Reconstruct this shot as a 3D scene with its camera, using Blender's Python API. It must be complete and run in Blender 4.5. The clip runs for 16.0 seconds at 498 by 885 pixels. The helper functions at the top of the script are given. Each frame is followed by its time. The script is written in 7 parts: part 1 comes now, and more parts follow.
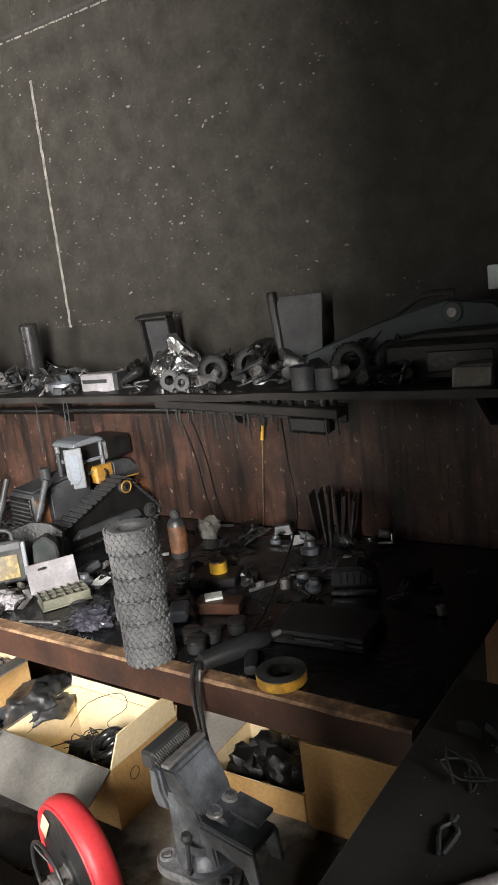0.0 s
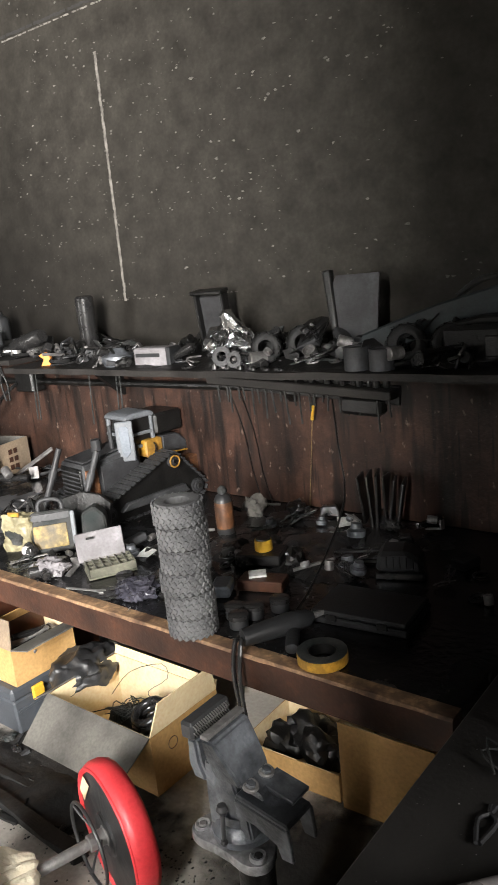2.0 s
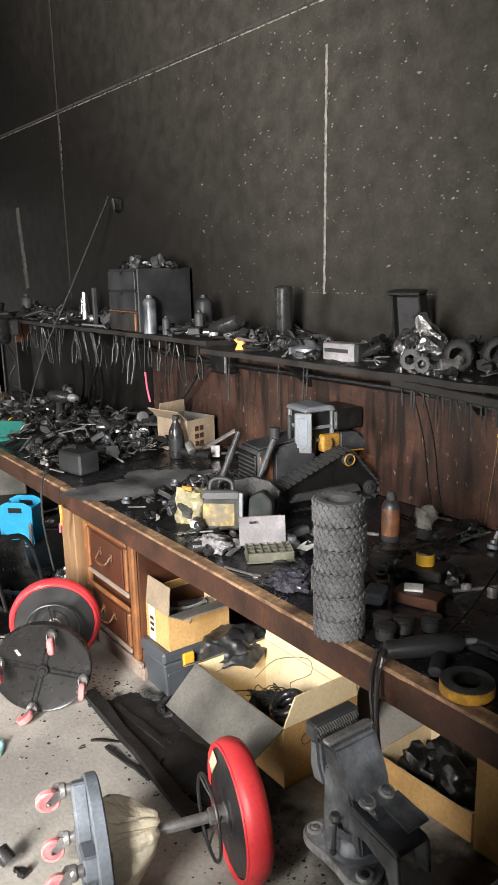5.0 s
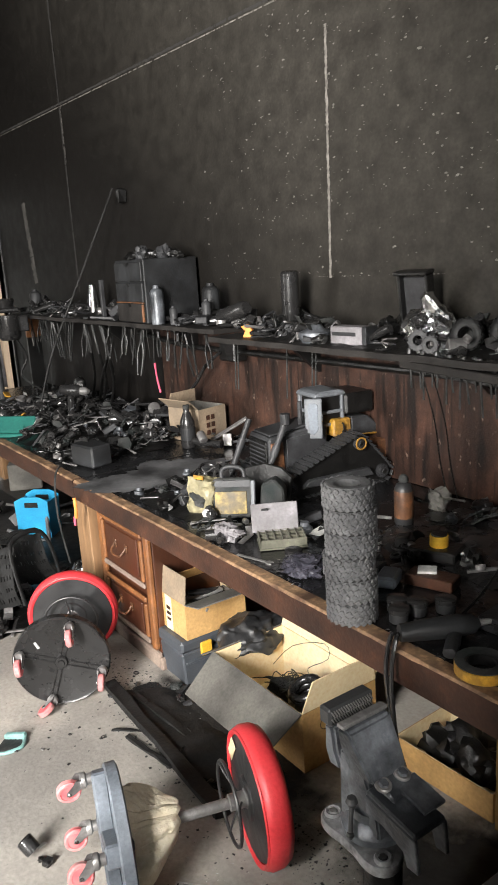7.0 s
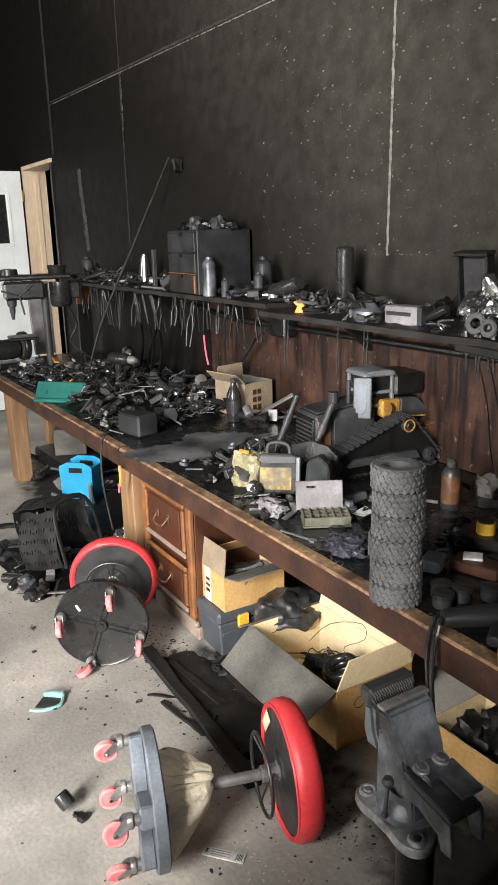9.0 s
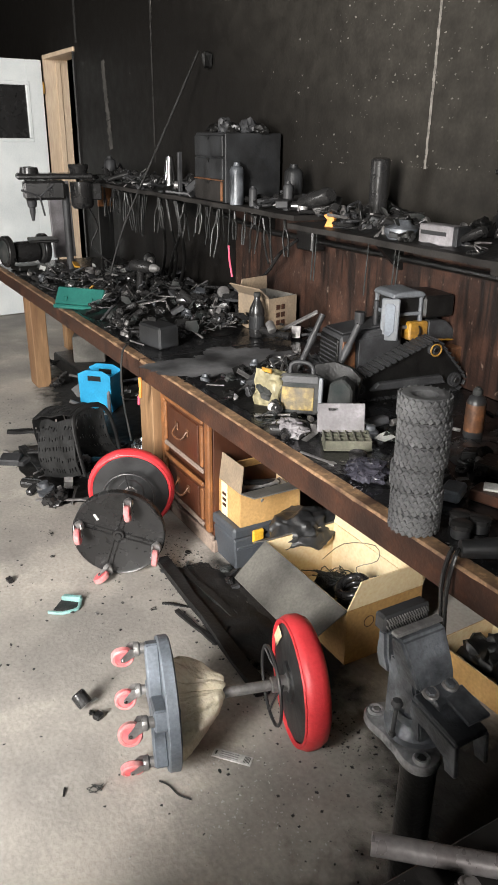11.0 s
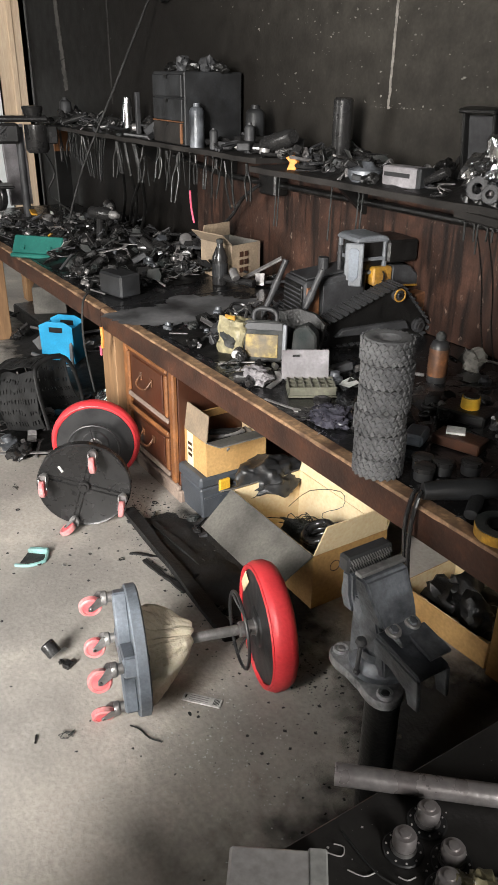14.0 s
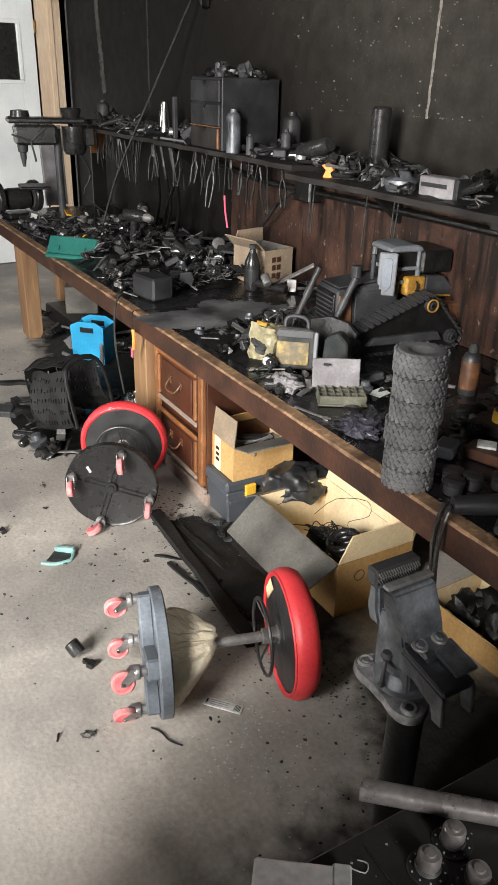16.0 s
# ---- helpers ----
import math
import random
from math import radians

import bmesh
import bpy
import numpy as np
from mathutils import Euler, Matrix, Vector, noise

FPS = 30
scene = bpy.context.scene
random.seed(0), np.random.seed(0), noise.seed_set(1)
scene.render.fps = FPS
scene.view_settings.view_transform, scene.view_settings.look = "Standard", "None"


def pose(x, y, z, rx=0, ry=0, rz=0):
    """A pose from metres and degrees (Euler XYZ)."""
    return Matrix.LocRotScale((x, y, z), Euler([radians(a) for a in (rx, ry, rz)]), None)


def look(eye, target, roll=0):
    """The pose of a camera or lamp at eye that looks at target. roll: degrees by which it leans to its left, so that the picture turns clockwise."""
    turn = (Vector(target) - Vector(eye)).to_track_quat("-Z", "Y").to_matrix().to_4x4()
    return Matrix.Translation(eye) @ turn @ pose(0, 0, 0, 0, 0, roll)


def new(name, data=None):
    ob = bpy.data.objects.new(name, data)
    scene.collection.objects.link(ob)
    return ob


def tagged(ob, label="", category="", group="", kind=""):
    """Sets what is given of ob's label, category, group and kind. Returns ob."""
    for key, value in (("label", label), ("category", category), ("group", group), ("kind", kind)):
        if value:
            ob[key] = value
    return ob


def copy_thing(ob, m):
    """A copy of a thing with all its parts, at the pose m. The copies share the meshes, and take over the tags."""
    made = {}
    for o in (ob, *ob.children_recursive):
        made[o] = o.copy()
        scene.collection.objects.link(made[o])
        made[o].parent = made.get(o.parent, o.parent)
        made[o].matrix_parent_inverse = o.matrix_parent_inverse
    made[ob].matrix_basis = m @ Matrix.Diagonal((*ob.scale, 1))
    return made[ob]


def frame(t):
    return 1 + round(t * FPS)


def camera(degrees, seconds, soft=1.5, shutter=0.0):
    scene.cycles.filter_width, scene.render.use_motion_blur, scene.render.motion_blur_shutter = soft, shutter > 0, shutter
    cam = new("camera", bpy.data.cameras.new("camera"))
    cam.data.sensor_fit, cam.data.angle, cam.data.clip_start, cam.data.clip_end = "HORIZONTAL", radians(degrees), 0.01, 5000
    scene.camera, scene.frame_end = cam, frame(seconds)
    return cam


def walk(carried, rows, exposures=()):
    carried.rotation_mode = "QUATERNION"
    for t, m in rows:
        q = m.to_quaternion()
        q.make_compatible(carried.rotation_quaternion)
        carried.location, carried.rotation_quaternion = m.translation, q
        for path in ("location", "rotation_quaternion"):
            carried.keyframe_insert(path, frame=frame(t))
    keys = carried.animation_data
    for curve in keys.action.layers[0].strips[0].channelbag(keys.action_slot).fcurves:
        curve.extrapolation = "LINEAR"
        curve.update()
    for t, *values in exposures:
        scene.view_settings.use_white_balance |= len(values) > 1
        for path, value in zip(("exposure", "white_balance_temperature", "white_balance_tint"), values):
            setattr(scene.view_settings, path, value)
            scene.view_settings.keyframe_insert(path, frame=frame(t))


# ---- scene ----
cam = camera(36.7, 16.0, shutter=0.5)
PATH = [
    (0, (1.629, -1.943, 1.459), (0.492, -0.355, 1.028), -7.3),
    (0.5, (1.629, -1.938, 1.457), (0.479, -0.363, 1.012), -7.4),
    (1, (1.625, -1.937, 1.454), (0.457, -0.379, 0.998), -7.3),
    (1.5, (1.627, -1.936, 1.452), (0.432, -0.403, 0.986), -6.8),
    (2, (1.622, -1.94, 1.454), (0.384, -0.44, 0.985), -5.9),
    (2.5, (1.625, -1.935, 1.456), (0.347, -0.472, 0.982), -5.0),
    (3, (1.625, -1.929, 1.455), (0.317, -0.495, 0.97), -4.5),
    (3.5, (1.622, -1.927, 1.451), (0.249, -0.558, 0.96), -3.3),
    (4, (1.63, -1.911, 1.453), (0.143, -0.669, 0.957), -2.3),
    (4.5, (1.631, -1.908, 1.453), (0.09, -0.727, 0.974), -0.3),
    (4.7, (1.636, -1.903, 1.451), (0.065, -0.752, 0.995), -0.7),
    (6.8, (1.646, -1.887, 1.446), (0.053, -0.774, 0.973), -3.7),
    (7, (1.646, -1.878, 1.444), (0.043, -0.781, 0.967), -3.5),
    (7.5, (1.642, -1.882, 1.445), (0.027, -0.811, 0.951), -3.2),
    (8, (1.637, -1.886, 1.443), (0.01, -0.84, 0.936), -2.7),
    (8.5, (1.629, -1.893, 1.444), (-0.009, -0.871, 0.924), -2.1),
    (9, (1.629, -1.896, 1.444), (-0.02, -0.897, 0.908), -1.5),
    (9.2, (1.627, -1.895, 1.445), (-0.024, -0.905, 0.902), -1.4),
    (11.3, (1.597, -1.9, 1.461), (0.003, -0.977, 0.682), 0.6),
    (11.5, (1.598, -1.898, 1.459), (0.01, -0.968, 0.677), 0.4),
    (12, (1.604, -1.892, 1.449), (0.039, -0.934, 0.655), 0.1),
    (12.5, (1.604, -1.888, 1.448), (0.071, -0.911, 0.614), 0.2),
    (13, (1.597, -1.879, 1.429), (0.089, -0.909, 0.544), 0.1),
    (13.5, (1.604, -1.885, 1.44), (0.096, -0.914, 0.555), 0.3),
    (14, (1.6, -1.89, 1.444), (0.085, -0.919, 0.571), 0.7),
    (14.5, (1.594, -1.894, 1.447), (0.075, -0.933, 0.571), 1.2),
    (15, (1.592, -1.896, 1.447), (0.06, -0.95, 0.576), 1.4),
    (15.5, (1.589, -1.9, 1.451), (0.045, -0.971, 0.582), 1.7),
    (16, (1.592, -1.902, 1.456), (0.042, -0.983, 0.588), 1.6),
]
walk(cam, [(t, look(eye, target, roll)) for t, eye, target, roll in PATH],
     exposures=[(0, 0.0), (4, -0.1), (7, -0.25), (9.2, -0.3), (11.3, -0.43), (16, -0.48)])

# ---- light ----
world = bpy.data.worlds.new("sky")
scene.world = world
world.use_nodes = True
wn = world.node_tree.nodes
sky = wn.new("ShaderNodeTexSky")
sky.sky_type, sky.sun_disc = "NISHITA", False
sky.sun_elevation, sky.sun_rotation = radians(35), radians(160)
world.node_tree.links.new(sky.outputs["Color"], wn["Background"].inputs["Color"])
wn["Background"].inputs["Strength"].default_value = 0.08


def window_light(name, at, target, w, h, watts, colour=(1.0, 0.97, 0.93)):
    lamp = bpy.data.lights.new(name, "AREA")
    lamp.shape, lamp.size, lamp.size_y, lamp.energy, lamp.color = "RECTANGLE", w, h, watts, colour
    ob = new(name, lamp)
    ob.matrix_world = look(at, target)
    return ob


# daylight of the bay opening behind the camera, in the south wall
window_light("bay_daylight", (2.5, -4.9, 2.15), (2.2, 0, 1.2), 1.45, 2.5, 1400)
# unseen lamp and opening in the east wall, added to brighten the steel table
window_light("east_table_fill", (4.38, -1.75, 2.1), (1.2, -1.45, 0.7), 0.8, 1.4, 130)
# daylight of a smaller unseen opening along the south wall, added for the door
window_light("side_daylight", (-3.2, -4.9, 1.5), (-3.6, 0, 1.4), 1.2, 1.6, 100)


# ---- materials ----
def mat(name, colour, rough=0.7, metal=0.0, second=None, scale=8.0, bump=0.25, fine=120.0, dirt=0.0, dirt_colour=(0.012, 0.011, 0.010), streak=1.0, spec=0.5, each=0.0, contrast=0.5):
    m = bpy.data.materials.new(name)
    m.use_nodes = True
    nt = m.node_tree
    n, l = nt.nodes, nt.links
    p = n["Principled BSDF"]
    tex = n.new("ShaderNodeTexCoord")
    mp = n.new("ShaderNodeMapping")
    mp.inputs["Scale"].default_value = (1, 1, streak)
    l.new(tex.outputs["Object"], mp.inputs["Vector"])
    big = n.new("ShaderNodeTexNoise")
    big.inputs["Scale"].default_value, big.inputs["Detail"].default_value = scale, 6
    small = n.new("ShaderNodeTexNoise")
    small.inputs["Scale"].default_value, small.inputs["Detail"].default_value = fine, 3
    for t in (big, small):
        l.new(mp.outputs["Vector"], t.inputs["Vector"])
    ramp = n.new("ShaderNodeValToRGB")
    second = second or tuple(c * 0.6 for c in colour)
    e = ramp.color_ramp.elements
    e[0].position, e[1].position = 0.5 - contrast * 0.35, 0.5 + contrast * 0.35
    e[0].color, e[1].color = (*second, 1), (*colour, 1)
    l.new(big.outputs["Fac"], ramp.inputs["Fac"])
    last = ramp.outputs["Color"]
    grain = n.new("ShaderNodeMix")
    grain.data_type, grain.blend_type = "RGBA", "OVERLAY"
    grain.inputs["Factor"].default_value = 0.35
    l.new(last, grain.inputs["A"])
    l.new(small.outputs["Fac"], grain.inputs["B"])
    last = grain.outputs["Result"]
    if dirt:
        d = n.new("ShaderNodeTexNoise")
        d.inputs["Scale"].default_value, d.inputs["Detail"].default_value = scale * 2.3, 8
        d.inputs["Roughness"].default_value = 0.65
        l.new(mp.outputs["Vector"], d.inputs["Vector"])
        r2 = n.new("ShaderNodeValToRGB")
        r2.color_ramp.elements[0].position, r2.color_ramp.elements[1].position = 0.62 - 0.3 * dirt, 0.74 - 0.25 * dirt
        r2.color_ramp.elements[0].color, r2.color_ramp.elements[1].color = (1, 1, 1, 1), (0, 0, 0, 1)
        l.new(d.outputs["Fac"], r2.inputs["Fac"])
        mx = n.new("ShaderNodeMix")
        mx.data_type = "RGBA"
        mx.inputs["B"].default_value = (*dirt_colour, 1)
        l.new(r2.outputs["Color"], mx.inputs["Factor"])
        l.new(last, mx.inputs["A"])
        inv = n.new("ShaderNodeMath")
        inv.operation = "MULTIPLY"
        inv.inputs[1].default_value = min(1.0, dirt)
        l.new(r2.outputs["Color"], inv.inputs[0])
        l.new(inv.outputs[0], mx.inputs["Factor"])
        last = mx.outputs["Result"]
    if each:
        info = n.new("ShaderNodeObjectInfo")
        hsv = n.new("ShaderNodeHueSaturation")
        mr = n.new("ShaderNodeMapRange")
        mr.inputs["To Min"].default_value, mr.inputs["To Max"].default_value = 1 - each, 1 + each
        l.new(info.outputs["Random"], mr.inputs["Value"])
        l.new(mr.outputs[0], hsv.inputs["Value"])
        l.new(last, hsv.inputs["Color"])
        last = hsv.outputs["Color"]
    l.new(last, p.inputs["Base Color"])
    p.inputs["Metallic"].default_value = metal
    p.inputs["Specular IOR Level"].default_value = spec
    rr = n.new("ShaderNodeMapRange")
    rr.inputs["To Min"].default_value, rr.inputs["To Max"].default_value = max(0.05, rough - 0.15), min(1, rough + 0.15)
    l.new(big.outputs["Fac"], rr.inputs["Value"])
    l.new(rr.outputs[0], p.inputs["Roughness"])
    if bump:
        add = n.new("ShaderNodeMath")
        l.new(big.outputs["Fac"], add.inputs[0])
        l.new(small.outputs["Fac"], add.inputs[1])
        b = n.new("ShaderNodeBump")
        b.inputs["Strength"].default_value, b.inputs["Distance"].default_value = bump, 0.004
        l.new(add.outputs[0], b.inputs["Height"])
        l.new(b.outputs["Normal"], p.inputs["Normal"])
    return m


SOOT = (0.012, 0.011, 0.010)


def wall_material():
    """Sooty plasterboard; fall-off of light painted in, darker low and towards the far end."""
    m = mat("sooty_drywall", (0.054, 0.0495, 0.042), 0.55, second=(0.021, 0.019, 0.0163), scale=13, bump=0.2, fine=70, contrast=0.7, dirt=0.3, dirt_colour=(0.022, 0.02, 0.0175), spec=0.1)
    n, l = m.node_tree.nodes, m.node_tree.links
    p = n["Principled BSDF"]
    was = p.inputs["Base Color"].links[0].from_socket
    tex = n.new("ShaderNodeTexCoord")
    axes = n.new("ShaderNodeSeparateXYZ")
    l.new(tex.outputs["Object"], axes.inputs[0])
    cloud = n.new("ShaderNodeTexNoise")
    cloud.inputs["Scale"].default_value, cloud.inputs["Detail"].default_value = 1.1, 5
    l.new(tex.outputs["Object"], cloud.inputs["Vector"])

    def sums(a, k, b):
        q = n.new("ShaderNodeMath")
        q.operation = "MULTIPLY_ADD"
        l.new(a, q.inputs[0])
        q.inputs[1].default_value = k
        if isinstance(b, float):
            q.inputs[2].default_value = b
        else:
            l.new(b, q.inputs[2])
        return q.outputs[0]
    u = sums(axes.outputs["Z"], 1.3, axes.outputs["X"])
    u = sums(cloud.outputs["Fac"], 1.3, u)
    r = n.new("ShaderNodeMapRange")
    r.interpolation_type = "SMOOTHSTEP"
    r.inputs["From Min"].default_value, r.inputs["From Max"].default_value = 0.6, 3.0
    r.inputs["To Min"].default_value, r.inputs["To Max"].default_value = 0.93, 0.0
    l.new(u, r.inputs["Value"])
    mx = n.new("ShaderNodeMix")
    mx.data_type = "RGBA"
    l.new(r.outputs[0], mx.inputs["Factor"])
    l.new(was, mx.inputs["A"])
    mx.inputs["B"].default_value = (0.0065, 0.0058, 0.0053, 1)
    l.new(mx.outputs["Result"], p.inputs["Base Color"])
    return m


def backboard_material():
    """Scorched plywood with black runs down it and pale scuffs."""
    m = mat("scorched_plywood", (0.088, 0.042, 0.028), 0.5, second=(0.02, 0.0105, 0.008), scale=4, bump=0.35, fine=130, contrast=0.6, dirt=0.5, dirt_colour=(0.01, 0.007, 0.006), spec=0.3)
    n, l = m.node_tree.nodes, m.node_tree.links
    p = n["Principled BSDF"]
    last = p.inputs["Base Color"].links[0].from_socket
    tex = n.new("ShaderNodeTexCoord")
    for scale, stretch, low, high, colour in ((22, 0.12, 0.5, 0.64, (0.006, 0.0045, 0.004)), (60, 0.06, 0.58, 0.68, (0.008, 0.006, 0.005)), (48, 0.6, 0.64, 0.72, (0.17, 0.125, 0.1))):
        mp = n.new("ShaderNodeMapping")
        mp.inputs["Scale"].default_value = (1, 1, stretch)
        l.new(tex.outputs["Object"], mp.inputs["Vector"])
        q = n.new("ShaderNodeTexNoise")
        q.inputs["Scale"].default_value, q.inputs["Detail"].default_value = scale, 4
        l.new(mp.outputs["Vector"], q.inputs["Vector"])
        r = n.new("ShaderNodeMapRange")
        r.inputs["From Min"].default_value, r.inputs["From Max"].default_value = low, high
        r.inputs["To Max"].default_value = 0.85
        l.new(q.outputs["Fac"], r.inputs["Value"])
        mx = n.new("ShaderNodeMix")
        mx.data_type = "RGBA"
        l.new(r.outputs[0], mx.inputs["Factor"])
        l.new(last, mx.inputs["A"])
        mx.inputs["B"].default_value = (*colour, 1)
        last = mx.outputs["Result"]
    l.new(last, p.inputs["Base Color"])
    return m


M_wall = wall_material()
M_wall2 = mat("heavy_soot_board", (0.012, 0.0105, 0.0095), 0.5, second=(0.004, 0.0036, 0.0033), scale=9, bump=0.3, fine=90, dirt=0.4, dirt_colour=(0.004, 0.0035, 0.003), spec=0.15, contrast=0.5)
M_dark = mat("dark_sooty_wall", (0.03, 0.028, 0.026), 0.8, scale=2)
M_ceiling = mat("sooty_ceiling", (0.02, 0.019, 0.018), 0.9, scale=2)
M_floor = mat("stained_concrete", (0.6, 0.552, 0.485), 0.75, second=(0.27, 0.252, 0.23), scale=1.6, bump=0.35, fine=80, contrast=0.36, dirt=0.34, dirt_colour=(0.15, 0.142, 0.132))
M_panel = backboard_material()
M_top = mat("wet_sooty_benchtop", (0.012, 0.012, 0.013), 0.24, second=(0.006, 0.006, 0.006), scale=7, bump=0.5, fine=60, spec=0.5)
M_topdust = mat("ash_dusted_benchtop", (0.15, 0.15, 0.155), 0.7, second=(0.012, 0.012, 0.013), scale=6, bump=0.3, fine=60)
M_fascia = mat("brown_painted_timber", (0.085, 0.036, 0.021), 0.4, second=(0.03, 0.014, 0.01), scale=9, bump=0.25, dirt=0.35, spec=0.25)
M_raw = mat("raw_pine", (0.36, 0.21, 0.1), 0.65, second=(0.2, 0.1, 0.045), scale=10, bump=0.2, streak=0.12, dirt=0.35, dirt_colour=(0.05, 0.03, 0.018))
M_alu = mat("brushed_aluminium", (0.72, 0.7, 0.69), 0.35, 0.35, second=(0.5, 0.48, 0.47), scale=18, bump=0.15)
M_label = mat("scorched_label", (0.34, 0.24, 0.07), 0.6, second=(0.12, 0.085, 0.03), scale=18, bump=0.2, dirt=0.55)
M_boom = mat("dark_teal_paint", (0.04, 0.055, 0.06), 0.5, second=(0.018, 0.024, 0.026), scale=9, bump=0.2, dirt=0.3, spec=0.3)
M_jamb = mat("pale_planed_timber", (0.66, 0.52, 0.38), 0.65, second=(0.5, 0.37, 0.25), scale=9, bump=0.15, streak=0.1)


def ash_shade_material():
    """Wet ash and painted shade, thinning out to nothing towards its edge in patches."""
    m = mat("ash_and_shade_black", (0.008, 0.0078, 0.0076), 0.7, second=(0.022, 0.0215, 0.021), scale=22, bump=0.6, fine=90)
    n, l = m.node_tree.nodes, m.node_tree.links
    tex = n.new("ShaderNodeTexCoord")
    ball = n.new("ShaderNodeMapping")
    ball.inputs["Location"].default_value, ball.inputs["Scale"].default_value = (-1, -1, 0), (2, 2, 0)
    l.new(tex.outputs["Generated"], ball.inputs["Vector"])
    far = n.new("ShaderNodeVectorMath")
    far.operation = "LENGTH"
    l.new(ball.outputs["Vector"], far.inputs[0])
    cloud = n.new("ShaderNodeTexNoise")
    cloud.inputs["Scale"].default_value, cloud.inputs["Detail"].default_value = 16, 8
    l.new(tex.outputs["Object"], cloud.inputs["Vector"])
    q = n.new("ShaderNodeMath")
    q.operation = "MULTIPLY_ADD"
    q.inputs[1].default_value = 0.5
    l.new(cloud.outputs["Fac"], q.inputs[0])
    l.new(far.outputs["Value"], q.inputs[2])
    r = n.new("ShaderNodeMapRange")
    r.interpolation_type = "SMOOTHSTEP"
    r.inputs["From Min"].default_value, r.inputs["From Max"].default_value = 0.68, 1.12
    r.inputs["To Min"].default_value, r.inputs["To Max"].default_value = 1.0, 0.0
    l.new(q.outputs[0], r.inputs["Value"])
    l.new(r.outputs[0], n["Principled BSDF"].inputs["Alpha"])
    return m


M_ashshade = ash_shade_material()
M_rawedge = mat("scraped_raw_edge", (0.46, 0.28, 0.15), 0.7, second=(0.09, 0.045, 0.025), scale=18, bump=0.3, dirt=0.5, dirt_colour=(0.03, 0.018, 0.012))
M_shelf = mat("charred_shelf_board", (0.03, 0.027, 0.025), 0.6, second=(0.01, 0.009, 0.0085), scale=8, bump=0.4, dirt=0.3, spec=0.25)
M_black = mat("black_plastic", (0.008, 0.008, 0.009), 0.26, scale=12, bump=0.12, dirt=0.2, dirt_colour=(0.06, 0.058, 0.055))
M_char = mat("charred_matter", (0.008, 0.0077, 0.0073), 0.4, second=(0.0025, 0.0025, 0.0025), scale=24, bump=0.4, fine=110)
M_ash = mat("ash_grey", (0.066, 0.064, 0.062), 0.7, second=(0.009, 0.015, 0.015), scale=14, bump=0.4, dirt=0.25, spec=0.25)
M_grey = mat("dusty_grey_plastic", (0.034, 0.036, 0.039), 0.45, second=(0.011, 0.0115, 0.0125), scale=9, bump=0.2, dirt=0.3, spec=0.3)
M_steel = mat("worn_steel", (0.42, 0.41, 0.4), 0.38, 0.55, second=(0.16, 0.15, 0.15), scale=14, bump=0.2, dirt=0.3)
M_chrome = mat("bright_metal", (0.7, 0.7, 0.7), 0.22, 1.0, second=(0.4, 0.4, 0.4), scale=20, bump=0.1, dirt=0.15)
M_red = mat("red_vinyl", (0.76, 0.055, 0.065), 0.42, second=(0.6, 0.035, 0.045), scale=9, bump=0.15, dirt=0.1, dirt_colour=(0.2, 0.03, 0.03))
M_pinkwheel = mat("red_caster_wheel", (0.72, 0.07, 0.09), 0.4, second=(0.6, 0.2, 0.2), scale=30, bump=0.1)
M_tread = mat("scuffed_pink_tread", (0.62, 0.13, 0.14), 0.55, second=(0.5, 0.27, 0.26), scale=40, bump=0.15)
M_smoke = mat("smoky_black_plastic", (0.02, 0.0205, 0.022), 0.42, second=(0.009, 0.009, 0.01), scale=9, bump=0.15, dirt=0.25, dirt_colour=(0.05, 0.05, 0.05))
M_charplastic = mat("charred_matt_plastic", (0.022, 0.022, 0.022), 0.6, second=(0.006, 0.006, 0.006), scale=12, bump=0.5, fine=80, dirt=0.35, dirt_colour=(0.004, 0.004, 0.004), spec=0.3)
M_plate = mat("dusty_black_plate", (0.022, 0.021, 0.02), 0.42, second=(0.008, 0.008, 0.008), scale=8, bump=0.25, fine=110, dirt=0.2, dirt_colour=(0.06, 0.056, 0.052))
M_dustcard = mat("dusty_tan_cardboard", (0.36, 0.27, 0.18), 0.85, second=(0.22, 0.17, 0.12), scale=8, bump=0.15, dirt=0.25, dirt_colour=(0.07, 0.055, 0.04))
M_blister = mat("blistered_yellowed_plastic", (0.36, 0.32, 0.19), 0.4, second=(0.16, 0.14, 0.08), scale=26, bump=0.6, fine=80, dirt=0.25)
M_olive = mat("dull_olive_plastic", (0.19, 0.185, 0.14), 0.5, second=(0.1, 0.1, 0.075), scale=14, bump=0.15, dirt=0.25)
M_bluegrey = mat("blue_grey_steel", (0.22, 0.25, 0.29), 0.45, 0.2, second=(0.1, 0.115, 0.135), scale=9, bump=0.15, dirt=0.25)
M_card = mat("brown_cardboard", (0.56, 0.34, 0.13), 0.85, second=(0.42, 0.24, 0.08), scale=6, bump=0.12, fine=90, dirt=0.15, dirt_colour=(0.08, 0.05, 0.03))
M_cardin = mat("pale_cardboard", (0.82, 0.68, 0.44), 0.85, second=(0.72, 0.57, 0.34), scale=5, bump=0.1, fine=90)
M_cardash = mat("sooty_cardboard", (0.19, 0.18, 0.16), 0.85, second=(0.055, 0.052, 0.047), scale=5, bump=0.15, dirt=0.2)
M_rubber = mat("dusty_rubber", (0.11, 0.11, 0.112), 0.85, second=(0.045, 0.045, 0.047), scale=14, bump=0.3, fine=160)
M_yellow = mat("machine_yellow", (0.62, 0.33, 0.03), 0.5, second=(0.3, 0.15, 0.03), scale=14, bump=0.15, dirt=0.4)
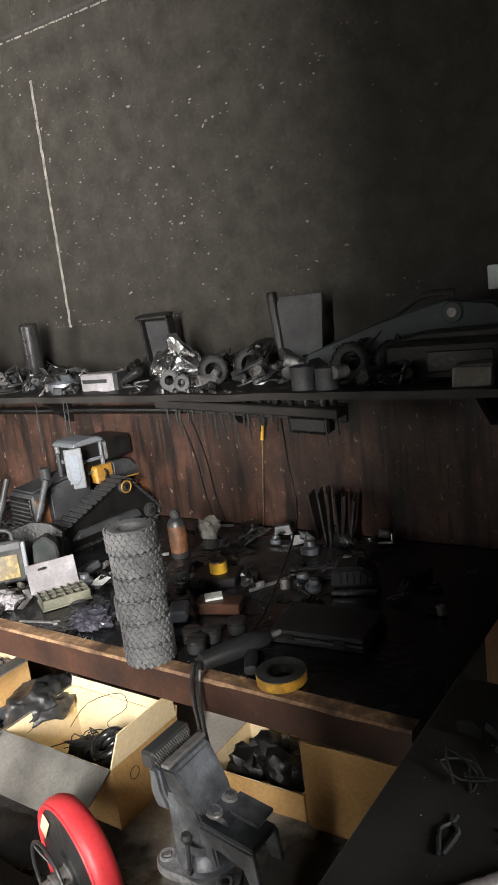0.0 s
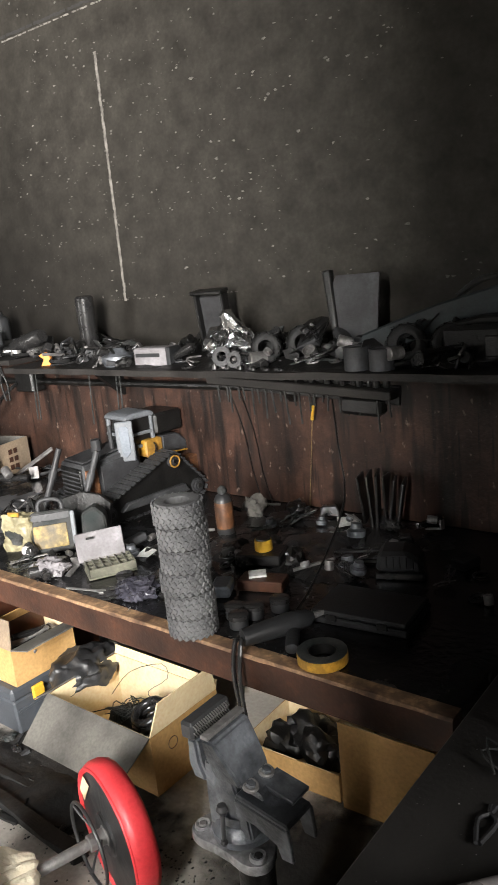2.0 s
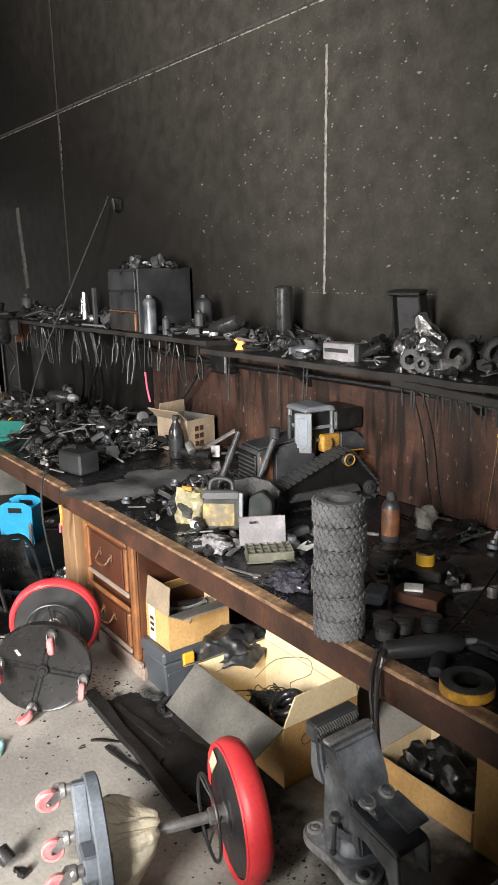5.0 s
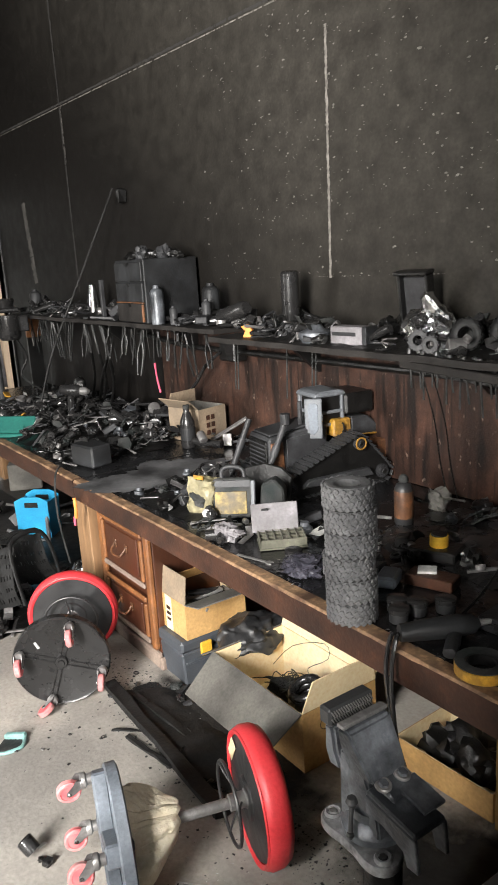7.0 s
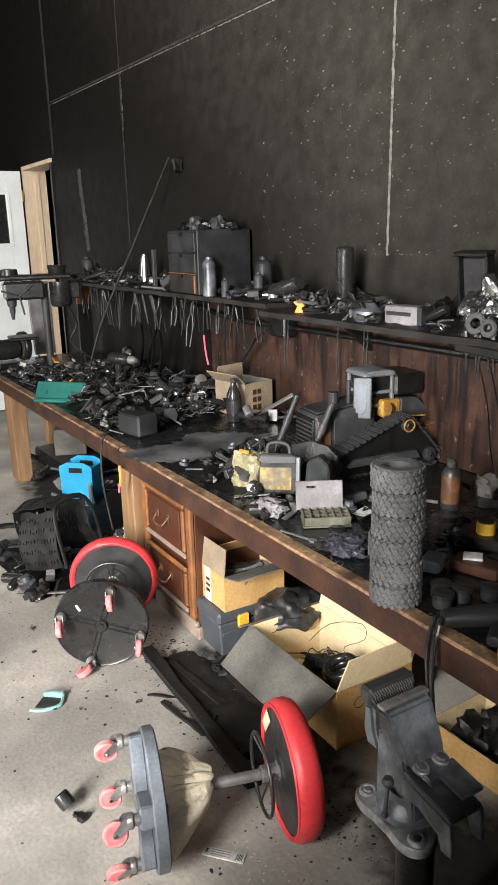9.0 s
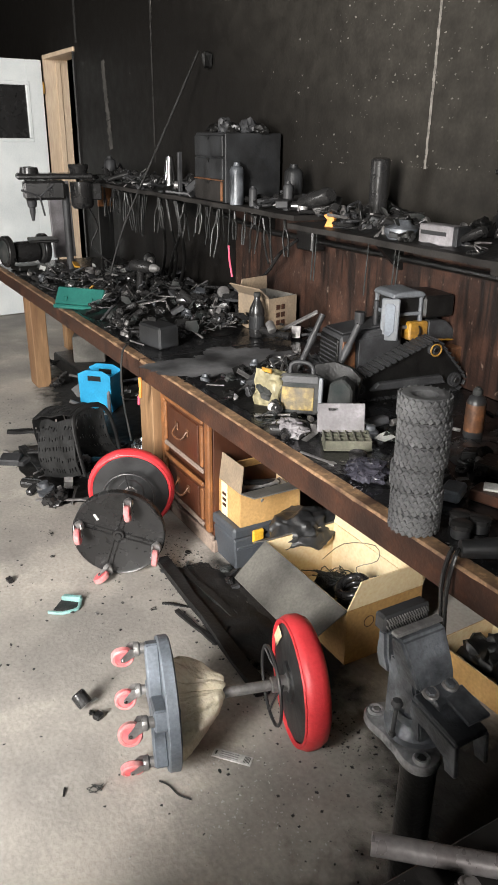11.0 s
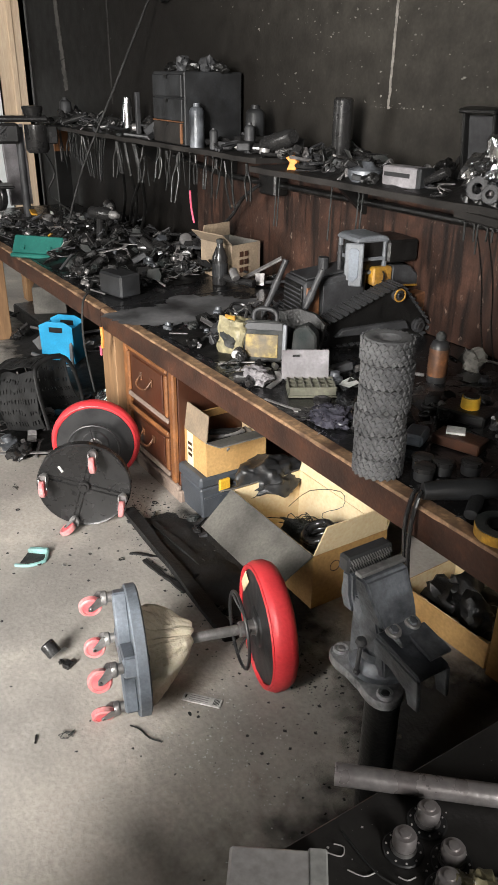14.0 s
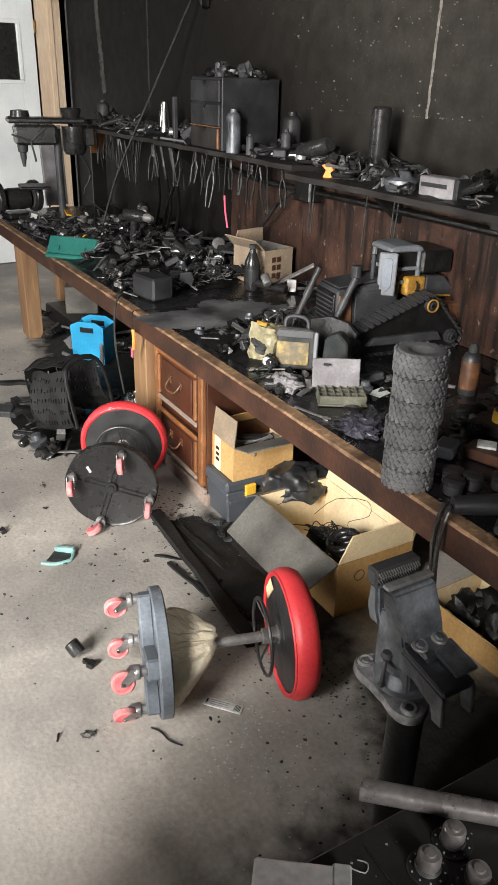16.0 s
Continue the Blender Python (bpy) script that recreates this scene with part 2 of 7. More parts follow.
M_yellow2 = mat("clean_yellow", (0.75, 0.46, 0.04), 0.45, second=(0.55, 0.3, 0.03), scale=9, bump=0.1)
M_dozer = mat("sooty_grey_paint", (0.062, 0.064, 0.068), 0.5, second=(0.022, 0.022, 0.024), scale=11, bump=0.2, dirt=0.3, spec=0.3)
M_pale = mat("pale_grey_paint", (0.2, 0.215, 0.235), 0.5, second=(0.1, 0.108, 0.118), scale=9, bump=0.15, dirt=0.2)
M_white = mat("white_paint", (0.84, 0.87, 0.87), 0.5, second=(0.66, 0.7, 0.71), scale=3, bump=0.05)
M_offwhite = mat("smoke_stained_white", (0.33, 0.315, 0.33), 0.6, second=(0.13, 0.12, 0.125), scale=9, bump=0.1, dirt=0.2)
M_cloth = mat("cream_cloth", (0.8, 0.73, 0.57), 0.95, second=(0.62, 0.55, 0.41), scale=9, bump=0.6, fine=90, dirt=0.1, dirt_colour=(0.12, 0.1, 0.07))
M_mahog = mat("red_brown_varnish", (0.1, 0.032, 0.013), 0.35, second=(0.04, 0.013, 0.007), scale=7, bump=0.12, streak=0.3, dirt=0.2)
M_mahogpale = mat("worn_orange_wood", (0.3, 0.12, 0.038), 0.45, second=(0.2, 0.075, 0.025), scale=9, bump=0.15, dirt=0.35)
M_dustwood = mat("dusty_plinth_wood", (0.26, 0.2, 0.16), 0.8, second=(0.13, 0.09, 0.07), scale=9, bump=0.2)
M_blue = mat("sky_blue_plastic", (0.03, 0.4, 0.72), 0.4, second=(0.02, 0.3, 0.55), scale=6, bump=0.05, dirt=0.15)
M_teal = mat("teal_plastic", (0.02, 0.16, 0.13), 0.35, second=(0.012, 0.1, 0.085), scale=7, bump=0.1, dirt=0.2)
M_tealpale = mat("pale_teal_plastic", (0.25, 0.52, 0.5), 0.5, second=(0.15, 0.3, 0.29), scale=14, bump=0.15, dirt=0.35, dirt_colour=(0.15, 0.14, 0.12))
M_vise = mat("blue_grey_cast_iron", (0.19, 0.204, 0.226), 0.38, 0.25, second=(0.035, 0.039, 0.045), scale=13, bump=0.3, fine=140, dirt=0.3, contrast=0.35)
M_visebase = mat("scuffed_cast_iron", (0.46, 0.46, 0.47), 0.32, 0.1, second=(0.045, 0.047, 0.05), scale=16, bump=0.4, fine=120, dirt=0.35, contrast=0.4)
M_pipe = mat("brushed_steel_pipe", (0.58, 0.55, 0.55), 0.3, 0.55, second=(0.38, 0.34, 0.335), scale=18, bump=0.12, dirt=0.2)
M_toolbox = mat("blue_black_plastic", (0.05, 0.06, 0.075), 0.5, second=(0.03, 0.036, 0.045), scale=9, bump=0.15, dirt=0.2, dirt_colour=(0.11, 0.11, 0.11))
M_pink = mat("pink_plastic", (0.75, 0.12, 0.2), 0.45, second=(0.6, 0.08, 0.14), scale=12)
M_paper = mat("white_paper", (0.6, 0.6, 0.58), 0.8, second=(0.42, 0.42, 0.4), scale=14, bump=0.1, dirt=0.2)
M_flake = mat("bare_plaster", (0.15, 0.14, 0.126), 0.8, second=(0.06, 0.056, 0.05), scale=40, bump=0.2)
M_seam = mat("thin_filler", (0.22, 0.205, 0.185), 0.8, second=(0.08, 0.073, 0.064), scale=30, bump=0.3, fine=90, contrast=0.6)
M_streak = mat("pale_grey_streak", (0.075, 0.07, 0.062), 0.8, second=(0.02, 0.0185, 0.017), scale=16, bump=0.2)
M_orange = mat("orange_plastic", (0.75, 0.3, 0.06), 0.5, second=(0.6, 0.22, 0.05), scale=14)
M_foil = mat("crumpled_foil", (0.75, 0.76, 0.78), 0.25, 1.0, second=(0.5, 0.5, 0.5), scale=12, bump=0.4)
M_lilac = mat("dark_clear_film", (0.06, 0.058, 0.075), 0.22, second=(0.015, 0.015, 0.02), scale=14, bump=0.3)
M_rust = mat("scorched_orange_tin", (0.3, 0.12, 0.045), 0.5, 0.2, second=(0.1, 0.05, 0.03), scale=16, dirt=0.4)


# ---- mesh helpers ----
def part(name, bm, material, parent=None, label="", smooth=False):
    me = bpy.data.meshes.new(name)
    bm.normal_update()
    bm.to_mesh(me)
    bm.free()
    if smooth:
        for poly in me.polygons:
            poly.use_smooth = True
        me.set_sharp_from_angle(angle=radians(38))
    me.materials.append(material)
    ob = new(name, me)
    if parent is not None:
        ob.parent = parent
    if label:
        ob["label"] = label
    return ob


def thing(name, m, label, category, group=""):
    ob = new(name)
    ob.empty_display_size = 0.05
    ob.matrix_world = m
    return tagged(ob, label, category, group)


def box(sx, sy, sz, at=(0, 0, 0), bevel=0.002, m=None, bm=None):
    bm = bm or bmesh.new()
    mm = Matrix.Translation(at) @ (m or Matrix()) @ Matrix.Diagonal((sx, sy, sz, 1))
    made = bmesh.ops.create_cube(bm, size=1, matrix=mm)
    if bevel:
        vs = set(made["verts"])
        bmesh.ops.bevel(bm, geom=[e for e in bm.edges if e.verts[0] in vs and e.verts[1] in vs], offset=min(bevel, min(sx, sy, sz) * 0.4), segments=1, affect="EDGES")
    return bm


def lathe(profile, seg=24, m=None, bm=None, squash=1.0):
    """A turned shape about z from (radius, height) pairs."""
    bm = bm or bmesh.new()
    m = m or Matrix()
    rings = []
    for r, z in profile:
        if r < 1e-5:
            rings.append([bm.verts.new(m @ Vector((0, 0, z)))])
        else:
            rings.append([bm.verts.new(m @ Vector((r * math.cos(2 * math.pi * i / seg), squash * r * math.sin(2 * math.pi * i / seg), z))) for i in range(seg)])
    for a, b in zip(rings, rings[1:]):
        for i in range(seg):
            j = (i + 1) % seg
            if len(a) == 1 and len(b) == 1:
                continue
            if len(a) == 1:
                bm.faces.new((a[0], b[j], b[i]))
            elif len(b) == 1:
                bm.faces.new((a[i], a[j], b[0]))
            else:
                bm.faces.new((a[i], a[j], b[j], b[i]))
    bmesh.ops.recalc_face_normals(bm, faces=bm.faces)
    return bm


def rod(r, h, seg=16, bevel=0.0, m=None, bm=None):
    b = min(bevel or r * 0.12, r * 0.5, h * 0.4)
    return lathe([(0, 0), (r - b, 0), (r, b), (r, h - b), (r - b, h), (0, h)], seg, m, bm)


def tube(points, r, seg=8, bm=None, close=False, smooth=3):
    """A round bar along points, rounded by a spline."""
    bm = bm or bmesh.new()
    p = [Vector(v) for v in points]
    if smooth and len(p) > 2:
        q = []
        for i in range(len(p) - 1):
            a, b, c, d = p[max(i - 1, 0)], p[i], p[i + 1], p[min(i + 2, len(p) - 1)]
            for k in range(smooth):
                t = k / smooth
                q.append(0.5 * ((2 * b) + (c - a) * t + (2 * a - 5 * b + 4 * c - d) * t * t + (3 * b - a - 3 * c + d) * t ** 3))
        p = q + [p[-1]]
    rings = []
    side = None
    for i, v in enumerate(p):
        d = (p[min(i + 1, len(p) - 1)] - p[max(i - 1, 0)]).normalized()
        if side is None:
            side = d.orthogonal().normalized()
        side = (side - d * side.dot(d)).normalized()
        up = d.cross(side)
        rings.append([bm.verts.new(v + r * (math.cos(2 * math.pi * k / seg) * side + math.sin(2 * math.pi * k / seg) * up)) for k in range(seg)])
    for a, b in zip(rings, rings[1:]):
        for k in range(seg):
            bm.faces.new((a[k], a[(k + 1) % seg], b[(k + 1) % seg], b[k]))
    bm.faces.new(rings[0][::-1])
    bm.faces.new(rings[-1])
    return bm


def ring(R, r, seg=32, tseg=10, m=None, bm=None, flat=1.0):
    bm = bm or bmesh.new()
    m = m or Matrix()
    rows = [[bm.verts.new(m @ Vector(((R + r * math.cos(b)) * math.cos(a), (R + r * math.cos(b)) * math.sin(a), flat * r * math.sin(b))))
             for b in (2 * math.pi * k / tseg for k in range(tseg))] for a in (2 * math.pi * i / seg for i in range(seg))]
    for i in range(seg):
        for k in range(tseg):
            bm.faces.new((rows[i][k], rows[(i + 1) % seg][k], rows[(i + 1) % seg][(k + 1) % tseg], rows[i][(k + 1) % tseg]))
    return bm


def prism(outline, depth, m=None, bm=None, bevel=0.0):
    """An outline in x, z pushed along y by depth, centred."""
    bm = bm or bmesh.new()
    m = m or Matrix()
    a = [bm.verts.new(m @ Vector((x, -depth / 2, z))) for x, z in outline]
    b = [bm.verts.new(m @ Vector((x, depth / 2, z))) for x, z in outline]
    fs = [bm.faces.new(a), bm.faces.new(b[::-1])]
    n = len(a)
    for i in range(n):
        fs.append(bm.faces.new((a[i], b[i], b[(i + 1) % n], a[(i + 1) % n])))
    bmesh.ops.recalc_face_normals(bm, faces=fs)
    if bevel:
        bmesh.ops.bevel(bm, geom=list({e for f in fs for e in f.edges}), offset=bevel, segments=1, affect="EDGES")
    return bm


def rough_up(bm, amount, size=0.05, seed=0):
    for v in bm.verts:
        v.co += amount * noise.noise_vector(v.co / size + Vector((seed * 7.3, seed * 1.7, seed)))
    return bm


def lump(sx, sy, sz, seed, sub=2, amount=0.35, m=None, bm=None):
    """An uneven lump that stands on z = 0."""
    bm = bm or bmesh.new()
    made = bmesh.ops.create_icosphere(bm, subdivisions=sub, radius=1)
    for v in made["verts"]:
        k = 1 + amount * noise.noise(v.co * 1.6 + Vector((seed * 3.1, seed, 0))) + 0.5 * amount * noise.noise(v.co * 4 + Vector((seed, 0, seed)))
        c = v.co * k
        v.co = (m or Matrix()) @ Vector((c.x * sx / 2, c.y * sy / 2, max(0, (c.z * 0.6 + 0.45)) * sz))
    return bm


def turned(rx=0, ry=0, rz=0):
    return pose(0, 0, 0, rx, ry, rz)


# ---- structure ----
BENCH, FRONT, SHELF = 0.655, -0.875, 1.16


def slab(name, x0, x1, y0, y1, z0, z1, material, label, category):
    return tagged(part(name, box(x1 - x0, y1 - y0, z1 - z0, ((x0 + x1) / 2, (y0 + y1) / 2, (z0 + z1) / 2), 0), material), label, category, kind="structure")


slab("floor", -9, 4.4, -5.1, 3.2, -0.12, 0, M_floor, "stained grey concrete floor with soot", "floor")
slab("ceiling", -9, 4.4, -5.1, 3.2, 3.6, 3.7, M_ceiling, "soot-black ceiling", "ceiling")
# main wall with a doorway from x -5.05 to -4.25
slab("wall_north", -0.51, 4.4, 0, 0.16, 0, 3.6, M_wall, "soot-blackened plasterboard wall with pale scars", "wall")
slab("wall_north_far", -4.25, -0.51, 0, 0.16, 0, 3.6, M_wall, "soot-blackened plasterboard wall painted darker towards its far end", "wall")
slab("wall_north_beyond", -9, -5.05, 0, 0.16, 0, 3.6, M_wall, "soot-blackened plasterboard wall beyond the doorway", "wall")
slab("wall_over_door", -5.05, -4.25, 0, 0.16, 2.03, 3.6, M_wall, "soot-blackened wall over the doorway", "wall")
slab("wall_west", -9.15, -9, -5.1, 3.2, 0, 3.6, M_dark, "dark sooty end wall", "wall")
slab("wall_east", 4.4, 4.55, -5.1, -2.15, 0, 3.6, M_dark, "dark sooty side wall", "wall")
# gap in the east wall made only for the added table lamp
slab("wall_east_sill", 4.4, 4.55, -2.15, -1.35, 0, 1.4, M_dark, "dark sooty side wall under the opening", "wall")
slab("wall_east_head", 4.4, 4.55, -2.15, -1.35, 2.8, 3.6, M_dark, "dark sooty side wall over the opening", "wall")
slab("wall_east_far", 4.4, 4.55, -1.35, 3.2, 0, 3.6, M_dark, "dark sooty side wall beyond the opening", "wall")
# unseen wall added to block the east lamp from the bench
slab("wall_bench_shade", 2.06, 2.2, -1.2, 0, 0, 3.6, M_dark, "unseen wall keeping the east lamp off the bench", "wall")
# two unseen walls added to block bay light from the floor and right bench
slab("wall_shade_low", 0.92, 1.26, -2.45, -2.3, 0, 0.85, M_dark, "low unseen wall placed to shade the floor", "wall")
slab("wall_shade", 1.26, 4.4, -2.45, -2.3, 0, 3.6, M_dark, "unseen wall placed to shade the right side", "wall")
slab("wall_south_pier", -2.6, 1.6, -5.1, -4.95, 0, 3.6, M_dark, "dark sooty rear wall between openings", "wall")
slab("wall_south_sill", -3.8, -2.6, -5.1, -4.95, 0, 0.65, M_dark, "dark sooty wall under the opening", "wall")
slab("wall_south_head", -3.8, -2.6, -5.1, -4.95, 2.35, 3.6, M_dark, "dark sooty wall over the opening", "wall")
slab("wall_south", -9, -3.8, -5.1, -4.95, 0, 3.6, M_dark, "dark sooty rear wall", "wall")
slab("wall_south_east", 3.4, 4.4, -5.1, -4.95, 0, 3.6, M_dark, "dark sooty rear wall beside the bay", "wall")
slab("wall_south_lintel", 1.6, 3.4, -5.1, -4.95, 3.5, 3.6, M_dark, "dark sooty wall over the bay", "wall")
slab("wall_back_room", -9, 4.4, 3.05, 3.2, 0, 3.6, M_dark, "dark wall of the room behind", "wall")


# ---- workbenches ----
def workbench(x0, x1, label, legs, top):
    w = thing("workbench", pose((x0 + x1) / 2, FRONT / 2, 0), label, "workbench", "workbenches along the wall")
    L = x1 - x0
    bm = box(L - 0.004, -FRONT - 0.045, 0.03, (0, 0.018, BENCH - 0.017), 0.002)
    part("tabletop", bm, top, w)
    n = int(L / 0.03)
    bm = bmesh.new()
    rows = []
    for i in range(n + 1):
        x = -L / 2 + L * i / n
        chew = 0.006 * max(0, noise.noise(Vector((x * 9, x0, 0)))) + 0.004 * max(0, noise.noise(Vector((x * 31, x0, 3))))
        y0 = FRONT / 2
        rows.append([bm.verts.new(c) for c in ((x, y0, BENCH - 0.075), (x, y0, BENCH - 0.005 - chew), (x, y0 + 0.004 + chew, BENCH), (x, y0 + 0.04, BENCH), (x, y0 + 0.04, BENCH - 0.075))])
    for a, b in zip(rows, rows[1:]):
        for k in range(5):
            f = bm.faces.new((a[k], b[k], b[(k + 1) % 5], a[(k + 1) % 5]))
            f.material_index = 1 if k in (1, 2) else 0
    bm.faces.new(rows[0])
    bm.faces.new(rows[-1][::-1])
    bmesh.ops.recalc_face_normals(bm, faces=bm.faces)
    fas = part("fascia", bm, M_fascia, w, "brown painted front board with scraped pale top edge")
    fas.data.materials.append(M_rawedge)
    for lx, lw in legs:
        if lx > 1:
            continue
        part("leg", box(lw, 0.09, BENCH - 0.076, (lx - (x0 + x1) / 2, FRONT / 2 + 0.09, (BENCH - 0.076) / 2), 0.004), M_raw, w, "raw pine leg")
    for lx, lw in legs:
        part("leg", box(0.09, 0.09, BENCH - 0.034, (lx - (x0 + x1) / 2, -FRONT / 2 - 0.08, (BENCH - 0.034) / 2), 0.004), M_raw, w)
    return w


workbench(-3.62, -1.04, "long timber workbench buried under burnt tools", [(-2.95, 0.15), (-1.1, 0.13)], M_top)
workbench(-1.035, 1.13, "brown timber workbench with wet black top and tyre stack", [(1.06, 0.09)], M_top)

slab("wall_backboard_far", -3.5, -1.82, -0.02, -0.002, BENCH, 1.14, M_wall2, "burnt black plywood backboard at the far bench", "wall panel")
slab("wall_backboard", -1.818, 1.5, -0.02, -0.002, BENCH, 1.14, M_panel, "scorched red-brown plywood backboard above the bench", "wall panel")


def wall_shelf(x0, x1, z, depth, label):
    s = thing("wall_shelf", pose((x0 + x1) / 2, 0, z), label, "shelf", "wall shelves")
    bm = bmesh.new()
    n = int((x1 - x0) / 0.05)
    bmesh.ops.create_grid(bm, x_segments=n, y_segments=4, size=0.5, matrix=Matrix.Translation((0, -depth / 2, 0)) @ Matrix.Diagonal((x1 - x0, depth, 1, 1)))
    ret = bmesh.ops.extrude_face_region(bm, geom=bm.faces[:])
    for v in ret["geom"]:
        if isinstance(v, bmesh.types.BMVert):
            v.co.z -= 0.019
    bmesh.ops.recalc_face_normals(bm, faces=bm.faces)
    for v in bm.verts:
        v.co.z += 0.004 * noise.noise(v.co * 6)
        if v.co.y < -depth + 0.01:
            v.co.y += 0.008 * noise.noise(v.co * 11)
    part("board", bm, M_shelf, s)
    for bx in np.arange(x0 + 0.3, x1, 0.8):
        part("bracket", prism([(0, 0), (0, -0.12), (0.012, -0.12), (0.14, -0.012), (0.14, 0)], 0.02, Matrix.Translation((bx - (x0 + x1) / 2, -0.021, -0.03)) @ turned(rz=-90)), M_char, s)
    return s


wall_shelf(-3.35, -0.86, 1.18, 0.3, "charred wall shelf crowded with burnt tools")
wall_shelf(-0.855, 1.5, 1.155, 0.33, "charred wall shelf crowded with burnt parts")


# ---- shop stools ----
def lying(a, b, spin, back=0.0):
    a, b = Vector(a), Vector(b)
    d = (b - a).normalized()
    return Matrix.Translation(a - d * back) @ d.to_track_quat("Z", "Y").to_matrix().to_4x4() @ turned(rz=spin)


def stool(m, label, grey, swings):
    """Built upright: casters at the bottom, seat on top; the casters hang the way the tipped stool lets them."""
    s = thing("shop_stool", m, label, "stool", "shop stools")
    shell = M_bluegrey if grey else M_black
    R = 0.162
    down = m.to_3x3().inverted() @ Vector((0, 0, -1))
    hang = math.degrees(math.atan2(down.y, down.x))
    part("base", lathe([(0, 0.078), (0.02, 0.074), (R - 0.012, 0.076), (R - 0.004, 0.072), (R, 0.076), (R, 0.1), (R - 0.008, 0.104), (R - 0.03, 0.094), (0.06, 0.1), (0.03, 0.12), (0, 0.12)], 56), shell, s, smooth=True)
    for k in range(2):
        if grey:
            part("cross_bar", box(0.3, 0.05, 0.036, (0, 0, 0.06 + 0.001 * k), 0.005, turned(rz=90 * k + 45)), shell, s)
        else:
            for w in (-0.008, 0.008):
                part("cross_rib", box(0.305, 0.005, 0.008, (0, 0, 0), 0.002, turned(rz=90 * k + 45) @ Matrix.Translation((0, w, 0.0745 - 0.0008 * k))), shell, s)
    part("hub", lathe([(0, 0.058), (0.01, 0.057), (0.012, 0.062), (0.019, 0.062), (0.022, 0.066), (0.022, 0.08), (0, 0.08)], 24), shell, s, smooth=True)
    drop = 0.042 if grey else 0.072
    lowest = min(range(4), key=lambda k: (m @ Vector((math.cos(radians(90 * k + 45)), math.sin(radians(90 * k + 45)), 0))).z)
    for k in range(4):
        a = radians(90 * k + 45)
        at = Matrix.Translation((0.138 * math.cos(a), 0.138 * math.sin(a), drop - 0.072))
        c = part("caster", lathe([(0, 0.046), (0.016, 0.046), (0.018, 0.05), (0.018, 0.058), (0.013, 0.062), (0.013, 0.074), (0, 0.074)], 18, at), M_steel, s, "steel swivel caster", True)
        off = at @ turned(rz=hang + (swings[k] if k != lowest or grey else 62)) @ Matrix.Translation((0.021, 0, 0.019))
        part("tread", lathe([(0.02, -0.009), (0.025, -0.0095), (0.0285, -0.006), (0.0285, 0.006), (0.025, 0.0095), (0.02, 0.009)], 28, off @ turned(rx=90)), M_tread, c, "scuffed pink tyre", True)
        part("wheel", lathe([(0, -0.008), (0.008, -0.009), (0.02, -0.007), (0.0215, -0.0085), (0.0215, 0.0085), (0.02, 0.007), (0.008, 0.009), (0, 0.008)], 24, off @ turned(rx=90)), M_pinkwheel, c, "red caster wheel", True)
        f = bmesh.new()
        for y in (-0.0125, 0.0125):
            prism([(-0.034, 0.028), (-0.008, 0.028), (0.007, 0.004), (0.005, -0.006), (-0.005, -0.006), (-0.02, 0.008), (-0.034, 0.018)], 0.002, Matrix.Translation((0, y, 0)), f)
        box(0.026, 0.027, 0.002, (-0.021, 0, 0.029), 0, None, f)
        f.transform(off)
        part("fork", f, M_steel, c)
        part("axle", rod(0.0045, 0.032, 10, 0.001, off @ Matrix.Translation((0, 0.016, 0)) @ turned(rx=90)), M_chrome, c)
    part("column", lathe([(0, 0.1), (0.026, 0.1), (0.024, 0.2), (0.0135, 0.205), (0.0135, 0.35), (0.02, 0.352), (0.02, 0.39), (0.028, 0.395), (0, 0.4)], 24), M_steel, s, "steel gas lift column", True)
    seat = rough_up(lathe([(0, 0.392), (0.05, 0.392), (0.054, 0.398), (0.146, 0.4), (0.15, 0.404), (0.15, 0.44), (0.14, 0.458), (0, 0.465)], 64), 0.003, 0.03)
    part("seat", seat, M_smoke, s, "black seat underside", True)
    part("rim", rough_up(lathe([(0.148, 0.4), (0.153, 0.396), (0.163, 0.402), (0.169, 0.416), (0.168, 0.44), (0.158, 0.458), (0.146, 0.464), (0.146, 0.45)], 64), 0.0012, 0.025), M_red, s, "red vinyl seat edge", True)
    part("piping", ring(0.157, 0.0035, 56, 8, Matrix.Translation((0, 0, 0.3975))), M_red, s, smooth=True)
    if grey:
        part("torn_lining", rough_up(box(0.03, 0.075, 0.002, (0.12, 0.03, 0.3945), 0, turned(rz=15)), 0.003, 0.02), M_cardin, s, "torn pale lining under the seat")
    part("foot_ring", ring(0.098, 0.0045, 44, 8, Matrix.Translation((0, 0, 0.352))), M_smoke, s, smooth=True)
    for k in range(3):
        a = radians(120 * k + 20)
        part("spoke", tube([(0.018 * math.cos(a), 0.018 * math.sin(a), 0.378), (0.06 * math.cos(a), 0.06 * math.sin(a), 0.362), (0.098 * math.cos(a), 0.098 * math.sin(a), 0.352)], 0.0032, 6), M_smoke, s)
    return s


# one on its side, base towards the open floor; one tipped over against the bench
stool1 = stool(lying((0.228, -1.335, 0.166), (0.333, -0.99, 0.17), 20, 0.088), "overturned red-rimmed shop stool lying on its side", True, (8, -14, 20, -6))
stool2 = stool(lying((-0.636, -1.135, 0.166), (-0.945, -0.965, 0.172), 63, 0.09), "overturned black shop stool showing its caster base", False, (-4, 6, 3, -5))
up = stool2.matrix_world.to_3x3().inverted() @ Vector((0, 0, 1))
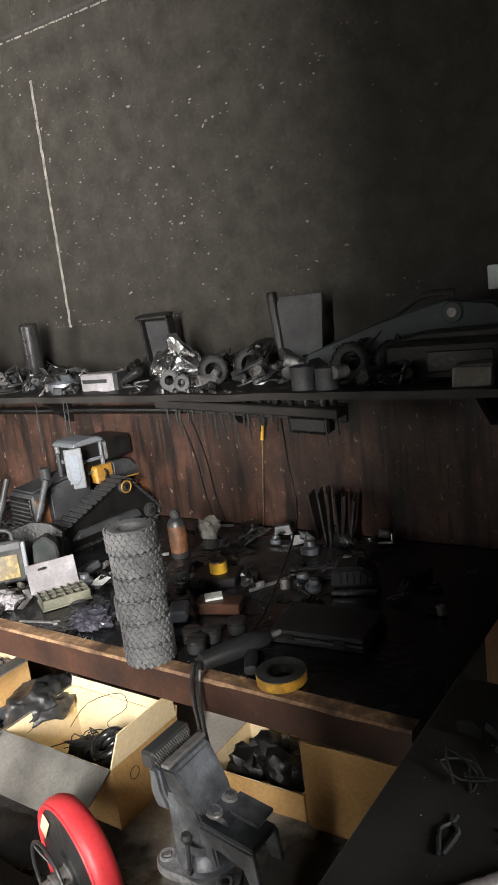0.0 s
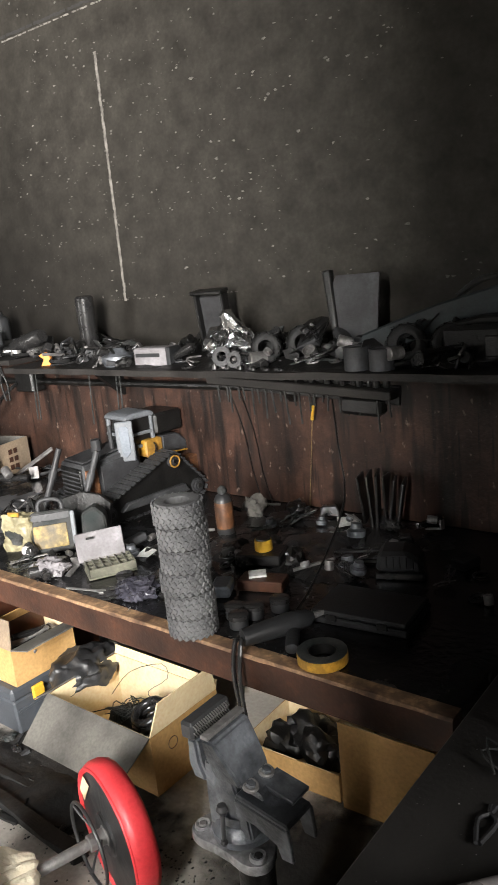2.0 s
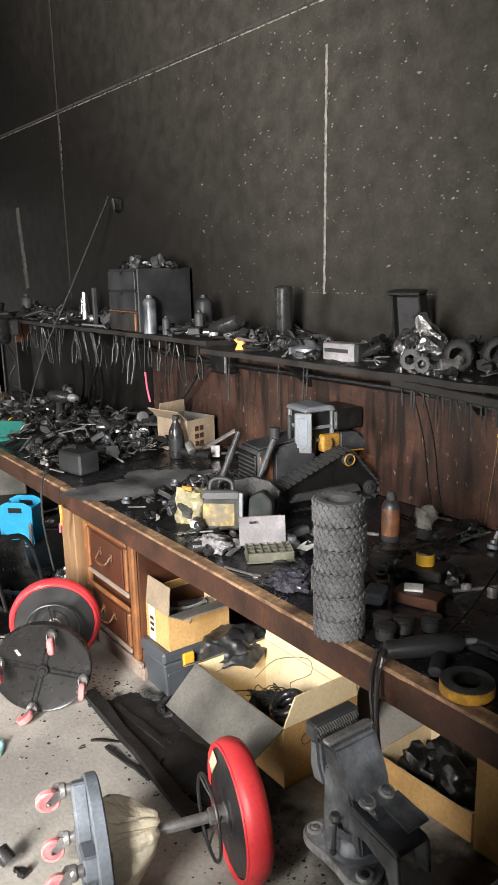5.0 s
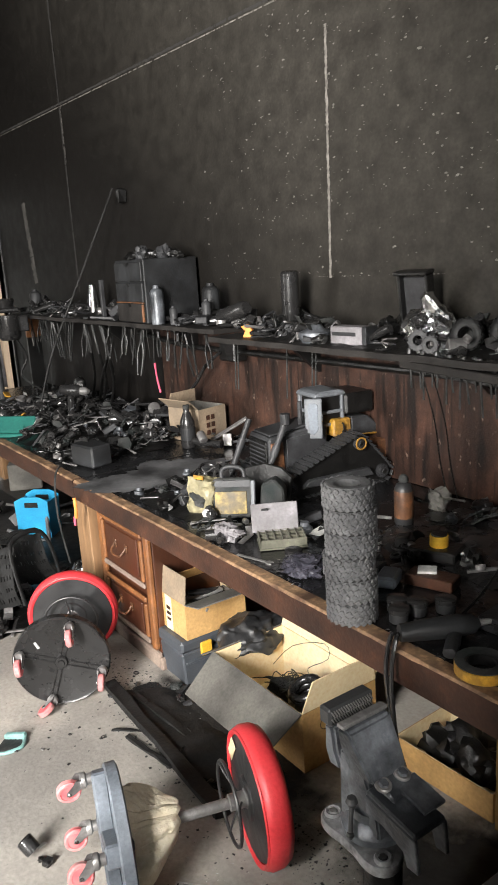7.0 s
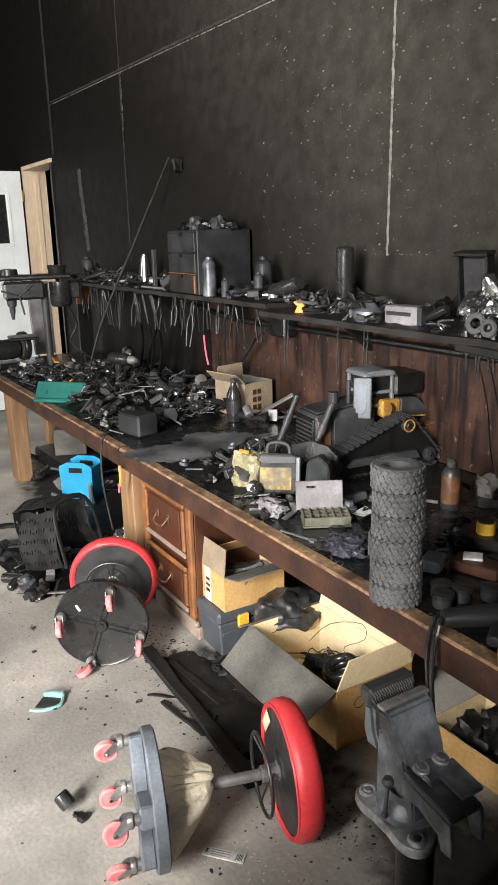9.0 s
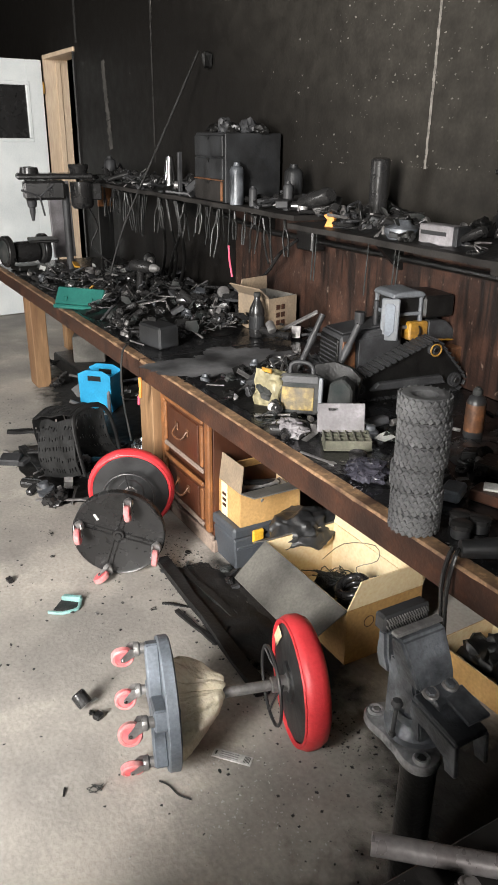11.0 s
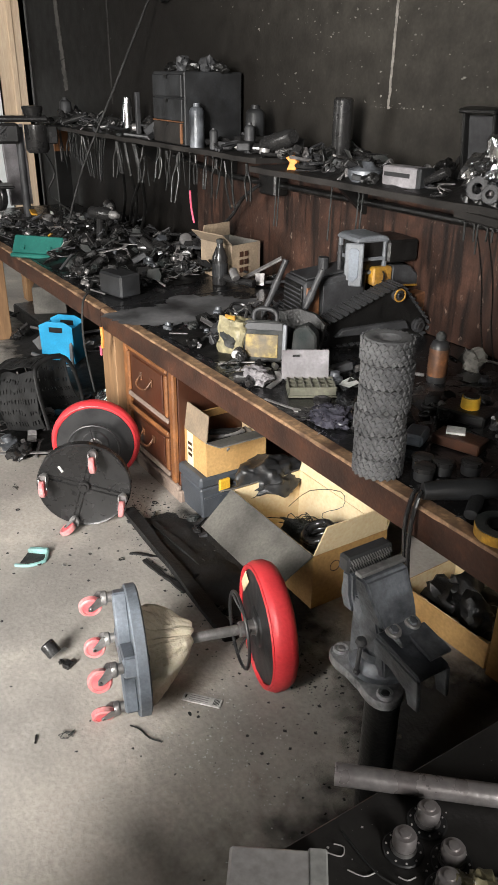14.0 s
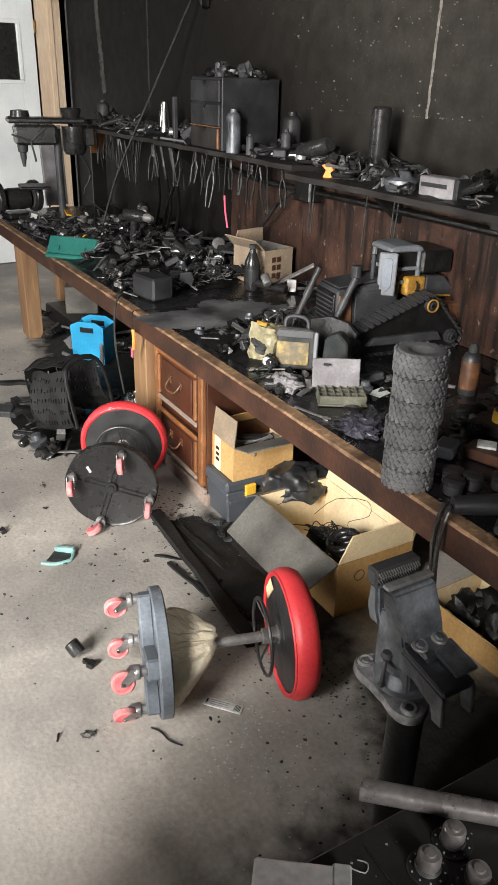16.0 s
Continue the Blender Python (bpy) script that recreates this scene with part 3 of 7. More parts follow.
part("label", box(0.009, 0.026, 0.001, (0, 0, 0), 0, turned(rz=math.degrees(math.atan2(up.y, up.x)) - 48) @ Matrix.Translation((0.1, 0, 0.0745)) @ turned(rz=-70)), M_paper, stool2, "white paper label")


def draped_cloth(m, label):
    """A cloth bunched round the column, its slack hanging below."""
    down = m.to_3x3().inverted() @ Vector((0, 0, -1))
    g = math.atan2(down.y, down.x)
    n, rows, bm = 96, 26, bmesh.new()
    grid = []
    for j in range(rows):
        v = j / (rows - 1)
        line = []
        for k in range(n):
            a = 2 * math.pi * k / n
            c = math.cos(a - g)
            p = Vector((math.cos(a) * 1.5, math.sin(a) * 1.5, v * 1.6))
            fold = 0.018 * noise.noise(Vector((p.x * 1.4, p.y * 1.4, v * 0.9))) + 0.011 * (0.35 - abs(noise.noise(Vector((p.x * 3.2, p.y * 3.2, v * 1.2 + 4))))) + 0.009 * (0.3 - abs(noise.noise(Vector((p.x * 3 + 2 * v, p.y * 3 - 3 * v, v * 5)))))
            wide = 0.034 + 0.066 * (1 - v) ** 0.6 * (0.75 + 0.25 * math.sin(3 * v + 2 * a))
            r = wide + fold * (0.4 + 1 - v) + (0.06 * max(0, c) ** 2) * (1 - v) ** 0.8
            line.append(bm.verts.new(m @ Vector((r * math.cos(a), r * math.sin(a), 0.108 + 0.105 * v + 0.012 * noise.noise(Vector((math.cos(a) * 2, math.sin(a) * 2, 7))) + 0.02 * max(0, -c) * v))))
        grid.append(line)
    for a, b in zip(grid, grid[1:]):
        for k in range(n):
            bm.faces.new((a[k], a[(k + 1) % n], b[(k + 1) % n], b[k]))
    bm.normal_update()
    rough_up(bm, 0.002, 0.02, 3)
    bmesh.ops.solidify(bm, geom=bm.faces[:], thickness=0.0016)
    ob = thing("cloth", Matrix(), label, "cloth")
    part("fabric", bm, M_cloth, ob, smooth=True)
    hem = [grid_at for grid_at in (m @ Vector((0.034 * math.cos(t * 0.7), 0.034 * math.sin(t * 0.7), 0.214 + 0.003 * math.sin(2 * t))) for t in range(10))]
    part("hem", tube(hem, 0.003, 6), M_cloth, ob, "rolled cream hem")
    return ob


draped_cloth(stool1.matrix_world.copy(), "crumpled cream cloth draped over the stool column")


# ---- things on the floor and under the bench ----
def panel(bm, a, b, c, d, t=0.004):
    """A thin sheet with thickness through four corners."""
    vs = [Vector(v) for v in (a, b, c, d)]
    n = (vs[1] - vs[0]).cross(vs[3] - vs[0]).normalized() * t
    lo = [bm.verts.new(v) for v in vs]
    hi = [bm.verts.new(v + n) for v in vs]
    bm.faces.new(lo[::-1])
    bm.faces.new(hi)
    for i in range(4):
        bm.faces.new((lo[i], lo[(i + 1) % 4], hi[(i + 1) % 4], hi[i]))
    return bm


def carton(m, sx, sy, sz, label, flaps, out=None, inside=None, name="cardboard_box"):
    """An open carton; flaps: side letters with their opening angle and material."""
    c = thing(name, m, label, "box", "cardboard boxes")
    out, inside = out or M_card, inside or M_cardin
    t = 0.004
    sides = {"front": ((-sx / 2, -sy / 2), (sx / 2, -sy / 2)), "right": ((sx / 2, -sy / 2), (sx / 2, sy / 2)), "back": ((sx / 2, sy / 2), (-sx / 2, sy / 2)), "left": ((-sx / 2, sy / 2), (-sx / 2, -sy / 2))}
    part("bottom", box(sx - 0.01, sy - 0.01, t, (0, 0, t / 2), 0), inside, c)
    for k, (a, b) in sides.items():
        a, b = Vector((*a, 0)), Vector((*b, 0))
        u = (b - a).normalized()
        a, b = a + u * 0.0005, b - u * 0.0005
        up = Vector((0, 0, sz))
        inn = Vector((-u.y, u.x, 0))
        p = part("side", panel(bmesh.new(), a, b, b + up, a + up, -t / 2), out, c)
        part("lining", panel(bmesh.new(), a + inn * 0.0025, b + inn * 0.0025, b + inn * 0.0025 + up, a + inn * 0.0025 + up, -t / 2), inside, p)
        if k in flaps:
            ang, length, fm, taper = flaps[k]
            dirn = (-inn) * math.cos(radians(ang)) + Vector((0, 0, 1)) * math.sin(radians(ang))
            o = up + Vector((0, 0, 0.001))
            part("flap", panel(bmesh.new(), a + o, b + o, b + o + dirn * length - u * taper, a + o + dirn * length + u * taper, -t), fm, c, "folded-out flap")
    return c


bigbox = carton(pose(-0.063, -0.6, 0), 0.46, 0.285, 0.19, "open brown cardboard box with cables inside, soot on its flap",
                {"front": (-36, 0.16, M_cardash, 0.02), "right": (80, 0.1, M_cardin, 0.03), "back": (72, 0.03, M_cardin, 0.0), "left": (-30, 0.1, M_cardash, 0.0)})
small = carton(pose(-0.533, -0.63, 0.172), 0.175, 0.25, 0.13, "brown cardboard box of tools on a toolbox",
               {"front": (98, 0.1, M_dustcard, 0.006), "left": (120, 0.07, M_card, 0.01), "back": (110, 0.06, M_dustcard, 0.0), "right": (12, 0.09, M_cardash, 0.004)})
lowbox = carton(pose(0.452, -0.375, 0, 0, 0, 2), 0.33, 0.25, 0.085, "low open cardboard box with dark parts under the bench", {"back": (88, 0.14, M_cardin, 0.02)})
tall = carton(pose(0.767, -0.39, 0, 0, 0, 2), 0.27, 0.22, 0.262, "plain tan cardboard box standing under the bench", {}, M_card)

for y_, z_, r_ in ((-0.06, 0.13, 0.018), (0.02, 0.06, 0.016)):
    part("printed_mark", ring(r_, 0.0012, 24, 6, Matrix.Translation((0.2305, y_, z_)) @ turned(ry=90)), M_fascia, bigbox, "dark printed ring mark")
for k in range(3):
    part("printed_mark", box(0.001, 0.05, 0.004, (0.2305, 0.06, 0.15 - 0.009 * k), 0), M_fascia, bigbox, "dark printed bar")
    part("printed_mark", box(0.028, 0.001, 0.012, (-0.03, -0.1262, 0.085 - 0.022 * k), 0), M_fascia, small, "dark printed bar")
part("parcel_tape", box(0.045, 0.0008, 0.13, (-0.03, -0.1256, 0.065), 0), M_cardin, small, "pale parcel tape")

# contents of the cartons
coil = thing("cable_coil", pose(0.037, -0.6, 0.09, 12, -14, 0), "coiled black rubber hose in the cardboard box", "cable")
for k in range(4):
    part("loop", ring(0.066 - 0.007 * k, 0.014, 40, 10, Matrix.Translation((0, 0, 0.022 * k)) @ turned(k * 3, 4, 0)), M_black, coil, smooth=True)
tangle = random.Random(17)
sponge = thing("cable_tangle", pose(-0.1, -0.59, 0.05), "tangled grey wire bundle in the cardboard box", "cable")
part("core", rough_up(lump(0.16, 0.13, 0.05, 5, 4, 0.3), 0.006, 0.01), M_ash, sponge, smooth=True)
for k in range(22):
    part("wire", tube([(tangle.gauss(0, 0.036), tangle.gauss(0, 0.03), 0.03 + abs(tangle.gauss(0, 0.022))) for j in range(6)], 0.0018, 5), M_ash, sponge)
loop = part("thin_wire", tube([(-0.16, -0.6, 0.15), (-0.14, -0.53, 0.2), (-0.04, -0.48, 0.23), (0.0, -0.5, 0.2), (-0.04, -0.55, 0.17), (0.03, -0.58, 0.18), (0.08, -0.52, 0.2)], 0.0012, 5), M_char)
tagged(loop, "thin loose wire curling out of a box", "wire")
for k in range(7):
    t = part("hand_tool", box(0.16, 0.02 + 0.008 * (k % 3), 0.012 + 0.006 * (k % 2), (0, 0, 0), 0.004), (M_black, M_ash, M_steel)[k % 3])
    t.matrix_world = pose(-0.51 + 0.01 * (k - 3), -0.63 + 0.012 * (k - 3), 0.255 + 0.014 * (k % 4), 25 * (k % 2), 12 - 8 * (k % 3), 60 + 11 * k)
    tagged(t, "sooty hand tool heaped in a cardboard box", "tool", "tools in the box")
for k in range(6):
    t = part("dark_part", rough_up(lump(0.14, 0.1, 0.09, 20 + k, 3, 0.45), 0.006, 0.02), M_char, smooth=True)
    t.location = (0.38 + 0.04 * k, -0.4 + 0.04 * (k % 3), 0.006 + 0.02 * (k % 2))
    tagged(t, "dark melted plastic part in a low box", "debris", "parts in the low box")

# toolbox under the small carton
tb = thing("toolbox", pose(-0.533, -0.625, 0, 0, 0, 90), "blue-black plastic toolbox with yellow latches", "toolbox")
part("body", prism([(-0.145, 0), (0.145, 0), (0.152, 0.122), (-0.152, 0.122)], 0.165, bevel=0.006), M_toolbox, tb)
part("lid", box(0.315, 0.178, 0.045, (0, 0, 0.147), 0.01), M_toolbox, tb)
for x in (-0.06, 0.09):
    part("latch", box(0.045, 0.014, 0.05, (x, -0.093, 0.125), 0.004), M_yellow2, tb, "yellow latch")
part("front_rib", box(0.28, 0.006, 0.012, (0, -0.084, 0.085), 0.002), M_toolbox, tb)
bag = part("plastic_bag", rough_up(rough_up(lump(0.2, 0.25, 0.1, 9, 5, 0.3), 0.014, 0.05), 0.005, 0.02, 4), M_smoke, None, smooth=True)
bag.location = (-0.36, -0.55, 0.12)
tagged(bag, "crumpled dark plastic bag beside the toolbox", "bag")
sup = part("timber_block", box(0.07, 0.1, 0.122, (0, 0, 0.061), 0.004), M_raw)
sup.location = (-0.36, -0.54, 0)
tagged(sup, "short raw timber block under the bench", "timber")


# drawer unit under the bench
def drawer_unit(m):
    d = thing("drawer_unit", m, "dark red-brown wooden drawer unit with brass pulls under the bench", "drawers")
    W, D, Hh = 0.42, 0.5, 0.56
    part("carcass", box(W, D, Hh - 0.06, (0, D / 2 + 0.012, 0.06 + (Hh - 0.06) / 2), 0.003), M_mahog, d)
    part("plinth", box(W + 0.03, D, 0.05, (0, D / 2 + 0.002, 0.025), 0.006), M_dustwood, d, "dusty pale plinth")
    part("plinth_moulding", box(W + 0.02, 0.02, 0.022, (0, 0.004, 0.061), 0.006), M_dustwood, d)
    part("top_moulding", box(W + 0.02, 0.026, 0.02, (0, 0.002, Hh - 0.01), 0.005), M_char, d)
    for s in (-1, 1):
        part("pilaster", box(0.034, 0.022, Hh - 0.11, (s * (W / 2 - 0.017), 0.002, 0.08 + (Hh - 0.11) / 2), 0.006), M_mahogpale, d, "worn orange wood post")
    for z, h in ((0.185, 0.19), (0.415, 0.22)):
        f = part("drawer", box(W - 0.075, 0.018, h - 0.015, (0, 0.004, z), 0.004), M_mahog, d)
        for zz in (z + h / 2 - 0.014, z - h / 2 + 0.014):
            part("moulding", box(W - 0.08, 0.014, 0.02, (0, -0.008, zz), 0.006), M_mahogpale if zz > z else M_dustwood, f)
        for s in (-1, 1):
            part("moulding", box(0.02, 0.014, h - 0.06, (s * (W / 2 - 0.05), -0.008, z), 0.005), M_mahogpale, f)
        part("panel", box(W - 0.16, 0.008, h - 0.075, (0, -0.007, z), 0.003), M_mahog, f)
        part("pull", tube([(-0.045, -0.014, z + 0.018), (-0.04, -0.035, z - 0.008), (0, -0.04, z - 0.016), (0.04, -0.035, z - 0.008), (0.045, -0.014, z + 0.018)], 0.004, 8), M_rust, f, "ornate brass pull")
        for s in (-1, 1):
            part("pull_plate", rough_up(box(0.022, 0.005, 0.03, (s * 0.045, -0.0135, z + 0.015), 0.005), 0.002, 0.01), M_rust, f)
    return d


drawer_unit(pose(-0.815, -0.79, 0, 0, 0, 0))

# blue crate, pale box and other things under the far bench
crate = thing("plastic_crate", pose(-2.36, -0.6, 0, 0, 0, 46) @ Matrix.Scale(0.82, 4), "sky-blue plastic carrier with handle holes", "crate")
for y in (-0.09, 0.09):
    bm = prism([(-0.11, 0), (0.11, 0), (0.12, 0.26), (0.06, 0.29), (-0.06, 0.29), (-0.12, 0.26)], 0.006, Matrix.Translation((0, y, 0)))
    part("side", bm, M_blue, crate)
    # sides are uncut; a dark block paints the shade of the hole
    part("handle_hole_block", box(0.1, 0.009, 0.04, (0, y, 0.235), 0.01), M_char, crate, "dark block standing in for the handle opening")
for x in (-0.115, 0.115):
    part("side", box(0.006, 0.176, 0.25, (x, 0, 0.125), 0.002), M_blue, crate)
part("bottom", box(0.22, 0.176, 0.006, (0, 0, 0.006), 0), M_blue, crate)
pale = part("pale_box", box(0.26, 0.2, 0.17, (0, 0, 0.085), 0.006), M_cardash)
pale.matrix_world = pose(-3.05, -0.42, 0.1, 0, 0, -24)
tagged(pale, "pale cardboard box with torn side under the bench", "box")
under = part("scrap_board", rough_up(box(0.6, 0.4, 0.1, (0, 0, 0.05), 0.01), 0.01, 0.05), M_char)
under.location = (-3.0, -0.4, 0)
tagged(under, "charred board heap under the pale box", "debris")

basket = thing("plastic_basket", pose(-1.5, -0.97, 0.0, 0, -14, 30) @ Matrix.Diagonal((0.62, 0.95, 1.02, 1)), "charred black slotted plastic basket lying on its side", "basket")


def slotted(u0, u1, w, rows, cols, bend, seed):
    """A sagging wall with short slots in rows; u runs along, w across."""
    nu, nw = cols * 3 + 1, rows * 5 + 2
    bm = bmesh.new()
    vs = [[bm.verts.new((u0 + (u1 - u0) * i / nu, w * (j / nw - 0.5), bend * math.sin(math.pi * j / nw))) for j in range(nw + 1)] for i in range(nu + 1)]
    for i in range(nu):
        for j in range(nw):
            if i % 3 == 1 and j % 5 in (2, 3) and noise.noise(Vector((i * 0.35, j * 0.3, seed))) > -0.18:
                continue
            bm.faces.new((vs[i][j], vs[i + 1][j], vs[i + 1][j + 1], vs[i][j + 1]))
    bm.normal_update()
    bmesh.ops.solidify(bm, geom=bm.faces[:], thickness=0.004)
    return rough_up(bm, 0.012, 0.1, seed)


for name, m_ in (("front_wall", Matrix.Translation((0, -0.115, 0.165)) @ turned(rx=74)), ("upper_wall", Matrix.Translation((0, 0.0, 0.3)) @ turned(rx=-6)), ("rear_wall", Matrix.Translation((0, 0.12, 0.165)) @ turned(rx=100))):
    bm = slotted(-0.2, 0.17, 0.25, 5, 13, 0.03, len(name))
    bm.transform(m_)
    part(name, bm, M_charplastic, basket, smooth=True)
bm = slotted(-0.13, 0.13, 0.28, 4, 8, 0.0, 4)
bm.transform(Matrix.Translation((-0.2, 0, 0.165)) @ turned(rz=90) @ turned(rx=90))
part("bottom", bm, M_charplastic, basket, smooth=True)
part("rim", tube([(0.18, -0.13, 0.04), (0.19, -0.13, 0.24), (0.18, -0.08, 0.31), (0.19, 0.06, 0.31), (0.18, 0.13, 0.22), (0.18, 0.13, 0.04)], 0.011, 8), M_charplastic, basket, "thick melted rim", True)
jug = part("melted_jug", rough_up(lump(0.16, 0.14, 0.17, 31, 3, 0.2), 0.008, 0.03), M_black, None, smooth=True)
jug.location = (-1.28, -0.9, 0)
tagged(jug, "half-melted black plastic jug", "jug")
foil = part("foil_heap", rough_up(lump(0.22, 0.2, 0.22, 41, 4, 0.45), 0.03, 0.025), M_foil, None)
foil.location = (-1.33, -0.7, 0)
tagged(foil, "crumpled silver foil heap beside the bench leg", "foil")
slab_ = part("blue_panel", box(0.06, 0.02, 0.2, (0, 0, 0.1), 0.003), M_toolbox)
slab_.location = (-1.02, -0.83, 0)
tagged(slab_, "small dark blue panel leaning by the drawers", "panel")

# loose things on the open floor
mask = thing("safety_goggles", pose(-0.515, -1.375, 0, 0, 0, 48), "pale teal goggles lying on the concrete", "goggles")
part("frame", rough_up(box(0.07, 0.022, 0.02, (0, 0.045, 0.011), 0.005), 0.003, 0.03), M_tealpale, mask)
part("strap", tube([(0.03, 0.045, 0.008), (0.04, 0.0, 0.006), (0.0, -0.035, 0.006), (-0.045, -0.04, 0.006)], 0.006, 6), M_tealpale, mask)
part("lens", rough_up(box(0.07, 0.06, 0.004, (0, 0.005, 0.004), 0.001), 0.003, 0.02), M_ash, mask)
cup = thing("camera_lens", pose(0.0, -1.46, 0.0, 0, 0, -60) @ Matrix.Scale(0.75, 4), "black lens-like cylinder lying on the floor", "lens")
part("body", lathe([(0, 0.0), (0.026, 0), (0.028, 0.01), (0.028, 0.05), (0.022, 0.055), (0.02, 0.05), (0, 0.046)], 24, Matrix.Translation((0, -0.03, 0.03)) @ turned(rx=50)), M_black, cup, smooth=True)
part("mount", box(0.035, 0.03, 0.02, (0.005, 0.03, 0.012), 0.004), M_black, cup)


# ---- vise on its pedestal ----
def vise(m):
    """The jaws open along x; the slide points to +x."""
    v = thing("bench_vise", m, "blue-grey cast-iron bench vise with black knurled jaw on a post", "vise")
    part("post", rod(0.034, 0.452, 28, 0.004, Matrix.Translation((0.012, 0.008, 0))), M_char, v, "dark steel post", True)
    # three-lobed base
    bm = bmesh.new()
    rings = []
    for f, z in ((0.98, 0.452), (1.0, 0.455), (1.0, 0.466), (0.97, 0.47), (0.72, 0.476), (0.55, 0.49)):
        row = []
        for k in range(72):
            a = 2 * math.pi * k / 72
            r = 0.062 + 0.036 * max(0, math.cos(1.5 * (((a - radians(207) + math.pi / 1.5 * 0.5) % (2 * math.pi / 3)) - math.pi / 3))) ** 3
            r = r if f > 0.9 else 0.062 * f + (r - 0.062) * max(0, f - 0.4)
            row.append(bm.verts.new((r * f * math.cos(a), r * f * math.sin(a), z)))
        rings.append(row)
    for a, b in zip(rings, rings[1:]):
        for k in range(72):
            bm.faces.new((a[k], a[(k + 1) % 72], b[(k + 1) % 72], b[k]))
    bm.faces.new(rings[0][::-1])
    bm.faces.new(rings[-1])
    part("base_plate", bm, M_visebase, v, "scuffed bright-edged base plate", True)
    for ang in (207, 327, 87):
        a = radians(ang)
        c = Matrix.Translation((0.076 * math.cos(a), 0.076 * math.sin(a), 0.468))
        b = part("bolt_boss", lathe([(0.009, 0.004), (0.009, 0.008), (0.0135, 0.009), (0.0155, 0.006), (0.0165, 0)], 24, c), M_visebase, v, smooth=True)
        part("bolt", rod(0.0085, 0.0095, 6, 0.002, c), M_char if ang == 327 else M_steel, b)
    part("swivel_ring", lathe([(0.056, 0.472), (0.057, 0.486), (0.05, 0.492), (0.048, 0.5), (0.042, 0.505), (0.04, 0.52)], 40), M_vise, v, smooth=True)
    # static body: a leaning waisted casting up to the rear jaw
    def casting(name, rows, material, bevel=0.004, lab=""):
        bm = bmesh.new()
        made = []
        for z, x0, x1, w in rows:
            made.append([bm.verts.new(q) for q in ((x0, -w, z), (x1, -w, z), (x1, w, z), (x0, w, z))])
        for a, b in zip(made, made[1:]):
            for k in range(4):
                bm.faces.new((a[k], a[(k + 1) % 4], b[(k + 1) % 4], b[k]))
        bm.faces.new(made[0][::-1])
        bm.faces.new(made[-1])
        bmesh.ops.bevel(bm, geom=bm.edges[:], offset=bevel, segments=2, affect="EDGES")
        bmesh.ops.recalc_face_normals(bm, faces=bm.faces)
        return part(name, bm, material, v, lab, True)
    casting("body", [(0.488, -0.046, 0.05, 0.036), (0.53, -0.052, 0.04, 0.032), (0.575, -0.056, 0.012, 0.027), (0.6, -0.052, 0.008, 0.03), (0.615, -0.046, 0.006, 0.034)], M_vise)
    casting("front_jaw_casting", [(0.592, -0.018, 0.042, 0.04), (0.612, -0.024, 0.034, 0.043), (0.64, -0.032, 0.016, 0.047), (0.672, -0.034, -0.004, 0.05)], M_vise, 0.005)
    casting("rear_jaw_casting", [(0.56, -0.085, -0.05, 0.026), (0.6, -0.088, -0.056, 0.034), (0.64, -0.074, -0.048, 0.044), (0.662, -0.07, -0.046, 0.048)], M_vise, 0.006)
    part("jaw_cap", box(0.018, 0.104, 0.008, (-0.022, 0, 0.677), 0.002), M_steel, v, "bare steel jaw edge")
    rear = part("jaw_block", box(0.03, 0.104, 0.034, (-0.062, 0, 0.677), 0.005), M_smoke, v, "black knurled jaw face")
    for k in range(17):
        for up in range(2):
            part("knurl", box(0.0022, 0.0022, 0.015, (-0.0462, -0.044 + 0.0055 * k, 0.671 + 0.013 * up), 0.0004, turned(rx=32)), M_steel, rear)
    # inverted channel of the slide, open below, ending in two lugs
    top = part("slide", prism([(0.02, 0.574), (0.128, 0.556), (0.13, 0.545), (0.02, 0.556)], 0.072, bevel=0.003), M_vise, v)
    for y in (-0.034, 0.034):
        part("slide_cheek", prism([(0.02, 0.566), (0.13, 0.548), (0.136, 0.488), (0.112, 0.488), (0.104, 0.512), (0.06, 0.53), (0.02, 0.53)], 0.009, Matrix.Translation((0, y, 0)), bevel=0.002), M_vise, top)
    part("slide_plate", box(0.07, 0.05, 0.008, (0.085, 0.022, 0.578), 0.002, turned(ry=10)), M_vise, top)
    boss = part("nut_boss", prism([(-0.028, 0), (0.028, 0), (0.018, 0.012), (-0.018, 0.012)], 0.06, Matrix.Translation((0.045, 0, 0.58)) @ turned(ry=18, rz=8), bevel=0.004), M_vise, v)
    for x, y in ((0.046, -0.022), (0.046, 0.022)):
        c = Matrix.Translation((x, y, 0.591)) @ turned(ry=20)
        part("washer", lathe([(0.0085, 0.0), (0.015, 0), (0.015, 0.004), (0.0125, 0.0055), (0.0085, 0.005)], 24, c), M_steel, boss, "bright worn washer", True)
        part("nut", rod(0.0095, 0.009, 6, 0.002, c), M_vise, boss)
    h = part("clamp_lever", tube([(0.0, -0.05, 0.545), (0.006, -0.058, 0.525), (0.012, -0.066, 0.497)], 0.0042, 10), M_smoke, v, smooth=True)
    for q, rr in (((0.0, -0.05, 0.546), 0.011), ((0.012, -0.066, 0.496), 0.007)):
        part("lever_knob", lathe([(0, -rr), (rr * 0.7, -rr * 0.72), (rr, 0), (rr * 0.7, rr * 0.72), (0, rr)], 18, Matrix.Translation(q)), M_smoke, h, smooth=True)
    return v


vise(pose(0.83, -1.105, 0, 0, 0, 0))

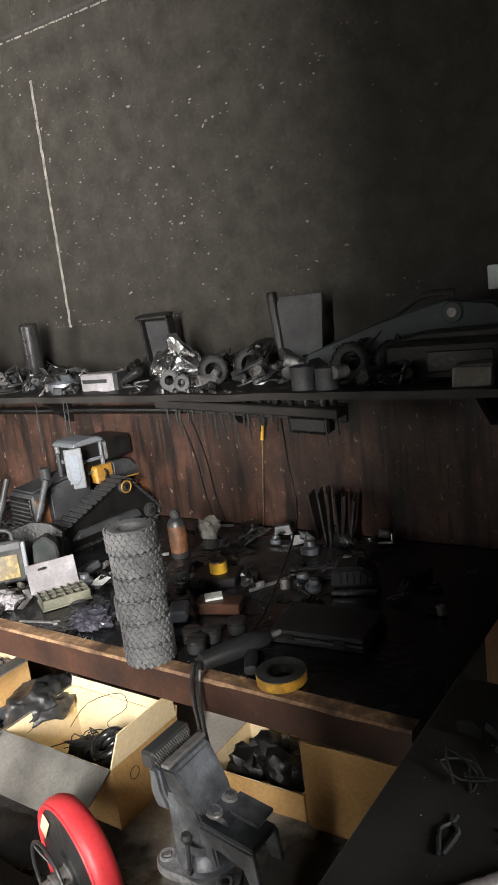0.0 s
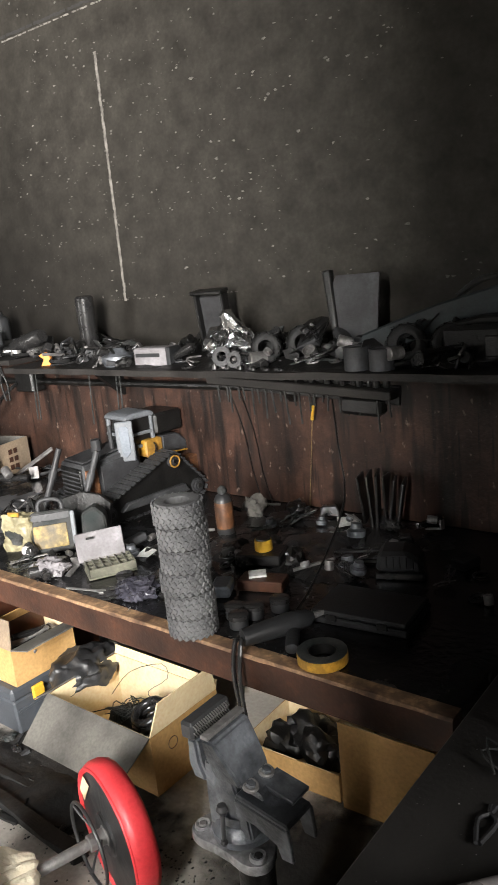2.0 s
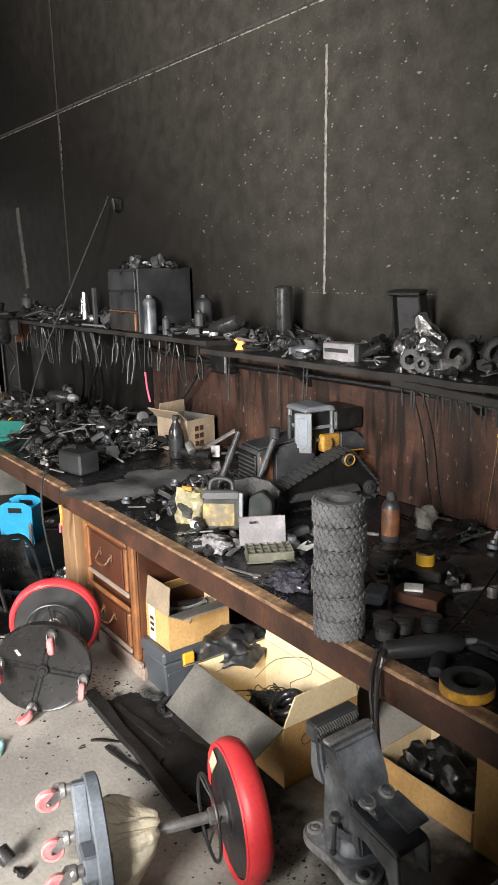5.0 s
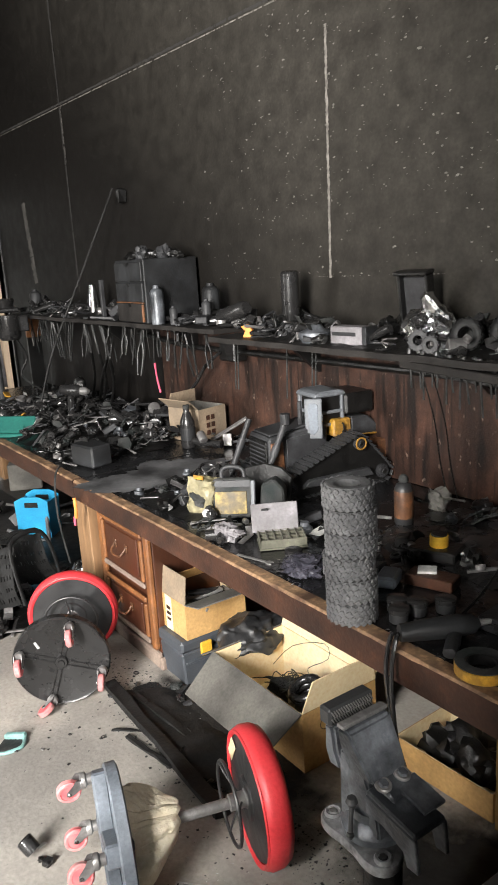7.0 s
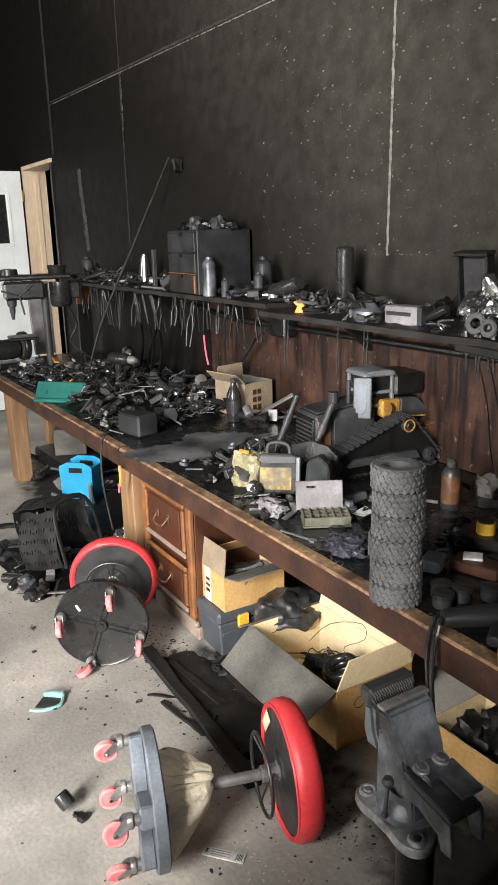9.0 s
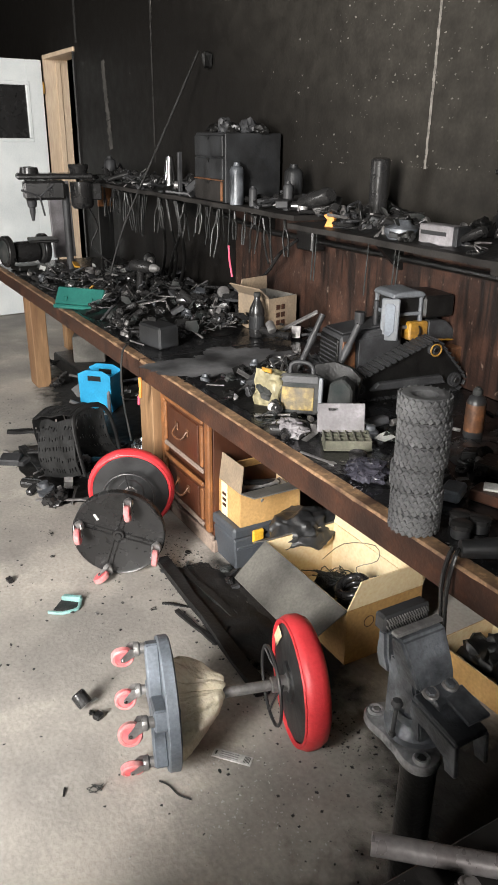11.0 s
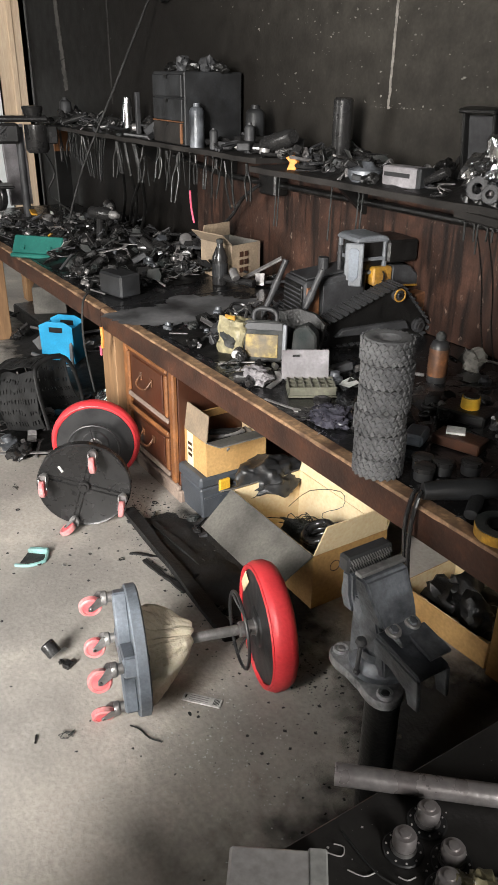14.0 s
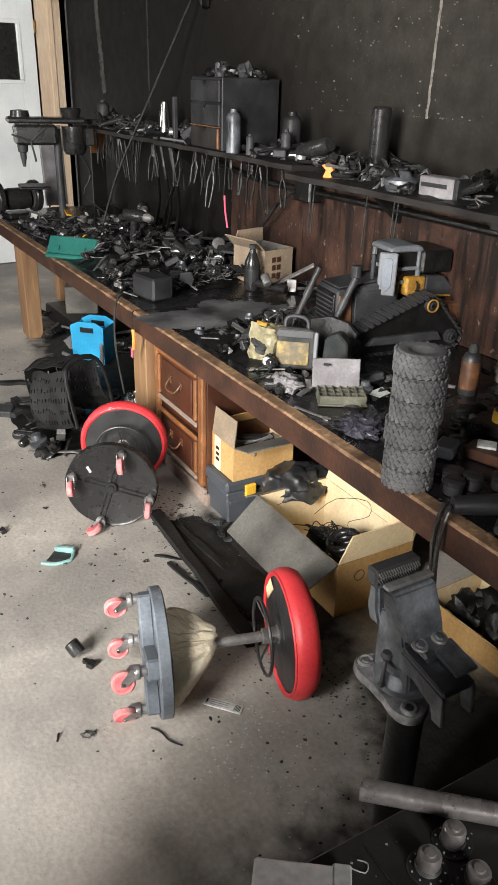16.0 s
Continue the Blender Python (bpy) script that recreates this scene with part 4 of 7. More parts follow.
# ---- steel-topped return bench with big bolts, next to the camera ----
TT = 0.7
mt = thing("steel_table", pose(1.6, -1.2, 0, 0, 0, 0), "black oily steel-topped table with large bolts", "table")
part("tabletop", box(0.86, 0.88, 0.022, (0, 0.02, TT - 0.011), 0.003), M_plate, mt, "dusty black plate")
part("apron", box(0.82, 0.84, 0.07, (0, 0.02, TT - 0.057), 0.003), M_char, mt)
for x, y in ((-0.37, -0.36), (0.37, -0.36), (0.37, 0.4), (-0.37, 0.4)):
    part("leg", box(0.05, 0.05, TT - 0.092, (x, y, (TT - 0.092) / 2), 0.003), M_char, mt)
for px, py, rz in ((1.231, -1.412, 0), (1.241, -1.457, 40), (1.279, -1.424, 80), (1.3, -1.452, 10)):
    b = thing("bolt", pose(px, py, TT, 0, 0, rz), "large steel bolt in a ring of rivets on the oily plate", "bolt", "large bolts on the steel table")
    part("flange", lathe([(0, 0), (0.021, 0), (0.0225, 0.0012), (0.021, 0.0026), (0.0135, 0.003), (0, 0.003)], 36), M_smoke, b, smooth=True)
    part("washer", lathe([(0, 0.003), (0.0135, 0.003), (0.0145, 0.005), (0.0135, 0.009), (0, 0.009)], 30), M_steel, b, smooth=True)
    part("head", lathe([(0, 0.009), (0.0125, 0.009), (0.013, 0.011), (0.013, 0.022), (0.011, 0.0255), (0.0065, 0.0255), (0.006, 0.028), (0.0045, 0.0285), (0, 0.0285)], 30), M_pipe, b, "bright turned steel head", True)
    for k in range(10):
        a = 2 * math.pi * k / 10
        part("rivet", lathe([(0, 0.0042), (0.001, 0.0038), (0.0014, 0.0022), (0.0014, 0)], 8, Matrix.Translation((0.0185 * math.cos(a), 0.0185 * math.sin(a), 0))), M_alu, b)
bar = thing("steel_pipe", lying((1.133, -1.466, TT + 0.013), (1.257, -1.325, TT + 0.013), 0), "brushed steel pipe lying across the table", "pipe")
part("tube", lathe([(0.0105, 0), (0.0122, 0), (0.013, 0.0008), (0.013, 0.5), (0.0105, 0.5), (0.0105, 0.001)], 36), M_pipe, bar, smooth=True)
# dark solid core that paints the shade inside the pipe
part("bore_fill", rod(0.0104, 0.49, 24, 0.001, Matrix.Translation((0, 0, 0.005))), M_char, bar)
sheet = thing("aluminium_box", pose(1.222, -1.585, TT, 0, 0, 54), "pale aluminium box with taped edge", "box")
part("body", box(0.1, 0.075, 0.022, (-0.02, 0, 0.011), 0.003), M_alu, sheet)
part("tape", box(0.02, 0.078, 0.0235, (0.022, 0, 0.012), 0.002), M_paper, sheet)
wire = part("thin_cable", tube([(1.19, -1.5, TT + 0.002), (1.25, -1.5, TT + 0.003), (1.29, -1.48, TT + 0.002), (1.36, -1.47, TT + 0.002)], 0.0013, 6), M_ash)
tagged(wire, "thin grey cable on the oily plate", "cable")
for pts in (((1.2, -1.53), (1.213, -1.519), (1.206, -1.51), (1.197, -1.517)), ((1.228, -1.523), (1.243, -1.513), (1.246, -1.498)), ((1.262, -1.483), (1.27, -1.478), (1.272, -1.468))):
    c = part("metal_shaving", tube([(x, y, TT + 0.0015) for x, y in pts], 0.0008, 5), M_alu)
    tagged(c, "curled bright metal shaving on the oily plate", "shaving", "shavings on the plate")
tong = thing("bent_clip", pose(1.33, -1.41, TT, 0, 0, 40), "bent grey steel strip lying on the plate", "clip")
for y in (-0.008, 0.012):
    part("arm", tube([(-0.04, y * 0.2, 0.005), (0.0, y, 0.007), (0.05, y * 1.2, 0.005)], 0.003, 8), M_steel, tong, smooth=True)
plas = part("plastic_wrap", rough_up(lump(0.07, 0.06, 0.035, 77, 4, 0.5), 0.008, 0.012), M_blister, None)
plas.location = (1.335, -1.44, TT)
tagged(plas, "crumpled clear plastic wrap on the table", "plastic")
# dust specks on the plate
verts, faces = [], []
for i in range(260):
    x, y = random.uniform(1.18, 1.6), random.uniform(-1.6, -0.85)
    q = 0.0004 + 0.0016 * random.random() ** 3
    n = len(verts)
    verts += [(x + q, y, TT + 0.0006), (x, y + q, TT + 0.0006), (x - q, y, TT + 0.0006), (x, y - q, TT + 0.0008)]
    faces.append((n, n + 1, n + 2, n + 3))
me = bpy.data.meshes.new("metal_specks")
me.from_pydata(verts, [], faces)
me.materials.append(M_alu)
tagged(new("metal_specks", me), "tiny bright specks of swarf on the plate", "swarf", kind="stuff")

# ---- white packet strip dropped on the concrete ----
strip = thing("label_strip", pose(0.32, -1.203, 0.001, 0, 0, 41), "small white printed packet strip lying on the concrete", "packet")
body = part("backing", box(0.104, 0.03, 0.004, (0, 0, 0.002), 0.0015), M_paper, strip, "white printed plastic")
# black inlay in place of the hole's shade; the backing is uncut
part("hang_hole_inlay", box(0.004, 0.014, 0.0006, (-0.044, 0, 0.0043)), M_black, body)
for k in range(3):
    part("print_bar", box(0.05, 0.0025, 0.0006, (-0.008, -0.007 + 0.007 * k, 0.0043)), M_offwhite, body, "faint grey print")
for k in range(5):
    part("print_bar", box(0.0018, 0.02, 0.0006, (0.032 + 0.0034 * k, 0, 0.0043)), M_char, body, "dark printed stripe")
# loose wire end on the floor
wend = part("wire_offcut", tube([(0.3, -1.395, 0.003), (0.325, -1.38, 0.004), (0.36, -1.372, 0.003), (0.39, -1.352, 0.006)], 0.002, 6), M_char)
tagged(wend, "short burnt wire offcut on the concrete", "wire")


# ---- things on the bench ----
def tyre(m, R, w, label, group, lugs=22, material=None, name="toy_tyre"):
    t = thing(name, m, label, "tyre", group)
    mt_ = material or M_rubber
    part("carcass", lathe([(R * 0.48, 0.06 * w), (R * 0.6, 0), (R * 0.85, 0.02 * w), (R * 0.94, 0.12 * w), (R * 0.95, 0.5 * w), (R * 0.94, 0.88 * w), (R * 0.85, 0.98 * w), (R * 0.6, w), (R * 0.48, 0.94 * w), (R * 0.45, 0.5 * w), (R * 0.48, 0.06 * w)], 40), mt_, t, smooth=True)
    bm = bmesh.new()
    for k in range(lugs):
        for row, (z, sk, off) in enumerate(((0.14, 30, 0), (0.38, -30, 0.5), (0.62, 30, 0), (0.86, -30, 0.5))):
            a = 360 * (k + off) / lugs
            box(R * 0.08, 2 * math.pi * R / lugs * 0.62, w * 0.2, (0, 0, 0), R * 0.02, turned(rz=a) @ Matrix.Translation((R * 0.965, 0, z * w)) @ turned(rx=sk), bm)
    part("tread", bm, mt_, t, "chunky block tread")
    return t


first = None
for k in range(6):
    m = pose(0.5 + 0.0005 * k + 0.003 * math.sin(k * 2.3), -0.845 + 0.002 * math.cos(k * 1.7), BENCH + 0.0525 * k, 0, 0, 37 * k)
    if first is None:
        first = tyre(m, 0.057, 0.0525, "dusty grey rubber model tyre in a tall stack", "stack of model tyres")
    else:
        copy_thing(first, m)


def bulldozer(m):
    d = thing("model_bulldozer", m, "sooty grey and yellow toy bulldozer with a pale cab door", "toy vehicle")
    # forward is -y; the side towards the camera is +x
    part("hood", prism([(-0.2, 0.06), (0.03, 0.06), (0.03, 0.222), (-0.2, 0.196)], 0.15, turned(rz=90), bevel=0.006), M_dozer, d)
    g = part("grille", box(0.128, 0.008, 0.12, (0, -0.204, 0.125), 0.003), M_char, d)
    for k in range(7):
        part("grille_bar", box(0.118, 0.004, 0.005, (0, -0.209, 0.08 + 0.015 * k), 0.001), M_dozer, g)
    part("side_panel", prism([(-0.2, 0.07), (-0.145, 0.06), (-0.15, 0.18), (-0.195, 0.18)], 0.007, Matrix.Translation((0.0775, 0, 0)) @ turned(rz=90), bevel=0.002), M_rust, d, "orange rusted side panel")
    part("side_panel", prism([(-0.135, 0.08), (-0.05, 0.1), (0.02, 0.14), (0.02, 0.2), (-0.135, 0.185)], 0.006, Matrix.Translation((0.077, 0, 0)) @ turned(rz=90), bevel=0.002), M_dozer, d)
    part("hood_lid", prism([(-0.19, 0.199), (0.0, 0.2205), (0.0, 0.2265), (-0.19, 0.205)], 0.12, turned(rz=90), bevel=0.002), M_dozer, d)
    part("chassis", box(0.14, 0.4, 0.06, (0, 0, 0.07), 0.005), M_yellow, d, "yellow lower frame")
    cab = part("cab", prism([(0.0, 0.2), (0.105, 0.2), (0.1, 0.31), (0.012, 0.31)], 0.115, turned(rz=90), bevel=0.004), M_char, d, "dark glazed cab")
    part("cab_roof", prism([(-0.012, 0.306), (0.118, 0.306), (0.112, 0.32), (0.09, 0.328), (0.01, 0.326), (-0.01, 0.318)], 0.135, turned(rz=90), bevel=0.005), M_pale, cab)
    for y in (0.002, 0.102):
        for x in (-0.06, 0.06):
            part("cab_post", box(0.014, 0.014, 0.112, (x, y, 0.252), 0.003), M_pale, cab)
    for z in (0.208, 0.252):
        part("cab_rail", box(0.13, 0.008, 0.012, (0, -0.004, z), 0.002), M_pale, cab)
        part("cab_rail", box(0.008, 0.1, 0.012, (0.062, 0.052, z), 0.002), M_pale, cab)
    door_ = part("cab_door", box(0.009, 0.06, 0.14, (0.085, -0.03, 0.243), 0.004, turned(rz=-38)), M_pale, d, "pale grey cab door")
    part("door_panel", prism([(-0.014, -0.05), (0.0, -0.058), (0.016, -0.04), (0.016, 0.045), (0.008, 0.052), (-0.012, 0.052), (-0.018, 0.044)], 0.004, Matrix.Translation((0.0885, -0.0328, 0.245)) @ turned(rz=52), bevel=0.001), M_bluegrey, door_, "worn bright inset")
    y_ = part("engine_cover", box(0.07, 0.075, 0.062, (0.048, 0.088, 0.195), 0.006), M_yellow, d, "yellow cover beside the cab")
    part("cover_handle", tube([(0.085, 0.085, 0.182), (0.094, 0.085, 0.188), (0.094, 0.085, 0.206), (0.085, 0.085, 0.212)], 0.003, 6), M_char, y_)
    part("tank", prism([(0.125, 0.16), (0.235, 0.15), (0.235, 0.19), (0.2, 0.222), (0.125, 0.228)], 0.15, Matrix.Translation((0.005, 0, 0)) @ turned(rz=90), bevel=0.006), M_dozer, d)
    part("tank_edge", box(0.155, 0.1, 0.006, (0.005, 0.182, 0.158), 0.001, turned(rx=-4)), M_yellow, d)
    part("rear_block", box(0.05, 0.045, 0.075, (0.1, 0.225, 0.1), 0.004, turned(rx=8)), M_rust, d)
    for x, y, z, h, rr in ((0.035, -0.055, 0.215, 0.085, 0.0075), (-0.01, -0.09, 0.2, 0.055, 0.018)):
        part("exhaust", rod(rr, h, 16, 0.001, Matrix.Translation((x, y, z))), M_dozer, d)
    for x, y in ((0.1, -0.215), (-0.07, -0.26)):
        c = part("lift_cylinder", tube([(x - 0.004, y - 0.02, 0.06), (x + 0.012, y + 0.055, 0.245)], 0.0105, 14, smooth=0), M_dozer, d, "grey lift cylinder")
        part("cylinder_rod", tube([(x - 0.01, y - 0.045, 0.0), (x - 0.004, y - 0.02, 0.06)], 0.006, 10, smooth=0), M_dozer, c)
        part("collar", tube([(x + 0.0035, y + 0.015, 0.147), (x + 0.006, y + 0.027, 0.176)], 0.0135, 14, smooth=0), M_dozer, c)
    # triangular tracks
    for s in (-1, 1):
        tri = [(-0.17, 0.035), (0.2, 0.035), (0.105, 0.15)]
        radii = [0.035, 0.035, 0.03]
        cloud = sorted({(round(y + rr * math.cos(j * math.pi / 10), 5), round(z + rr * math.sin(j * math.pi / 10), 5)) for (y, z), rr in zip(tri, radii) for j in range(20)})
        loop = []
        for turn_ in (cloud, cloud[::-1]):
            half = []
            for p in turn_:
                while len(half) > 1 and (half[-1][0] - half[-2][0]) * (p[1] - half[-2][1]) - (half[-1][1] - half[-2][1]) * (p[0] - half[-2][0]) <= 0:
                    half.pop()
                half.append(p)
            loop += half[:-1]
        per = []
        tot = 0
        for i in range(len(loop)):
            a, b = Vector(loop[i]), Vector(loop[(i + 1) % len(loop)])
            per.append((tot, a, b))
            tot += (b - a).length
        tr = part("track", prism(loop, 0.05, Matrix.Translation((s * 0.125, 0, 0)) @ turned(rz=90)), M_char, d, "dark crawler track")
        n = 44
        bm = bmesh.new()
        box(0.09, 0.004, 0.0165, (0, 0, 0), 0.0012, None, bm)
        box(0.09, 0.006, 0.003, (0, -0.003, 0.006), 0, None, bm)
        me = bpy.data.meshes.new("track_shoe")
        bm.to_mesh(me)
        bm.free()
        me.materials.append(M_dozer)
        for k in range(n):
            q_ = tot * k / n
            st, a, b = [x for x in per if x[0] <= q_][-1]
            p = a + (b - a).normalized() * (q_ - st)
            dr = (b - a).normalized()
            sh = new("track_shoe", me)
            sh.parent = tr
            sh.matrix_basis = Matrix.Translation((s * 0.125, p.x, p.y)) @ turned(rx=math.degrees(math.atan2(dr.y, dr.x)) + 90)
        for (y, z), rr in zip(tri, radii):
            w = part("track_wheel", lathe([(0, 0), (rr * 0.5, 0), (rr * 0.55, 0.006), (rr * 0.72, 0.008), (rr * 0.72, 0.078), (rr * 0.55, 0.08), (rr * 0.5, 0.086), (0, 0.086)], 18, Matrix.Translation((s * 0.125 - 0.043, y, z)) @ turned(ry=90)), M_dozer, tr)
            part("hub", rod(rr * 0.3, 0.094, 10, 0.002, Matrix.Translation((s * 0.125 - 0.047, y, z)) @ turned(ry=90)), M_char, tr)
        part("track_frame", prism([(-0.13, 0.03), (0.16, 0.03), (0.14, 0.06), (-0.1, 0.055)], 0.086, Matrix.Translation((s * 0.125, 0, 0)) @ turned(rz=90), bevel=0.003), M_dozer, tr)
        part("drive_ring", ring(0.02, 0.003, 28, 6, Matrix.Translation((s * 0.125 + s * 0.044, 0.105, 0.15)) @ turned(ry=90)), M_yellow, tr, "yellow sprocket ring")
    return d


bulldozer(pose(-0.373, -0.235, BENCH, 0, 0, -9))
blade = part("dozer_shovel", prism([(-0.09, 0), (0.09, 0), (0.1, 0.1), (0.06, 0.13), (0.0, 0.14), (-0.07, 0.12)], 0.016, bevel=0.003), M_char)
blade.matrix_world = pose(-0.263, -0.53, BENCH, -14, 0, 28)
tagged(blade, "black curved dozer blade leaning on the bench", "blade")
panel_ = part("grey_casing", prism([(-0.04, 0), (0.045, 0), (0.04, 0.1), (0.01, 0.13), (-0.03, 0.11)], 0.05, bevel=0.006), M_ash)
panel_.matrix_world = pose(-0.153, -0.57, BENCH, 0, 0, 40)
tagged(panel_, "pale grey housing leaning by the case", "housing")

# yellow fitted case, open organiser, and small boxes
case = thing("tool_case", pose(-0.235, -0.665, BENCH, -14, 0, 50), "scorched grey and yellow carrying case standing upright", "case")
part("shell", prism([(-0.062, 0), (0.068, 0), (0.068, 0.118), (0.035, 0.126), (-0.055, 0.126), (-0.062, 0.118)], 0.034, bevel=0.005), M_ash, case)
part("front_label", box(0.1, 0.003, 0.07, (-0.006, -0.0185, 0.048), 0.001), M_label, case, "scorched yellow label")
part("edge_band", box(0.014, 0.037, 0.112, (0.063, 0, 0.06), 0.003), M_pale, case, "grey side band")
part("upper_band", box(0.118, 0.037, 0.026, (-0.002, 0, 0.107), 0.003), M_dozer, case)
part("handle", tube([(-0.035, 0, 0.124), (-0.033, 0, 0.15), (-0.015, 0, 0.16), (0.018, 0, 0.158), (0.034, 0, 0.145), (0.036, 0, 0.124)], 0.007, 10), M_dozer, case, smooth=True)
bm = box(0.1, 0.05, 0.12, (0, 0, 0.06), 0)
bmesh.ops.subdivide_edges(bm, edges=bm.edges[:], cuts=14, use_grid_fill=True)
blis = part("blistered_pack", rough_up(rough_up(bm, 0.012, 0.03, 2), 0.005, 0.009, 5), M_blister, None, smooth=True)
blis.matrix_world = pose(-0.325, -0.715, BENCH, -6, 0, 20)
tagged(blis, "melted clear-and-yellow blister pack beside the case", "packaging")
tape_ = part("scorched_strip", rough_up(box(0.04, 0.006, 0.014, (0, 0, 0), 0.001), 0.003, 0.02), M_yellow)
tape_.matrix_world = pose(-0.33, -0.728, BENCH + 0.125, 0, 0, 20)
tagged(tape_, "bright yellow strip on the melted pack", "strip")
pk2 = part("foil_packet", rough_up(lump(0.1, 0.07, 0.04, 51, 4, 0.4), 0.01, 0.014), M_offwhite, None)
pk2.matrix_world = pose(-0.1, -0.785, BENCH, 0, 0, 20)
tagged(pk2, "crumpled pale sooty packet at the bench edge", "packet")
lid = thing("organiser_box", pose(0.045, -0.69, BENCH, 0, 0, 60), "grey compartment box with its white lid propped open", "organiser")
part("tray", box(0.134, 0.089, 0.006, (0, 0, 0.003), 0.001), M_olive, lid)
for k in range(7):
    part("divider", box(0.003, 0.085, 0.024, (-0.0635 + 0.0212 * k, 0, 0.018), 0.0006), M_olive, lid)
for k in range(4):
    part("divider", box(0.13, 0.003, 0.0235, (0, -0.041 + 0.0273 * k, 0.0179), 0.0006), M_olive, lid)
part("lid", box(0.135, 0.005, 0.082, (-0.012, 0.052, 0.063), 0.003, turned(rx=-16)), M_offwhite, lid, "smoke-stained white lid")
part("latch", box(0.02, 0.006, 0.006, (-0.04, 0.045, 0.09), 0.001, turned(rx=-16)), M_char, lid)
clear = thing("clear_box", pose(0.247, -0.775, BENCH, 0, 0, 30), "crushed dark clear plastic pack of small parts", "box")
part("body", rough_up(lump(0.11, 0.085, 0.045, 8, 4, 0.35), 0.008, 0.014), M_lilac, clear)
part("lid", rough_up(box(0.07, 0.05, 0.004, (0.01, 0, 0.042), 0.001, turned(rx=8)), 0.004, 0.02), M_lilac, clear)
sj = thing("small_jar", pose(0.162, -0.74, BENCH), "short glass jar with a dark lid", "jar", "jars on the bench")
part("glass", lathe([(0, 0), (0.021, 0), (0.022, 0.004), (0.022, 0.022), (0, 0.022)], 20), M_smoke, sj, smooth=True)
part("lid", lathe([(0, 0.022), (0.024, 0.022), (0.024, 0.032), (0.02, 0.034), (0, 0.033)], 20), M_black, sj, smooth=True)
for x, y in ((0.583, -0.782), (0.585, -0.727), (0.618, -0.672), (0.545, -0.75)):
    copy_thing(sj, pose(x, y, BENCH, 0, 0, 30 * x))
torch = thing("torch_bottle", pose(0.165, -0.326, BENCH), "scorched orange gas bottle standing on the bench", "bottle")
part("body", lathe([(0, 0), (0.026, 0), (0.028, 0.004), (0.028, 0.105), (0.022, 0.12), (0.012, 0.126), (0.012, 0.134), (0, 0.134)], 24), M_smoke, torch, smooth=True)
part("label", lathe([(0.0282, 0.02), (0.0285, 0.022), (0.0285, 0.1), (0.0282, 0.102)], 24), M_rust, torch, "scorched orange paint", True)
part("cap", lathe([(0, 0.13), (0.015, 0.13), (0.014, 0.142), (0.006, 0.15), (0, 0.15)], 16), M_ash, torch, smooth=True)
gb = part("clear_bag", rough_up(lump(0.08, 0.06, 0.06, 12, 3, 0.5), 0.01, 0.02), M_cardash, None)
gb.location = (0.15, -0.16, BENCH)
tagged(gb, "crumpled pale plastic bag by the backboard", "bag")
cap = thing("yellow_pot", pose(0.402, -0.445, BENCH + 0.03), "bright yellow cap standing on a small box", "cap")
part("body", lathe([(0, 0), (0.024, 0), (0.025, 0.003), (0.024, 0.03), (0, 0.03)], 24), M_yellow2, cap, smooth=True)
part("top", lathe([(0, 0.0305), (0.021, 0.0305), (0.02, 0.034), (0, 0.035)], 24), M_char, cap, smooth=True)
base_ = part("small_case", box(0.13, 0.09, 0.03, (0, 0, 0.015), 0.005), M_char)
base_.matrix_world = pose(0.397, -0.45, BENCH, 0, 0, 20)
tagged(base_, "charred flat case under a yellow cap", "case")
cards = thing("timber_block", pose(0.507, -0.59, BENCH, 0, 0, 18), "charred brown timber block with cards on top", "timber")
part("block", box(0.12, 0.06, 0.028, (0, 0, 0.014), 0.003), M_fascia, cards)
cd = part("card_stack", box(0.045, 0.04, 0.006, (0, 0, 0.003), 0.001), M_paper)
cd.matrix_world = pose(0.487, -0.585, BENCH + 0.028, 0, 0, 40)
tagged(cd, "small pale stack of cards", "cards")
pad = part("sanding_block", box(0.05, 0.075, 0.03, (0, 0, 0.015), 0.006), M_bluegrey)
pad.matrix_world = pose(0.432, -0.66, BENCH, 0, 0, 30)
tagged(pad, "blue-grey sanding block beside the tyres", "block")
tape = thing("tape_roll", pose(0.828, -0.815, BENCH), "roll of yellow tape with sooty black top", "tape roll")
part("roll", lathe([(0.03, 0), (0.051, 0), (0.052, 0.001), (0.052, 0.02), (0.05, 0.0215), (0.03, 0.0215), (0.03, 0)], 40), M_yellow, tape, smooth=True)
part("sooty_top", lathe([(0.0305, 0.0216), (0.051, 0.0216), (0.0515, 0.024), (0.0305, 0.024)], 40), M_ash, tape, smooth=True)
part("core", lathe([(0.0265, 0), (0.03, 0), (0.03, 0.022), (0.0265, 0.022), (0.0265, 0)], 32), M_char, tape, smooth=True)
tool = thing("rotary_tool", pose(0.692, -0.78, BENCH + 0.002, 0, 0, 64), "sooty corded hand tool lying at the bench edge", "power tool")
part("body", rough_up(lathe([(0, -0.09), (0.018, -0.085), (0.022, -0.03), (0.024, 0.03), (0.018, 0.075), (0.008, 0.09), (0, 0.092)], 18, Matrix.Translation((0, 0, 0.023)) @ turned(ry=90)), 0.003, 0.03), M_grey, tool, smooth=True)
part("nozzle", lathe([(0, 0), (0.008, 0), (0.005, 0.03), (0, 0.031)], 12, Matrix.Translation((0.088, 0, 0.023)) @ turned(ry=90)), M_steel, tool)
part("cord", tube([(-0.085, 0, 0.023), (-0.1, -0.02, 0.02), (-0.118, -0.04, -0.06), (-0.11, -0.05, -0.2), (-0.08, -0.03, -0.33)], 0.005, 8), M_black, tool)
